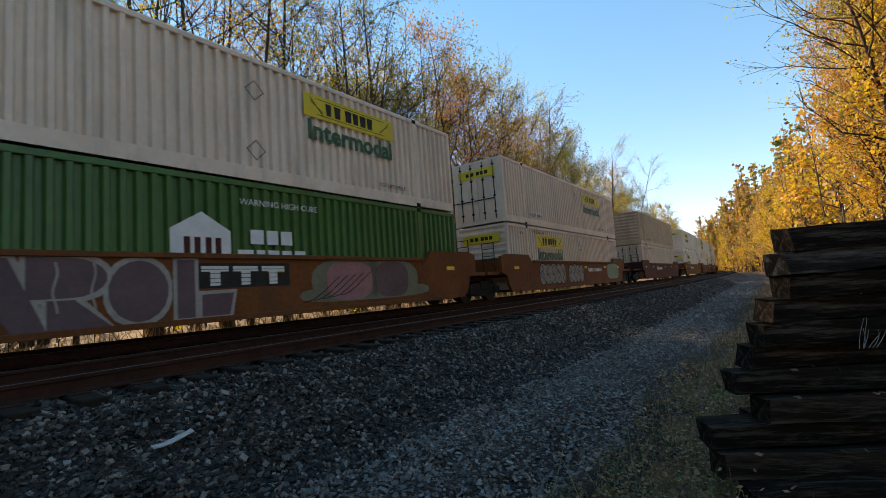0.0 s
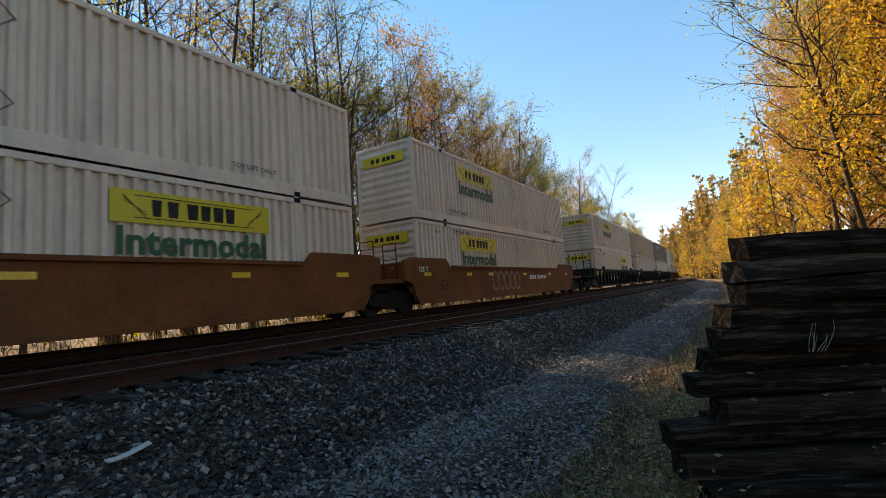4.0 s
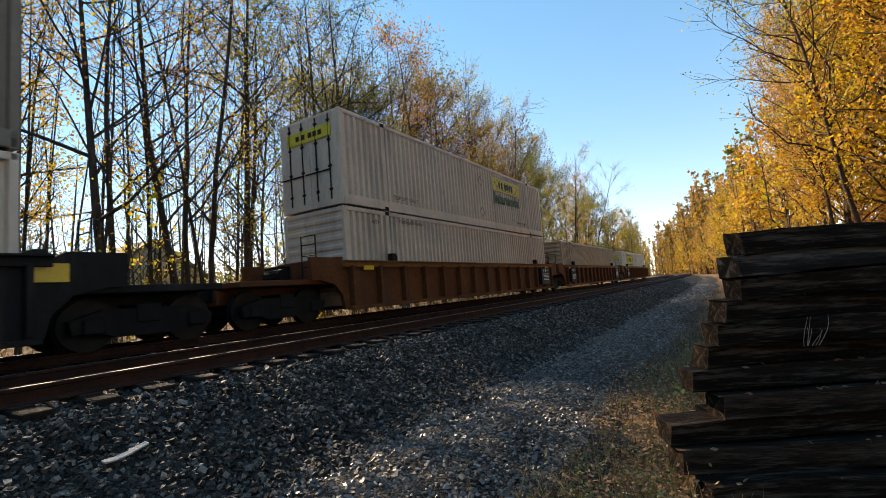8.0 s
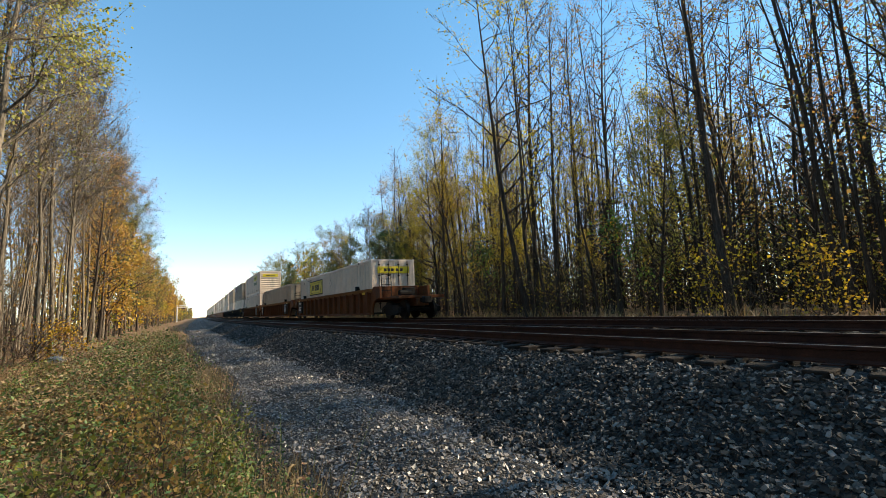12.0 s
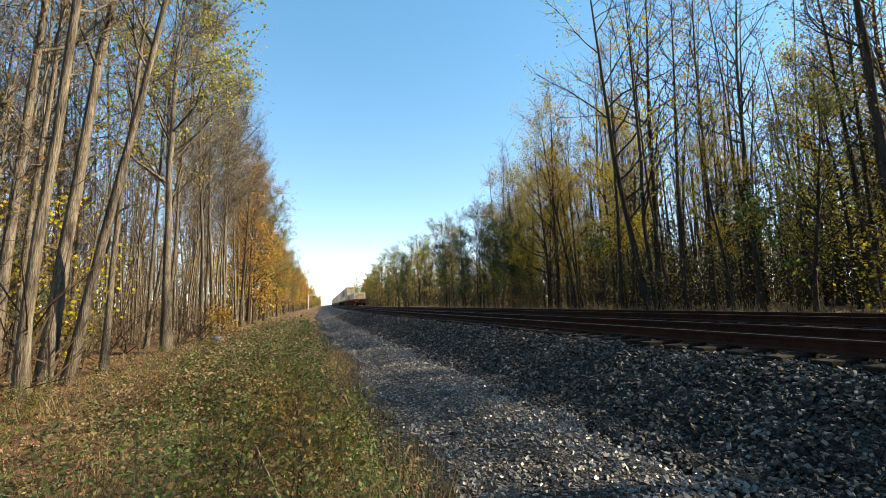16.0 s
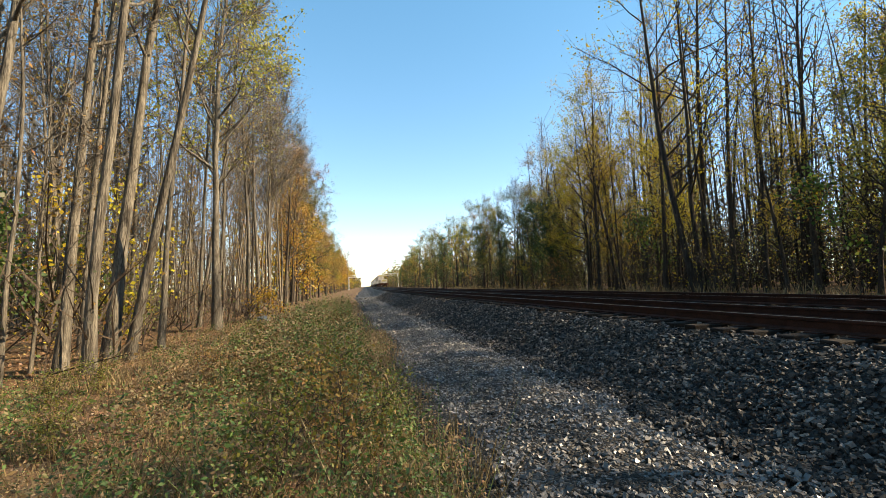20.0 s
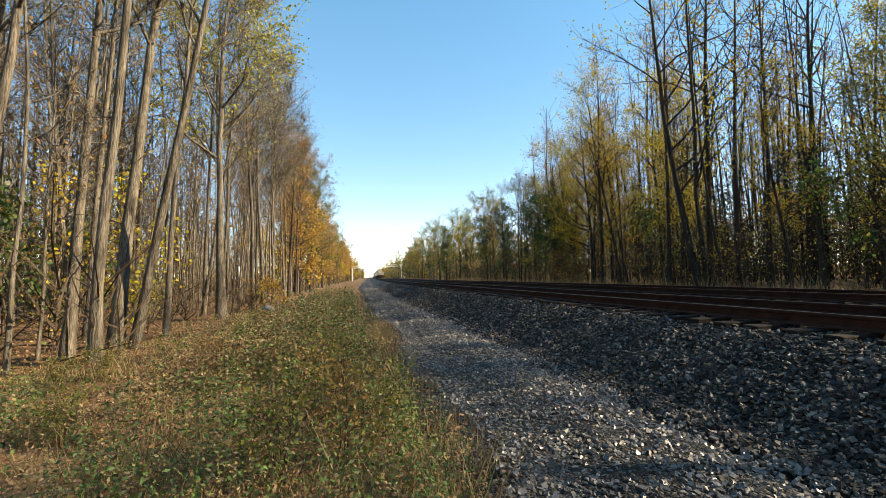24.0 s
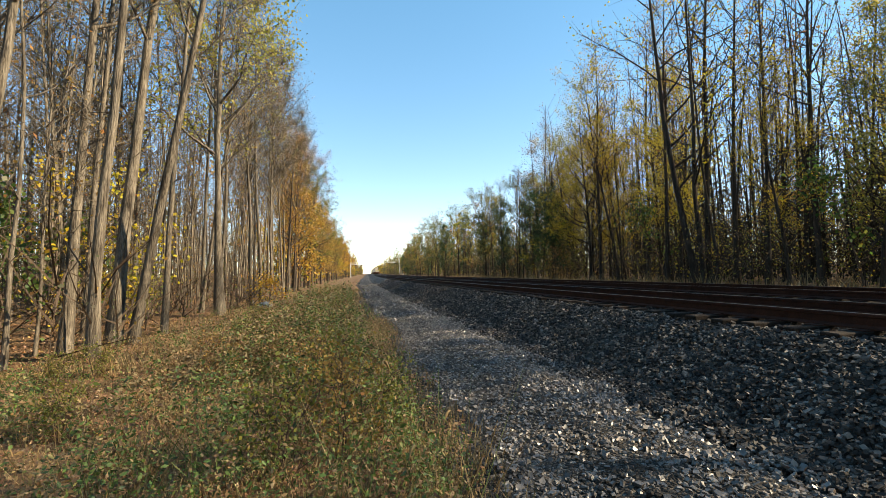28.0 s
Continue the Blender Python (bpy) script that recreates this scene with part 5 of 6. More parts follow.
def well_car(label, style, paint, bogies, gaps):
    """One unit of a well car. bogies: x of its own trucks. gaps: reach of the ends past the container."""
    ob = tagged(new("well_car"), label, "rail car", "units of the train")
    h = CL / 2 + 0.25
    top, rise_z, bot = 1.58, 1.86, 0.27
    for sgn in (-1, 1):
        ys = sorted((sgn * 1.32, sgn * 1.44))
        bm = bmesh.new()
        if style == "smooth":
            prism(bm, [(-h + 0.1, bot), (h - 0.1, bot), (h + 0.15, 0.6), (h + 0.25, 0.95), (h + 0.7, 1.1), (h + 0.7, rise_z - 0.1), (h + 0.3, rise_z), (h - 1.9, rise_z), (h - 2.15, top), (-h + 2.15, top), (-h + 1.9, rise_z), (-h - 0.3, rise_z), (-h - 0.7, rise_z - 0.1), (-h - 0.7, 1.1), (-h - 0.25, 0.95), (-h - 0.15, 0.6)], *ys)
            side = part("side_sill", bm, M[paint], ob)
            yo = sgn * 1.47
            part("top_chord", slab(-h + 2.3, h - 2.3, yo - 0.05, yo + 0.05, top - 0.07, top + 0.03, 0.01), M[paint], side)
            part("bottom_chord", slab(-h + 0.7, h - 0.7, yo - 0.03, yo + 0.03, bot - 0.02, bot + 0.09, 0.01), M[paint], side)
        else:
            prism(bm, [(-h + 0.0, bot), (h - 0.0, bot), (h + 0.12, 0.7), (h + 0.4, 0.98), (h + 0.9, 1.1), (h + 1.2, 1.1), (h + 1.2, top + 0.12), (h + 0.3, top + 0.12), (h + 0.1, top), (-h - 0.1, top), (-h - 0.3, top + 0.12), (-h - 1.2, top + 0.12), (-h - 1.2, 1.1), (-h - 0.9, 1.1), (-h - 0.4, 0.98), (-h - 0.12, 0.7)], *ys)
            side = part("side_sill", bm, M[paint], ob)
            yo = sgn * 1.47
            chord = M["ochre" if paint == "rib_brown" else paint]
            part("top_chord", slab(-h - 0.1, h + 0.1, yo - 0.07, yo + 0.07, top - 0.14, top + 0.05, 0.01), chord, side)
            part("chord_flange", slab(-h - 0.1, h + 0.1, *sorted((yo + sgn * 0.072, yo + sgn * 0.16)), top + 0.01, top + 0.05, 0.008), chord, side)
            part("bottom_chord", slab(-h + 0.05, h - 0.05, *sorted((yo - sgn * 0.06, yo + sgn * 0.14)), bot - 0.02, bot + 0.06, 0.008), M[paint], side)
            for x in (-CL / 2 + POST, CL / 2 - POST):
                part("corner_guide", shared(("corner_guide", sgn), lambda: prism(bmesh.new(), [(-0.13, top + 0.05), (0.13, top + 0.05), (0.13, top + 0.2), (0.06, top + 0.3), (-0.13, top + 0.3)], *sorted((sgn * 1.32, sgn * 1.5))), "steel"), None, side, "dark container guide bracket", place=pose(x, 0, 0))
            rib = shared(("rib", paint, sgn), lambda: slab(-0.045, 0.045, min(yo - sgn * 0.04, yo + sgn * 0.15), max(yo - sgn * 0.04, yo + sgn * 0.15), bot + 0.1, top - 0.1, 0.008), paint)
            n = 15
            for i in range(n):
                x = -h + 0.2 + i * (2 * h - 0.4) / (n - 1)
                part("rib", rib, None, side, place=pose(x, 0, 0))
        # amber reflectors along the near sill
        for x in ((-h + 0.6, -h + 3.6, -3.0, 0.9, 4.6, h - 0.9) if style == "smooth" else (-h + 0.9, h - 0.9)):
            z0 = 1.28 if style == "smooth" else 1.42
            part("reflector", shared(("reflector", sgn, style), lambda: slab(-0.22, 0.22, min(sgn * 1.445, sgn * 1.452) if style == "smooth" else min(sgn * 1.542, sgn * 1.55), max(sgn * 1.445, sgn * 1.452) if style == "smooth" else max(sgn * 1.542, sgn * 1.55), -0.06, 0.06), "reflect"), None, side, "amber reflective tape", place=pose(x, 0, z0))
    part("floor", slab(-h + 0.4, h - 0.4, -1.33, 1.33, 0.27, 0.355), M["shadowgap"], ob)
    for sgn in (-1, 1):
        a = h - 0.1
        b = h + gaps[0 if sgn < 0 else 1]
        x0, x1 = sorted((sgn * a, sgn * b))
        bm = bmesh.new()
        box(bm, x0, x1, -1.25, 1.25, 1.0, 1.14, 0.015)
        box(bm, x0, x1, -0.35, 0.35, 0.62, 1.0, 0.02)
        box(bm, *sorted((sgn * (h - 0.1), sgn * (h + 0.1))), -1.3, 1.3, 0.9, 1.75, 0.015)
        plat = part("end_platform", bm, M[paint], ob)
        xe = sgn * (h + 0.75)

        def ladder():
            bm = bmesh.new()
            for y in (-1.15, -0.6):
                rod(bm, (0, y, 1.1), (0, y, 2.35), 0.02, 6)
            for z in (1.5, 1.8, 2.1, 2.34):
                rod(bm, (0, -1.15, z), (0, -0.6, z), 0.016, 6)
            return bm
        part("ladder", shared(("ladder",), ladder, "steel"), None, plat, "dark grab-iron ladder", place=pose(xe, 0, 0))
        part("brake_box", shared(("brake_box",), lambda: slab(-0.25, 0.2, 0.1, 0.7, 1.14, 1.62, 0.03), "steel"), None, plat, place=pose(xe, 0, 0))
        part("air_tank", shared(("air_tank",), lambda: rod(bmesh.new(), (0, -0.35, 1.32), (0, 0.3, 1.32), 0.17, 10), "steel"), None, plat, place=pose(xe + 0.45 * sgn, 0, 0))
    for x in bogies:
        bg = part("bogie", bogie_mesh(), None, ob, "grimy cast-steel truck", place=pose(x, 0, 0))
        for dx in (-0.89, 0.89):
            part("wheelset", SHARED["wheelset"], None, bg, place=pose(dx, 0, 0))
    for x in bogies:
        if abs(x) > h + 1.6:
            sg = 1 if x > 0 else -1
            e = h + gaps[0 if sg < 0 else 1]
            bm = bmesh.new()
            box(bm, *sorted((sg * (e - 0.1), sg * (e + 0.55))), -0.12, 0.12, 0.78, 1.0, 0.02)
            box(bm, *sorted((sg * (e + 0.35), sg * (e + 0.6))), -0.2, 0.2, 0.74, 1.06, 0.03)
            part("coupler", bm, M["steel"], ob, "cast-steel coupler")
    return ob


def bars(ob, x, z, n, w, hgt, material, label, y=-1.446, gap=0.35):
    """Unreadable marks as plain bars."""
    bm = bmesh.new()
    for i in range(n):
        box(bm, x + i * w * (1 + gap), x + i * w * (1 + gap) + w, y - 0.004, y, z, z + hgt)
    return part("marking_bars", bm, material, ob, label)


MOVING = []
ART, CPL = 1.7, 2.3


def unit(front, style, paint, wlabel, lower, upper, left_joint, right_joint):
    """A car unit whose containers begin at s = front when the clip starts. Joints: 'a' shared truck, 'c' coupler, 's' shared truck owned by the neighbour."""
    mid = front + CL / 2
    bog = []
    h = CL / 2 + 0.25
    if left_joint == "c":
        bog.append(-(h + 1.7))
    if right_joint == "c":
        bog.append(h + 1.7)
    if right_joint == "a":
        bog.append(h + 1.75)
    gaps = [3.1 if left_joint == "c" else 1.55, 3.1 if right_joint == "c" else 1.7]
    car = well_car(wlabel, style, paint, bog, gaps)
    MOVING.append((car, mid, 0.0))
    if lower:
        MOVING.append((container(level="low", **lower), mid, 0.356))
    if upper:
        MOVING.append((container(level="top", **upper), mid, 0.356 + CH + 0.05))
    return car


W1 = "dirty white corrugated 53-foot container with a yellow sign"
W2 = "plain white corrugated 53-foot container with rust stains"
T1 = "faded tan corrugated 53-foot container"


def jb(x, kind="yellow", paint="white", doors=False, label=W1):
    return dict(label=label, paint=paint, logo=x, logo_kind=kind, near_doors=doors)


def plain(paint, label, doors=False):
    return dict(label=label, paint=paint, near_doors=doors)


SM, RB, BK = "rusty yellow-brown smooth-sided well car with graffiti", "faded ochre-brown ribbed well car with rust", "grimy black well car with ribbed sides"
u0 = unit(-3.1, "smooth", "brown", SM, dict(label="green corrugated container with a white emblem", paint="green", logo=0.3, logo_kind="hub"), jb(3.6), "s", "a")
u1 = unit(17.5, "smooth", "brown", SM, jb(-3.7), jb(3.4, doors=True), "s", "c")
u2 = unit(42.2, "smooth", "oxide", "dark oxide-red smooth-sided well car", plain("offwhite", W2, True), plain("tan", T1), "c", "c")
u3 = unit(66.5, "smooth", "brown", "rusty yellow-brown smooth-sided well car", jb(-3.7), jb(-3.7), "c", "a")
scuffed = MOVING[-1][0]
u4 = unit(86.9, "smooth", "brown", SM, jb(3.8, doors=True), jb(-3.7, "yellow_framed"), "s", "a")
u5 = unit(106.7, "smooth", "brown", "rusty yellow-brown smooth-sided well car", jb(-3.6), jb(-3.5), "s", "c")
u6 = unit(131.4, "ribbed", "black", BK, jb(3.5, doors=True), jb(-3.0, paint="offwhite"), "c", "a")
u7 = unit(151.6, "ribbed", "black", BK, plain("offwhite", W2), plain("tan", T1), "s", "a")
u8 = unit(171.7, "ribbed", "black", BK, plain("white", W2), dict(label="dull grey corrugated container with a purple sign", paint="greypaint", logo=-4.1, logo_kind="purple"), "s", "c")
u9 = unit(195.5, "ribbed", "rib_brown", RB, plain("offwhite", "plain cream-white corrugated container"), jb(3.5, doors=True, paint="offwhite"), "c", "a")
u10 = unit(215.6, "ribbed", "rib_brown", RB, plain("tan", T1), None, "s", "a")
u11 = unit(236.3, "ribbed", "rib_brown", RB, jb(-3.3, "yellow_single"), None, "s", "c")
ahead = -3.1
for k_ in range(8):
    coupled = k_ % 3 == 2
    ahead -= CL + (7.8 if coupled else 3.6)
    unit(ahead, "smooth" if k_ < 5 else "ribbed", ("brown", "brown", "oxide", "rib_brown")[k_ % 4], SM, jb(-2.0 + k_ % 3), (jb(3.0) if k_ % 2 else plain("offwhite", W2)), "c" if k_ % 3 == 1 else "s", "c" if coupled else "a")


# painted marks on the car sides
def blob(ob, x0, x1, z0, z1, material, y, label, slant=0.0, square=3.0, name="spray_patch"):
    """A rounded patch of spray paint."""
    cx, cz, a, b = (x0 + x1) / 2, (z0 + z1) / 2, (x1 - x0) / 2, (z1 - z0) / 2
    pts = []
    for i in range(20):
        t = i * math.pi / 10
        c, d = math.cos(t), math.sin(t)
        x, z = a * math.copysign(abs(c) ** (2 / square), c), b * math.copysign(abs(d) ** (2 / square), d)
        pts.append((cx + x + slant * z, cz + z))
    return part(name, prism(bmesh.new(), pts, y - 0.003, y + 0.002), material, ob, label)


def stroke(ob, pts, width, material, y, label):
    """A wandering line of spray paint."""
    n = len(pts)
    lo, hi = [], []
    for i, (x, z) in enumerate(pts):
        a, b = pts[max(0, i - 1)], pts[min(n - 1, i + 1)]
        d = math.hypot(b[0] - a[0], b[1] - a[1]) or 1.0
        nx, nz = -(b[1] - a[1]) / d * width / 2, (b[0] - a[0]) / d * width / 2
        lo.append((x + nx, z + nz))
        hi.append((x - nx, z - nz))
    return part("spray_line", prism(bmesh.new(), lo + hi[::-1], y - 0.003, y), material, ob, label)


YS_ = -1.446
def painted(ob, outline, fill, edge, y, label, grow_by=0.07):
    """A sprayed shape with a pale edge round it."""
    cx, cz = sum(p[0] for p in outline) / len(outline), sum(p[1] for p in outline) / len(outline)
    wide = [(x + math.copysign(grow_by, x - cx), min(1.56, max(0.33, z + math.copysign(grow_by, z - cz)))) for x, z in outline]
    part("spray_edge", prism(bmesh.new(), wide, y - 0.003, y), edge, ob, "pale edge of a sprayed shape")
    part("spray_patch", prism(bmesh.new(), outline, y - 0.009, y - 0.006), fill, ob, label)


def rounded(x0, x1, z0, z1, flat_left=False, n=9):
    """Outline of a block with its right side, or both sides, rounded."""
    rx, rz, cz = min(0.62, (x1 - x0) * 0.5), (z1 - z0) / 2, (z0 + z1) / 2
    pts = [(x1 - rx + rx * math.sin(math.pi * k / n), cz + rz * math.cos(math.pi * k / n)) for k in range(n + 1)]
    if flat_left:
        return pts + [(x0, z0), (x0, z1)]
    return pts + [(x0 + rx - rx * math.sin(math.pi * k / n), cz - rz * math.cos(math.pi * k / n)) for k in range(n + 1)]


for k_, out_ in enumerate((rounded(-8.2, -7.0, 0.98, 1.5, True), rounded(-8.2, -6.85, 0.36, 0.94, True), rounded(-6.75, -5.95, 0.38, 1.5, True), rounded(-5.75, -4.45, 0.38, 1.5, True),
                           [(-4.75, 0.36), (-4.3, 1.48), (-3.55, 1.48), (-3.1, 0.36), (-3.5, 0.36), (-3.72, 0.72), (-4.0, 0.72), (-4.2, 0.36)],
                           rounded(-3.35, -2.3, 0.85, 1.5, True), [(-3.1, 0.36), (-3.1, 0.82), (-2.75, 0.82), (-2.25, 0.36)], rounded(-2.3, -1.35, 0.38, 1.46), [(-1.2, 0.38), (-1.2, 1.48), (-0.88, 1.48), (-0.88, 0.38)],
                           [(-0.75, 0.38), (-0.75, 0.8), (-0.1, 0.82), (-0.2, 0.38)])):
    painted(u0, out_, M["spray_purple"], M["spray_pale"], YS_ - 0.001 - 0.0011 * k_, "dull purple sprayed angular shape")
for x_ in (-7.8, -6.2, -5.2, -3.0, -2.5):
    stroke(u0, [(x_ + 0.03 * math.sin(j), 1.42 - 0.1 * j) for j in range(9)], 0.03, M["spray_pale"], YS_ - 0.024, "thin pale sprayed stroke")
plate_ = part("sign_panel", slab(-0.85, 1.25, YS_ - 0.004, YS_ + 0.002, 0.92, 1.42), M["ink"], u0, "black sign panel with white bars")
for k_ in range(4):
    part("bar", slab(-0.8, 1.2, YS_ - 0.0135, YS_ - 0.0115, 1.02 + 0.09 * k_, 1.032 + 0.09 * k_), M["ink"], plate_, "thin dark stripe")
for x0, x1 in ((-0.75, -0.2), (-0.1, 0.45), (0.55, 1.1)):
    part("bar", slab(x0, x1, YS_ - 0.010, YS_ - 0.005, 1.25, 1.36), M["inkwhite"], plate_, "white bar")
    part("bar", slab((x0 + x1) / 2 - 0.1, (x0 + x1) / 2 + 0.1, YS_ - 0.010, YS_ - 0.005, 0.97, 1.25), M["inkwhite"], plate_, "white bar")
blob(u0, 1.5, 6.4, 0.45, 0.85, M["spray_olive"], YS_ - 0.001, "olive sprayed trailing shape")
for x0, x1, m_ in ((2.3, 3.9, "spray_pink"), (4.0, 5.4, "spray_purple")):
    blob(u0, x0 - 0.45, x1 + 0.45, 0.45, 1.54, M["spray_olive"], YS_ - 0.004, "olive sprayed arch", 0.0, 2.6)
    blob(u0, x0, x1, 0.48, 1.48, M[m_], YS_ - 0.009, "dusty sprayed rounded shape", 0.0, 3)
for x0, x1, z1 in ((-5.6, -4.9, 1.5), (-5.0, -4.2, 1.48), (-4.3, -3.6, 1.52), (-3.7, -3.0, 1.5), (-3.1, -2.4, 1.5), (-1.9, -1.2, 1.45), (-1.3, -0.7, 1.5), (-0.8, -0.2, 1.45), (-0.25, 0.4, 1.45)):
    blob(u1, x0 - 0.05, x1 + 0.05, 0.42, z1, M["ink"], YS_ - 0.001 - 0.0006 * (x0 + 6), "dark outline of a bubble shape", 0.05, 2.6)
    blob(u1, x0, x1, 0.47, z1 - 0.05, M["spray_grey"], YS_ - 0.008 - 0.0006 * (x0 + 6), "grey sprayed bubble shape", 0.05, 2.6)
blob(u1, 5.0, 7.6, 0.5, 1.5, M["spray_mint"], YS_ - 0.002, "pale green sprayed patch", 0.0, 4)
for k_ in range(5):
    blob(u4, -5.4 + 0.6 * k_, -4.8 + 0.6 * k_, 0.55, 1.45, M["spray_pale"], YS_ - 0.001 - 0.001 * k_, "pale sprayed outline shape", 0.1, 2.4)
    blob(u4, -5.3 + 0.6 * k_, -4.9 + 0.6 * k_, 0.65, 1.35, M["brown"], YS_ - 0.008 - 0.001 * k_, "brown gap in a sprayed shape", 0.1, 2.4)


for x_, z_, r_ in ((-5.0, 0.36, 0.06), (-3.0, 0.42, 0.08), (-2.7, 0.4, 0.09), (-1.1, 0.42, 0.08), (-0.8, 0.4, 0.07), (0.35, 0.42, 0.08), (0.6, 0.44, 0.09), (0.9, 0.42, 0.07), (4.2, 0.5, 0.06), (5.4, 0.46, 0.05)):
    blob(scuffed, x_ - r_, x_ + r_, z_ - r_, z_ + r_, M["ink"], -CW / 2 - 0.006, "black scuff on the container's lower edge", 0.2, 2.2, "scuff")
for k_ in range(9):
    x_ = -5.4 + 0.66 * k_ + (0.35 if k_ > 4 else 0)
    stroke(u1, [(x_ + 0.2 * math.sin(j * 1.1 + k_) + 0.02 * j, 1.4 - 0.11 * j) for j in range(9)], 0.035, M["ink"], YS_ - 0.018, "black sprayed outline stroke")
    stroke(u1, [(x_ - 0.2 + 0.09 * j, 1.02 + 0.10 * math.sin(j * 0.9 + k_ * 1.7)) for j in range(6)], 0.03, M["ink"], YS_ - 0.022, "black sprayed outline stroke")
for k_ in range(5):
    stroke(u0, [(1.6 + 0.28 * k_ + 0.16 * j, 0.5 + 0.03 * k_ + 0.36 * (1 - math.cos(j * 0.32))) for j in range(8)], 0.022, M["ink"], YS_ - 0.012 - 0.004 * (k_ % 2), "thin dark sprayed line")
    stroke(u5, [(-2.6 + 0.62 * k_ + 0.28 * math.cos(j * 0.7), 0.98 + 0.42 * math.sin(j * 0.7)) for j in range(9)], 0.045, M["spray_pale"], YS_ - 0.004 - 0.003 * (k_ % 2), "pale sprayed outline")
for k_ in range(6):
    stroke(u1, [(5.15 + 0.42 * k_ + 0.08 * math.sin(j), 0.62 + 0.1 * j) for j in range(8)], 0.05, M["spray_olive"], YS_ - 0.008, "olive sprayed letter stroke")
# the black cars: a dark teal upper band, pale stakes and amber end plates
for car_ in (u6, u7, u8):
    band_ = part("upper_band", slab(-8.0, 8.0, -1.456, -1.446, 1.17, 1.47, 0.003), M["teal"], car_, "grimy dark teal upper band")
    for x_ in (-7.6, -6.7, -5.8, 5.8, 6.7, 7.6):
        part("stake", slab(x_ - 0.035, x_ + 0.035, -1.475, -1.457, 1.14, 1.6, 0.004), M["inkwhite"], car_, "pale steel stake")
    for x_ in (-8.6, 8.6):
        part("end_plate", slab(x_ - 0.28, x_ + 0.28, -1.47, -1.446, 1.2, 1.5, 0.004), M["reflect"], car_, "amber end plate")
    for k_ in range(6):
        stroke(car_, [(-3.8 + 0.5 * k_ + 0.2 * j, 1.25 + 0.07 * math.sin(j * 1.3 + k_)) for j in range(6)], 0.03, M["spray_mint"], YS_ - 0.016, "faint pale green sprayed line")


def marks(ob, x, z, n, material=None, h_=0.16, w_=0.11, y=YS_):
    """Car marks too private or too small to letter: one bar each."""
    for i in range(n):
        part("bar", shared(("mark", round(h_, 3), round(w_, 3), (material or M["inkwhite"]).name), lambda: slab(-w_ / 2, w_ / 2, -0.004, 0.0, -h_ / 2, h_ / 2), "inkwhite" if material is None else "ink"), None, ob, "car mark bar", place=pose(x + i * w_ * 1.5 + (0.15 if i > 3 else 0), y - 0.002, z))


for car_, x_, n_ in ((u1, 1.4, 10), (u2, -3.2, 10), (u3, -3.2, 10), (u5, 1.6, 10)):
    marks(car_, x_, 1.12, n_, h_=0.2, w_=0.16)
for car_ in (u8, u7, u6):
    marks(car_, -4.5, 0.95, 4, h_=0.3, w_=0.2, y=-1.44)
    marks(car_, -2.6, 0.95, 6, h_=0.3, w_=0.2, y=-1.44)
for car_ in (u1, u3, u4, u5, u0):
    words("53", 0.55, M["ink"], car_, pose(-6.9, YS_ - 0.005, 0.85) @ FACE, "dark lettering on the car side")
for car_ in (u4, u5):
    words("125 T", 0.24, M["inkwhite"], car_, pose(-8.2, YS_ - 0.005, 1.45) @ FACE, "white lettering on the car side", bold=0.006)
for car_ in (u10, u9):
    pl_ = part("data_panel", slab(6.6, 7.9, -1.632, -1.44, 0.5, 1.42), M["ink"], car_, "black data panel with white lines")
    for k_ in range(5):
        part("bar", shared(("data_line",), lambda: slab(-0.4, 0.4, -0.003, 0.0, -0.015, 0.015), "inkwhite"), None, pl_, "white line of small print", place=pose(7.25, -1.634, 0.75 + 0.08 * k_))
    for x_, t_ in ((6.9, "48"), (7.6, "53")):
        words(t_, 0.16, M["inkwhite"], pl_, pose(x_, -1.636, 1.26) @ FACE, "small white lettering")
    part("emblem", rod(bmesh.new(), (7.25, -1.640, 1.26), (7.25, -1.632, 1.26), 0.09, 14), M["inkwhite"], pl_, "round white emblem")
    words("53", 0.5, M["ink"], car_, pose(5.55, -1.447, 0.85) @ FACE, "dark lettering on the car side")
for car_ in (u10, u11):
    pl_ = part("data_panel", slab(-7.7, -6.6, -1.632, -1.44, 0.5, 1.42), M["ink"], car_, "black data panel with white lettering")
    for x_, t_ in ((-7.45, "48"), (-6.85, "53")):
        words(t_, 0.16, M["inkwhite"], pl_, pose(x_, -1.636, 1.26) @ FACE, "small white lettering")
    part("emblem", rod(bmesh.new(), (-7.15, -1.640, 1.26), (-7.15, -1.632, 1.26), 0.09, 14), M["inkwhite"], pl_, "round white emblem")
    words("125T", 0.40, M["inkwhite"], pl_, pose(-7.15, -1.636, 0.82) @ FACE, "bold white lettering", bold=0.012)

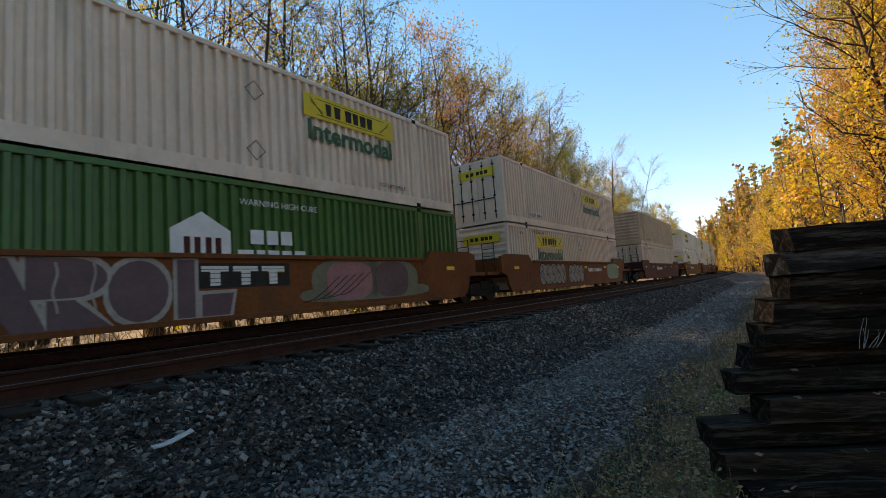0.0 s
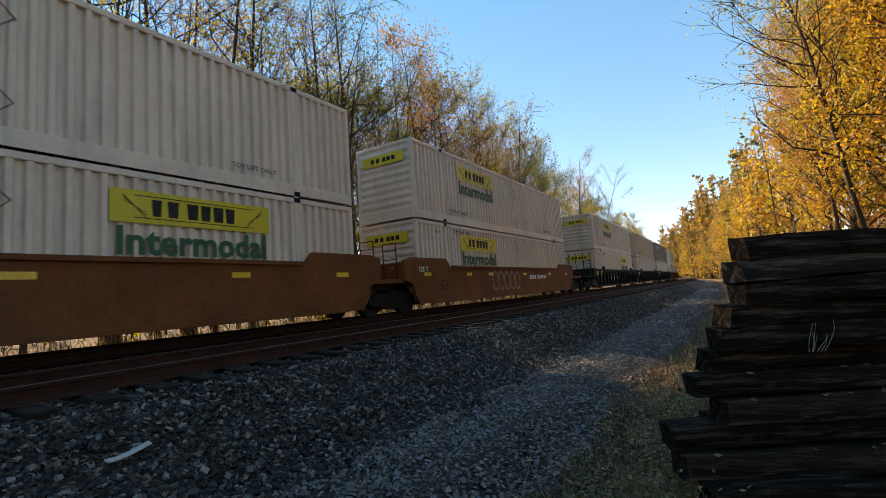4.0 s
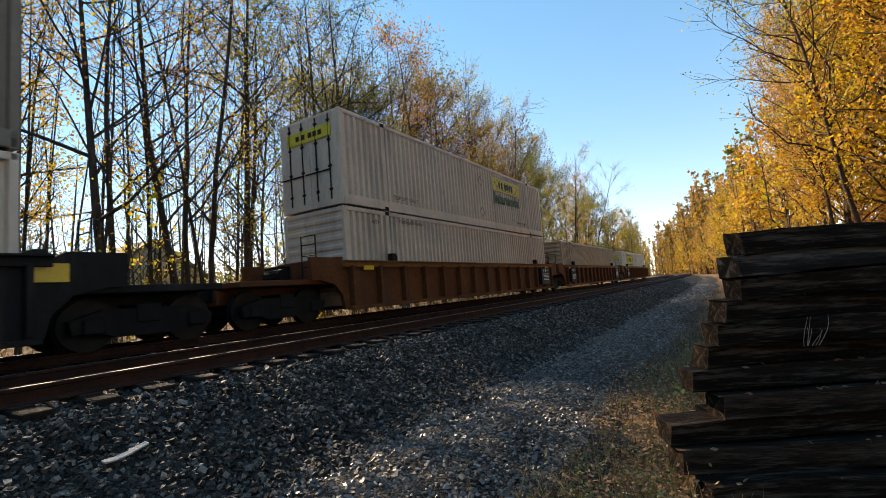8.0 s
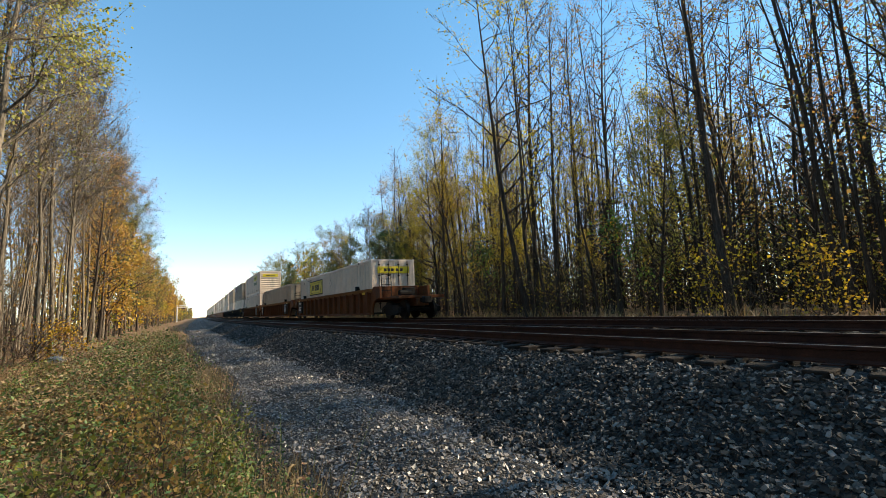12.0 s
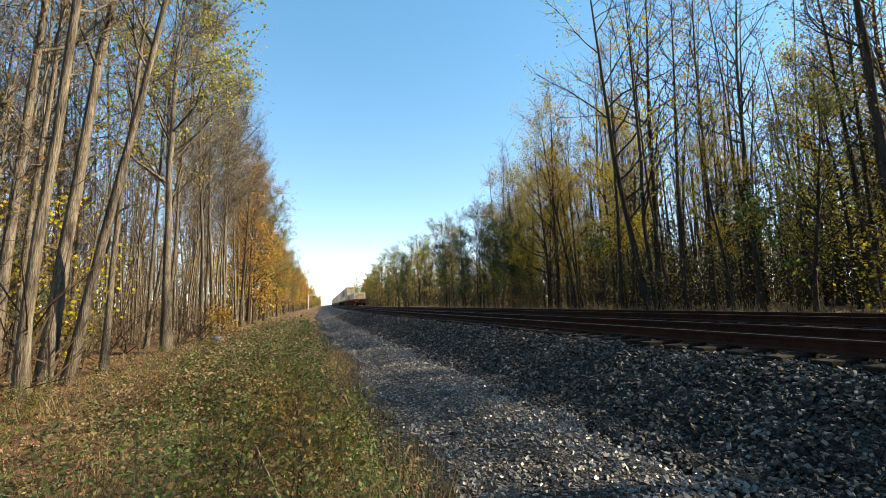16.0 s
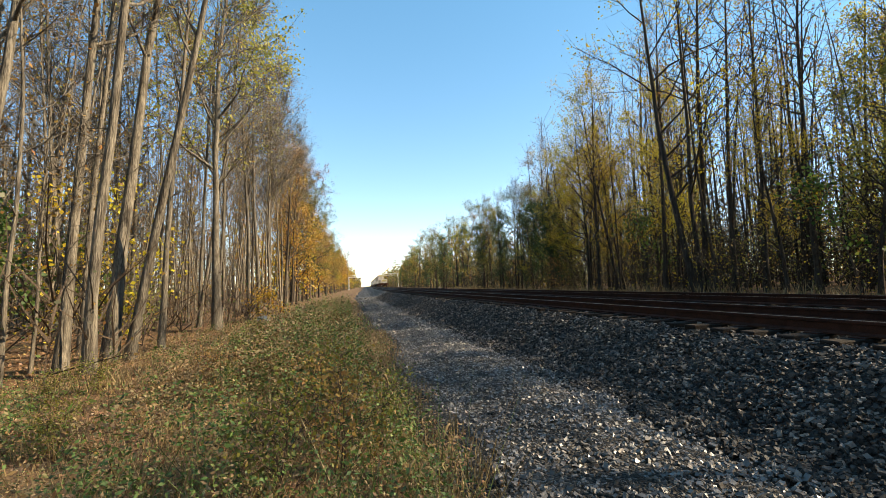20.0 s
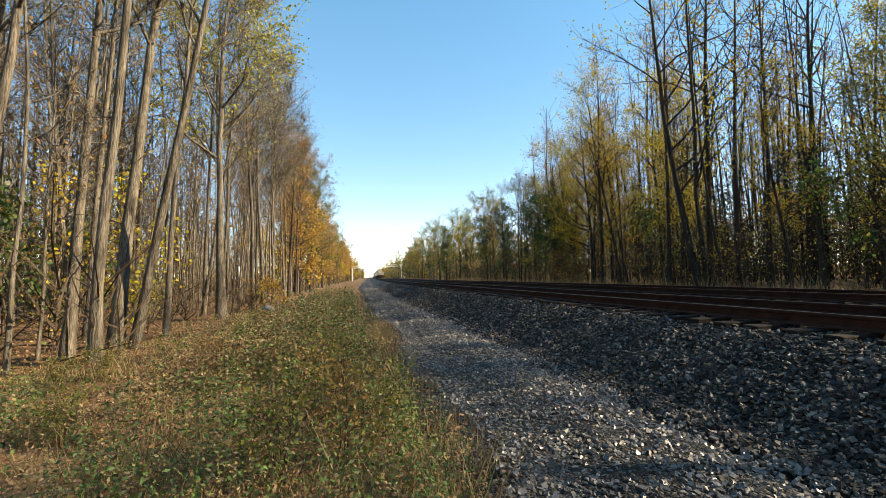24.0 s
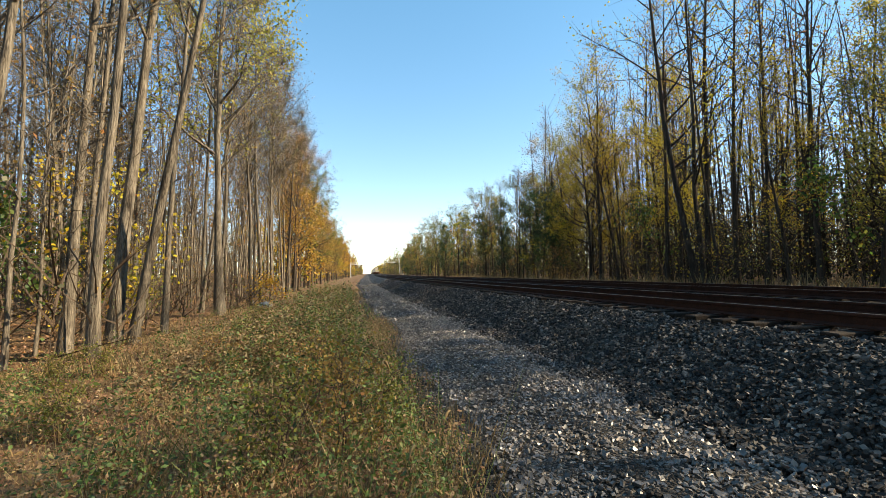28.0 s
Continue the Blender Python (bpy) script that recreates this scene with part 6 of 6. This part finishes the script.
# ---- old ties piled beside the road ----
def tie_mesh(seed, length, wood="old_tie"):
    r = np.random.default_rng(seed)
    xs = np.linspace(0, length, 9)
    sec = np.array([(-0.115, -0.080), (-0.108, -0.086), (0.108, -0.086), (0.115, -0.08), (0.115, 0.074), (0.104, 0.084), (-0.106, 0.084), (-0.115, 0.076)]) * (1, r.uniform(0.9, 1.0))
    V = np.zeros((9, 8, 3))
    V[:, :, 0] = xs[:, None] + np.where((np.arange(9) == 0)[:, None] | (np.arange(9) == 8)[:, None], r.normal(0, 0.012, (9, 8)), 0)
    V[:, :, 1:] = sec[None] + r.normal(0, 0.007, (9, 8, 2)) + 0.012 * np.sin(xs * r.uniform(1, 3))[:, None, None]
    i = np.arange(72).reshape(9, 8)
    j = np.roll(i, -1, 1)
    F = list(np.stack([i[:-1], j[:-1], j[1:], i[1:]], -1).reshape(-1, 4))
    for k in (0, 8):
        o = i[k]
        q = [(o[0], o[1], o[2], o[3]), (o[0], o[3], o[4], o[7]), (o[7], o[4], o[5], o[6])]
        F += [t if k == 0 else t[::-1] for t in q]
    return quads("railroad_tie", V, np.array(F), [M[wood]])


def tie_pile():
    r = random.Random(9)
    kinds = [tie_mesh(300 + i, 2.59) for i in range(6)]
    short = tie_mesh(320, 1.25)
    browned, bleached = tie_mesh(321, 2.59, "brown_tie"), tie_mesh(322, 2.59, "bleached_tie")
    # from the ground up: bearing of the near end, distance, height of the middle
    rows = [(az - 1.7, far) for az, far in ((9.4, 3.5), (11.4, 3.62), (12.2, 3.72), (7.2, 3.86), (9.2, 3.90), (7.8, 3.98), (6.9, 4.02), (6.0, 4.03), (4.0, 4.06), (4.2, 4.05), (3.5, 4.07))]
    d, nrm = math.radians(-57), math.radians(33)
    for k, (az, dist) in enumerate(rows):
        z = GROUND - 0.02 + 0.09 + 0.166 * k
        a = math.radians(az)
        for deep in range(4 if k < 9 else 3):
            slide = 0.0 if deep == 0 else 0.27 * deep + r.uniform(-0.05, 0.2)
            jut = r.uniform(-0.05, 0.05)
            x = dist * math.cos(a) + (0.12 + deep * 0.27 + jut) * math.cos(nrm) + slide * math.cos(d)
            y = dist * math.sin(a) + (0.12 + deep * 0.27 + jut) * math.sin(nrm) + slide * math.sin(d)
            ob = new("railroad_tie", kinds[r.randrange(6)])
            tagged(ob, "old creosoted railroad tie with splintered ends" if r.random() < 0.6 else "weathered grey-black railroad tie", "railroad tie", "ties in the pile")
            if deep == 0 and k in (1, 3, 9):
                ob.data = bleached if k == 9 else browned
                tagged(ob, "bleached grey weathered railroad tie" if k == 9 else "brown weathered railroad tie with a split face")
            if k == 10:
                x, y = x - 0.02, y
                ob.data = short if deep == 0 else ob.data
                z -= 0.0 if deep == 0 else 0.02 * deep
            ob.matrix_basis = pose(x, y, z + r.uniform(-0.004, 0.004), r.uniform(-4, 4), r.uniform(-0.5, 0.5), math.degrees(d) + r.uniform(-3, 3))


tie_pile()


def pile_leaves():
    """Dry leaves caught on the ledges of the pile."""
    q = np.random.default_rng(55)
    c = []
    d = math.radians(-57)
    for k, (az, dist) in enumerate([(7.7, 3.5), (9.7, 3.62), (10.5, 3.72), (5.5, 3.86), (7.5, 3.90), (4.3, 4.03)]):
        top = GROUND - 0.02 + 0.166 * ((k if k < 5 else 7) + 1) + 0.012
        for i in range(14):
            u = q.uniform(0.1, 2.3)
            w = dist + q.uniform(0.0, 0.07)
            c.append((w * math.cos(math.radians(az)) + u * math.cos(d), w * math.sin(math.radians(az)) + u * math.sin(d), top + q.uniform(0, 0.012)))
    v = leaflets(q, np.array(c), 0.05, 0.25)
    tagged(new("fallen_leaves", quads("fallen_leaves", v, np.arange(len(v)).reshape(-1, 4), [M["fallen"]])), "dry tan leaves caught on the piled ties", "leaves", kind="stuff")


stones()
ties()

# ---- verge: grass, weeds, fallen leaves ----
def verge_spots(q, n, s0, s1, o0, o1, near=True):
    u = q.random(n)
    s = s0 + (s1 - s0) * u ** (1.7 if near else 1.0)
    o = q.uniform(o0, o1, n)
    lim = 1.15 + 0.35 * wobble(s, s * 0.3, 0.8) + 0.2 * wobble(s, s, 2.7) + 0.25 * np.clip(s / 6, 0, 1)
    ok = o < lim + q.normal(0, 0.12, n)
    return s[ok], o[ok]


def ground_z(s, o):
    return rise(o, s) + np.clip((0.9 - o) / 2, 0, 1) * (0.05 * wobble(s, o, 1.1) + 0.035 * wobble(s, o, 2.9, 2.0)) - 0.02


def blades(q, s, o, h_lo, h_hi, width):
    n = len(s)
    patch = 0.55 + 0.6 * np.clip(wobble(s, o, 1.3, 4) + 0.3, 0, 1)
    h = q.uniform(h_lo, h_hi, n) * patch
    base = at(s, o, ground_z(s, o))
    a = q.uniform(0, 6.283, n)
    side = np.stack([np.cos(a), np.sin(a), np.zeros(n)], -1)
    b = q.uniform(0, 6.283, n)
    lean = np.stack([np.cos(b), np.sin(b), np.zeros(n)], -1) * (q.uniform(0.1, 0.8, n) * h)[:, None]
    up = np.stack([np.zeros(n), np.zeros(n), h], -1)
    w = (width * q.uniform(0.6, 1.3, n))[:, None]
    v = np.stack([base - side * w, base + side * w, base + lean + up + side * w * 0.15, base + lean + up - side * w * 0.15], 1)
    return v.reshape(-1, 3)


def leaflets(q, centre, size, flat, wide=0.35):
    n = len(centre)
    u = q.normal(size=(n, 3)) * (1, 1, flat)
    u /= np.linalg.norm(u, axis=1, keepdims=True)
    w = np.cross(u, q.normal(size=(n, 3)) * (flat, flat, 1) + (0, 0, 0.2))
    w /= np.linalg.norm(w, axis=1, keepdims=True) + 1e-9
    L = (size * q.uniform(0.6, 1.4, n))[:, None]
    return np.stack([centre - u * L * 0.5, centre + w * L * wide, centre + u * L * 0.55, centre - w * L * (wide - 0.02)], 1).reshape(-1, 3)


def verge():
    q = np.random.default_rng(77)
    gs, wv, dv, fl = [], [], [], []
    for n, box_ in ((10000, (-1.2, -14, -6.5, 1.3)), (9000, (-1.2, -16, -1.9, 1.3)), (9000, (-8, -45, -5.5, 1.0)), (1800, (1.5, 12, 0.0, 1.6)), (5000, (8, 45, -3.5, 1.3))):
        s, o = verge_spots(q, n, *box_)
        gs.append(blades(q, s, o, 0.05, 0.42 if box_[2] > -3 else 0.3, 0.005 if abs(box_[0]) < 5 else 0.011))
    s, o = q.uniform(-70, 60, 6000), q.uniform(14.4, 16.8, 6000)
    gs.append(blades(q, s, o, 0.2, 0.6, 0.02))
    s, o = verge_spots(q, 2600, -1.6, 2.2, -4.0, 1.3, False)
    gs.append(blades(q, s, o, 0.04, 0.16, 0.005))
    s, o = verge_spots(q, 2600, -1.6, 2.2, -5.0, 1.4, False)
    fl.append(leaflets(q, at(s, o, ground_z(s, o) + q.uniform(0.02, 0.06, len(s))), 0.045, 0.3))
    # clumps of weeds: count, stretch, height, leaves, leaf size, share that is withered
    for n, box_, hh, lf, sz, dry in ((1900, (-1.2, -9, -6, 1.1), 0.36, 18, 0.028, 0.5), (620, (-2.6, -12, -1.9, 0.7), 1.0, 46, 0.032, 0.2), (760, (-7, -30, -1.7, 0.3), 1.25, 50, 0.042, 0.2), (460, (-2.2, -12, -4.5, 0.9), 0.8, 36, 0.03, 0.8), (460, (-5, -22, -5.5, -1.5), 0.8, 34, 0.045, 0.65),
                                     (900, (-7, -42, -2.8, 0.3), 0.95, 32, 0.05, 0.5), (420, (1.8, 6.5, 0.35, 1.5), 0.4, 24, 0.03, 0.4), (300, (5, 30, -3, 1.0), 0.6, 22, 0.06, 0.5)):
        s, o = verge_spots(q, n, *box_)
        patch = wobble(s, o, 0.9, 5) + 0.5 * wobble(s, o, 2.6, 1)
        withered = q.random(len(s)) < np.clip(dry - 0.5 * patch + 0.4 * (o > 0.3), 0.05, 0.95)
        keep = q.random(len(s)) < np.clip(0.6 + 0.5 * np.abs(patch), 0, 1)
        s, o, withered = s[keep], o[keep], withered[keep]
        tall = hh * q.uniform(0.3, 1.0, len(s)) * (0.6 + 0.6 * np.exp(-((o + 0.6) / 1.1) ** 2))
        b = at(s, o, ground_z(s, o))
        for flag, out in ((False, wv), (True, dv)):
            i = np.flatnonzero(withered == flag)
            k = np.repeat(i, lf)
            u = q.random(len(k))
            lean = q.normal(0, 0.25, (len(s), 2))[k] * (u * tall[k])[:, None]
            c = b[k] + np.concatenate([lean + q.normal(0, 0.055, (len(k), 2)), (u * tall[k])[:, None]], 1)
            out.append(leaflets(q, c, sz, 0.6, 0.27))
            out.append(blades(q, s[i], o[i], 0.4 * hh, 0.9 * hh, 0.004) if len(i) and hh > 0.5 else np.zeros((0, 3)))
    for n, box_ in ((18000, (-1.2, -16, -7.5, 1.4)), (9000, (-10, -40, -14, 0.5)), (4500, (1.5, 9, 0.1, 1.8)), (5000, (-3, -20, -12, -4))):
        s, o = verge_spots(q, n, *box_)
        fl.append(leaflets(q, at(s, o, ground_z(s, o) + q.uniform(0.015, 0.05, len(s))), np.interp(np.abs(s), [2, 9], [0.036, 0.06]), 0.3))
    for name, vs, mat, lab, cat in (("grass", gs, M["dry_grass"], "dry tan and green verge grass", "grass"), ("weeds", wv, M["weed"], "leafy green weeds on the verge", "weeds"),
                                    ("weeds", dv, M["dry_weed"], "withered brown and tan weeds on the verge", "weeds"), ("fallen_leaves", fl, M["fallen"], "brown and tan fallen leaves", "leaves")):
        V = np.concatenate(vs)
        tagged(new(name, quads(name, V, np.arange(len(V)).reshape(-1, 4), [mat])), lab, cat, kind="stuff")


verge()
pile_leaves()


def seed_stalk(s, o, h, lean, seed):
    """A dry foxtail stalk with a nodding seed head."""
    r = np.random.default_rng(seed)
    ob = tagged(new("grass_stalk"), "dry grass stalk with a pale nodding seed head", "grass stalk", "foxtail stalks")
    w = Wood(seed)
    pts = np.array([(lean * (u ** 2.2) * h, 0.1 * u * h * r.normal(), u * h - 0.02) for u in np.linspace(0, 1, 7)])
    w.tube(pts, np.linspace(0.004, 0.002, 7), 5)
    st = w.take()
    part("stem", quads("stem", *st, [M["dry_grass"]], smooth=True), None, ob)
    tip = pts[-1] + np.array([(lean * 0.09 * k, 0, 0.018 * k - 0.011 * k * k) for k in range(5)])
    w.tube(tip, np.array([0.004, 0.011, 0.013, 0.010, 0.002]), 6)
    hd = w.take()
    part("seed_head", quads("seed_head", *hd, [M["dry_grass"]], smooth=True), None, ob, "pale fluffy seed head")
    ob.matrix_basis = spot(s, o, float(ground_z(s, o)), r.uniform(0, 360))


for i_, (s_, o_, h_) in enumerate([(-4.1, 0.2, 0.75), (-3.5, 0.85, 0.55), (-4.8, -0.5, 0.7), (-3.2, 0.55, 0.4), (-6.0, 0.1, 0.8), (-3.9, -0.9, 0.5)]):
    seed_stalk(s_, o_, h_, 0.25, 400 + i_)


def plank_scrap():
    bm = slab(-0.17, 0.17, -0.028, 0.028, -0.008, 0.008, 0.003)
    bmesh.ops.subdivide_edges(bm, edges=[e for e in bm.edges if abs((e.verts[0].co - e.verts[1].co).x) > 0.2], cuts=3)
    for v in bm.verts:
        v.co.z += 0.02 * (v.co.x / 0.17) ** 2
        v.co.y += 0.006 * math.sin(v.co.x * 20)
    ob = new("plank_scrap", bpy.data.meshes.new("plank_scrap"))
    bm.to_mesh(ob.data)
    bm.free()
    ob.data.materials.append(M["plank"])
    tagged(ob, "bleached splintered plank scrap lying on ballast", "plank")
    ob.matrix_basis = spot(1.85, 4.35, float(rise(4.35, 0)) + 0.05, 4, 14, -8)


plank_scrap()


def pile_tuft():
    """Bleached grass stalks growing out of a gap in the pile."""
    w = Wood(91)
    d, a = math.radians(-57), math.radians(5.2)
    u = 0.62
    base = np.array([3.98 * math.cos(a) + u * math.cos(d), 3.98 * math.sin(a) + u * math.sin(d), GROUND - 0.02 + 0.166 * 6])
    out = np.array([-math.cos(math.radians(33)), -math.sin(math.radians(33)), 0])
    for k in range(7):
        h = w.r.uniform(0.08, 0.24)
        side = np.array([math.cos(d), math.sin(d), 0]) * w.r.normal(0, 0.07)
        pts = np.array([base + out * (0.05 + 0.05 * t) + side * (0.8 + 0.5 * math.sin(2.5 * t + k)) + np.array([0, 0, h * t - 0.02]) for t in np.linspace(0, 1, 5)])
        w.tube(pts, np.linspace(0.0022, 0.001, 5), 4)
    v, f = w.take()
    tagged(new("grass_tuft", quads("grass_tuft", v, f, [M["plank"]], smooth=True)), "bleached dry grass stalks sprouting from the tie pile", "grass tuft")


pile_tuft()


def boulder(name, label, s, o, r, mat, seed):
    bm = bmesh.new()
    bmesh.ops.create_icosphere(bm, subdivisions=2, radius=r)
    for v in bm.verts:
        v.co *= 1 + 0.28 * noise.noise(v.co * (1.6 / r) + Vector((seed, 0, 0)))
        v.co.z *= 0.6
    ob = new(name, bpy.data.meshes.new(name))
    bm.to_mesh(ob.data)
    bm.free()
    ob.data.materials.append(mat)
    tagged(ob, label, "stone")
    ob.matrix_basis = spot(s, o, float(ground_z(s, o)) + r * 0.25)


boulder("boulder", "pale boulder lying in the weeds", -24.4, -4.0, 0.34, M["plank"], 3)
R_ = random.Random(21)
for i_ in range(14):
    boulder("cobble", "pale loose stone on the service road", R_.uniform(-8, 6), R_.uniform(1.6, 4.4), R_.uniform(0.035, 0.06), M["gravel"], i_)


# ---- crossing far down the line ----
def utility_pole(s, o):
    ob = tagged(new("utility_pole"), "weathered wooden utility pole by the crossing", "utility pole", "poles by the crossing")
    bm = bmesh.new()
    bmesh.ops.create_cone(bm, cap_ends=True, segments=8, radius1=0.17, radius2=0.11, depth=11.4)
    bmesh.ops.translate(bm, verts=bm.verts[:], vec=(0, 0, 5.6))
    part("pole", bm, M["pole"], ob)
    for z in (10.6, 9.4):
        arm = part("crossarm", slab(-1.2, 1.2, -0.06, 0.06, z, z + 0.12), M["pole"], ob)
        for x in (-1.1, -0.5, 0.5, 1.1):
            part("insulator", rod(bmesh.new(), (x, 0, z + 0.12), (x, 0, z + 0.3), 0.05, 6), M["plank"], arm)
    ob.matrix_basis = spot(s, o, float(rise(o, s)))


for o_ in (-7.5, 15.8):
    utility_pole(-222, o_)
for k_, (dx_, z_) in enumerate(((-1.1, 10.9), (-0.5, 10.9), (0.5, 9.7), (1.1, 9.7))):
    ys_ = np.linspace(-60, 60, 25)
    w_ = Wood(900 + k_)
    span_ = np.abs(((ys_ + 7.5) % 23.3) / 23.3 - 0.5) * 2
    pts_ = np.stack([at(-222.0 + dx_, y, z_ - 0.5 + 0.35 * u) for y, u in zip(ys_, span_)])
    w_.tube(pts_, np.full(25, 0.03), 4)
    tagged(new("overhead_wire", quads("overhead_wire", *w_.take(), [M["ink"]])), "dark overhead wire across the clearing", "wire", "wires over the crossing")


def crossing_signal(s, o, turn):
    ob = tagged(new("crossing_signal"), "pale metal cantilever crossing signal with lamps", "crossing signal", "signals of the crossing")
    part("mast", rod(bmesh.new(), (0, 0, 0), (0, 0, 6.6), 0.16, 10), M["inkwhite"], ob)
    bm = bmesh.new()
    for z in (5.6, 6.4):
        rod(bm, (0, 0, z), (0, 6.0, z), 0.07, 6)
    for k in range(6):
        rod(bm, (0, k, 5.6), (0, k + 1, 6.4), 0.04, 5)
    part("arm", bm, M["inkwhite"], ob)
    for y in (2.2, 4.8):
        lamp = part("lamp_head", slab(-0.1, 0.1, y - 0.45, y + 0.45, 4.9, 5.4, 0.03), M["ink"], ob)
        for d in (-0.27, 0.27):
            part("lens", rod(bmesh.new(), (0.1, y + d, 5.15), (0.14, y + d, 5.15), 0.15, 10), M["oxide"], lamp)
    ob.matrix_basis = spot(s, o, float(rise(o, s)), turn)


crossing_signal(-208, -4.6, 0)
crossing_signal(-214, 17.5, 180)
cab_ = tagged(new("relay_cabinet"), "white metal relay cabinet beside the crossing", "cabinet")
part("body", slab(-1.0, 1.0, -1.1, 1.1, 0, 2.5, 0.03), M["white"], cab_)
part("roof", slab(-1.1, 1.1, -1.2, 1.2, 2.5, 2.62, 0.03), M["greypaint"], cab_)
part("door", slab(1.0, 1.04, -0.45, 0.45, 0.2, 2.2, 0.01), M["greypaint"], cab_)
cab_.matrix_basis = spot(-205, 18.8, -0.35)


def house():
    ob = tagged(new("house"), "small gabled house glimpsed behind the far trees", "house")
    wall = part("wall", prism(bmesh.new(), [(-4.5, 0), (4.5, 0), (4.5, 4.6), (0, 7.6), (-4.5, 4.6)], -5, 5), M["siding"], ob)
    for sg in (-1, 1):
        part("roof", prism(bmesh.new(), [(0, 7.65), (0, 7.9), (sg * 5.3, 4.35), (sg * 5.3, 4.1)], -5.5, 5.5), M["roof"], ob)
    for x, z in ((-2.4, 1.6), (2.4, 1.6), (0, 4.6)):
        win = part("window", slab(x - 0.6, x + 0.6, -5.06, -4.98, z - 0.75, z + 0.75, 0.01), M["inkwhite"], ob)
        part("pane", slab(x - 0.5, x + 0.5, -5.08, -5.05, z - 0.65, z + 0.65), M["glass"], win)
    ob.matrix_basis = spot(22, 50, -0.5, 0)


house()

# the sun's bright disc, low over the far trees
bm_ = bmesh.new()
bmesh.ops.create_icosphere(bm_, subdivisions=4, radius=72)
me_ = bpy.data.meshes.new("backdrop_sun")
bm_.to_mesh(me_)
bm_.free()
mat_, nt_, b_ = nodes_of("sun_disc")
b_.inputs["Emission Color"].default_value, b_.inputs["Emission Strength"].default_value = (1.0, 0.93, 0.8, 1), 40.0
me_.materials.append(mat_)
disc_ = tagged(new("backdrop_sun", me_), "bright disc of the low sun", "sun", kind="structure")
disc_.location = Vector((math.cos(radians(29.9)) * math.cos(radians(78.0)), math.cos(radians(29.9)) * math.sin(radians(78.0)), math.sin(radians(29.9)))) * 4300


# ---- what moves ----
def along(s0, t):
    """Where a point of the train that starts at s0 has come to."""
    return s0 - 23.63 * t + 0.050 * t * t


def train_pose(s, z):
    p = at(float(s), FAR_C, z)
    a, b = at(float(s) - 6, FAR_C, 0), at(float(s) + 6, FAR_C, 0)
    p[2] = z + (a[2] + b[2]) / 2
    pitch = math.degrees(math.asin((b[2] - a[2]) / 12))
    return pose(p[0], p[1], p[2], 0, -pitch, math.degrees(float(heading(s))))


def motions():
    times = [0, 1, 2, 3, 4, 5, 6, 7, 8, 9, 10, 11, 12, 13, 14, 16, 18, 20, 22, 24, 26, 28]
    for ob, s0, z in MOVING:
        walk(ob, [(t, train_pose(along(s0, t), z)) for t in times])


motions()
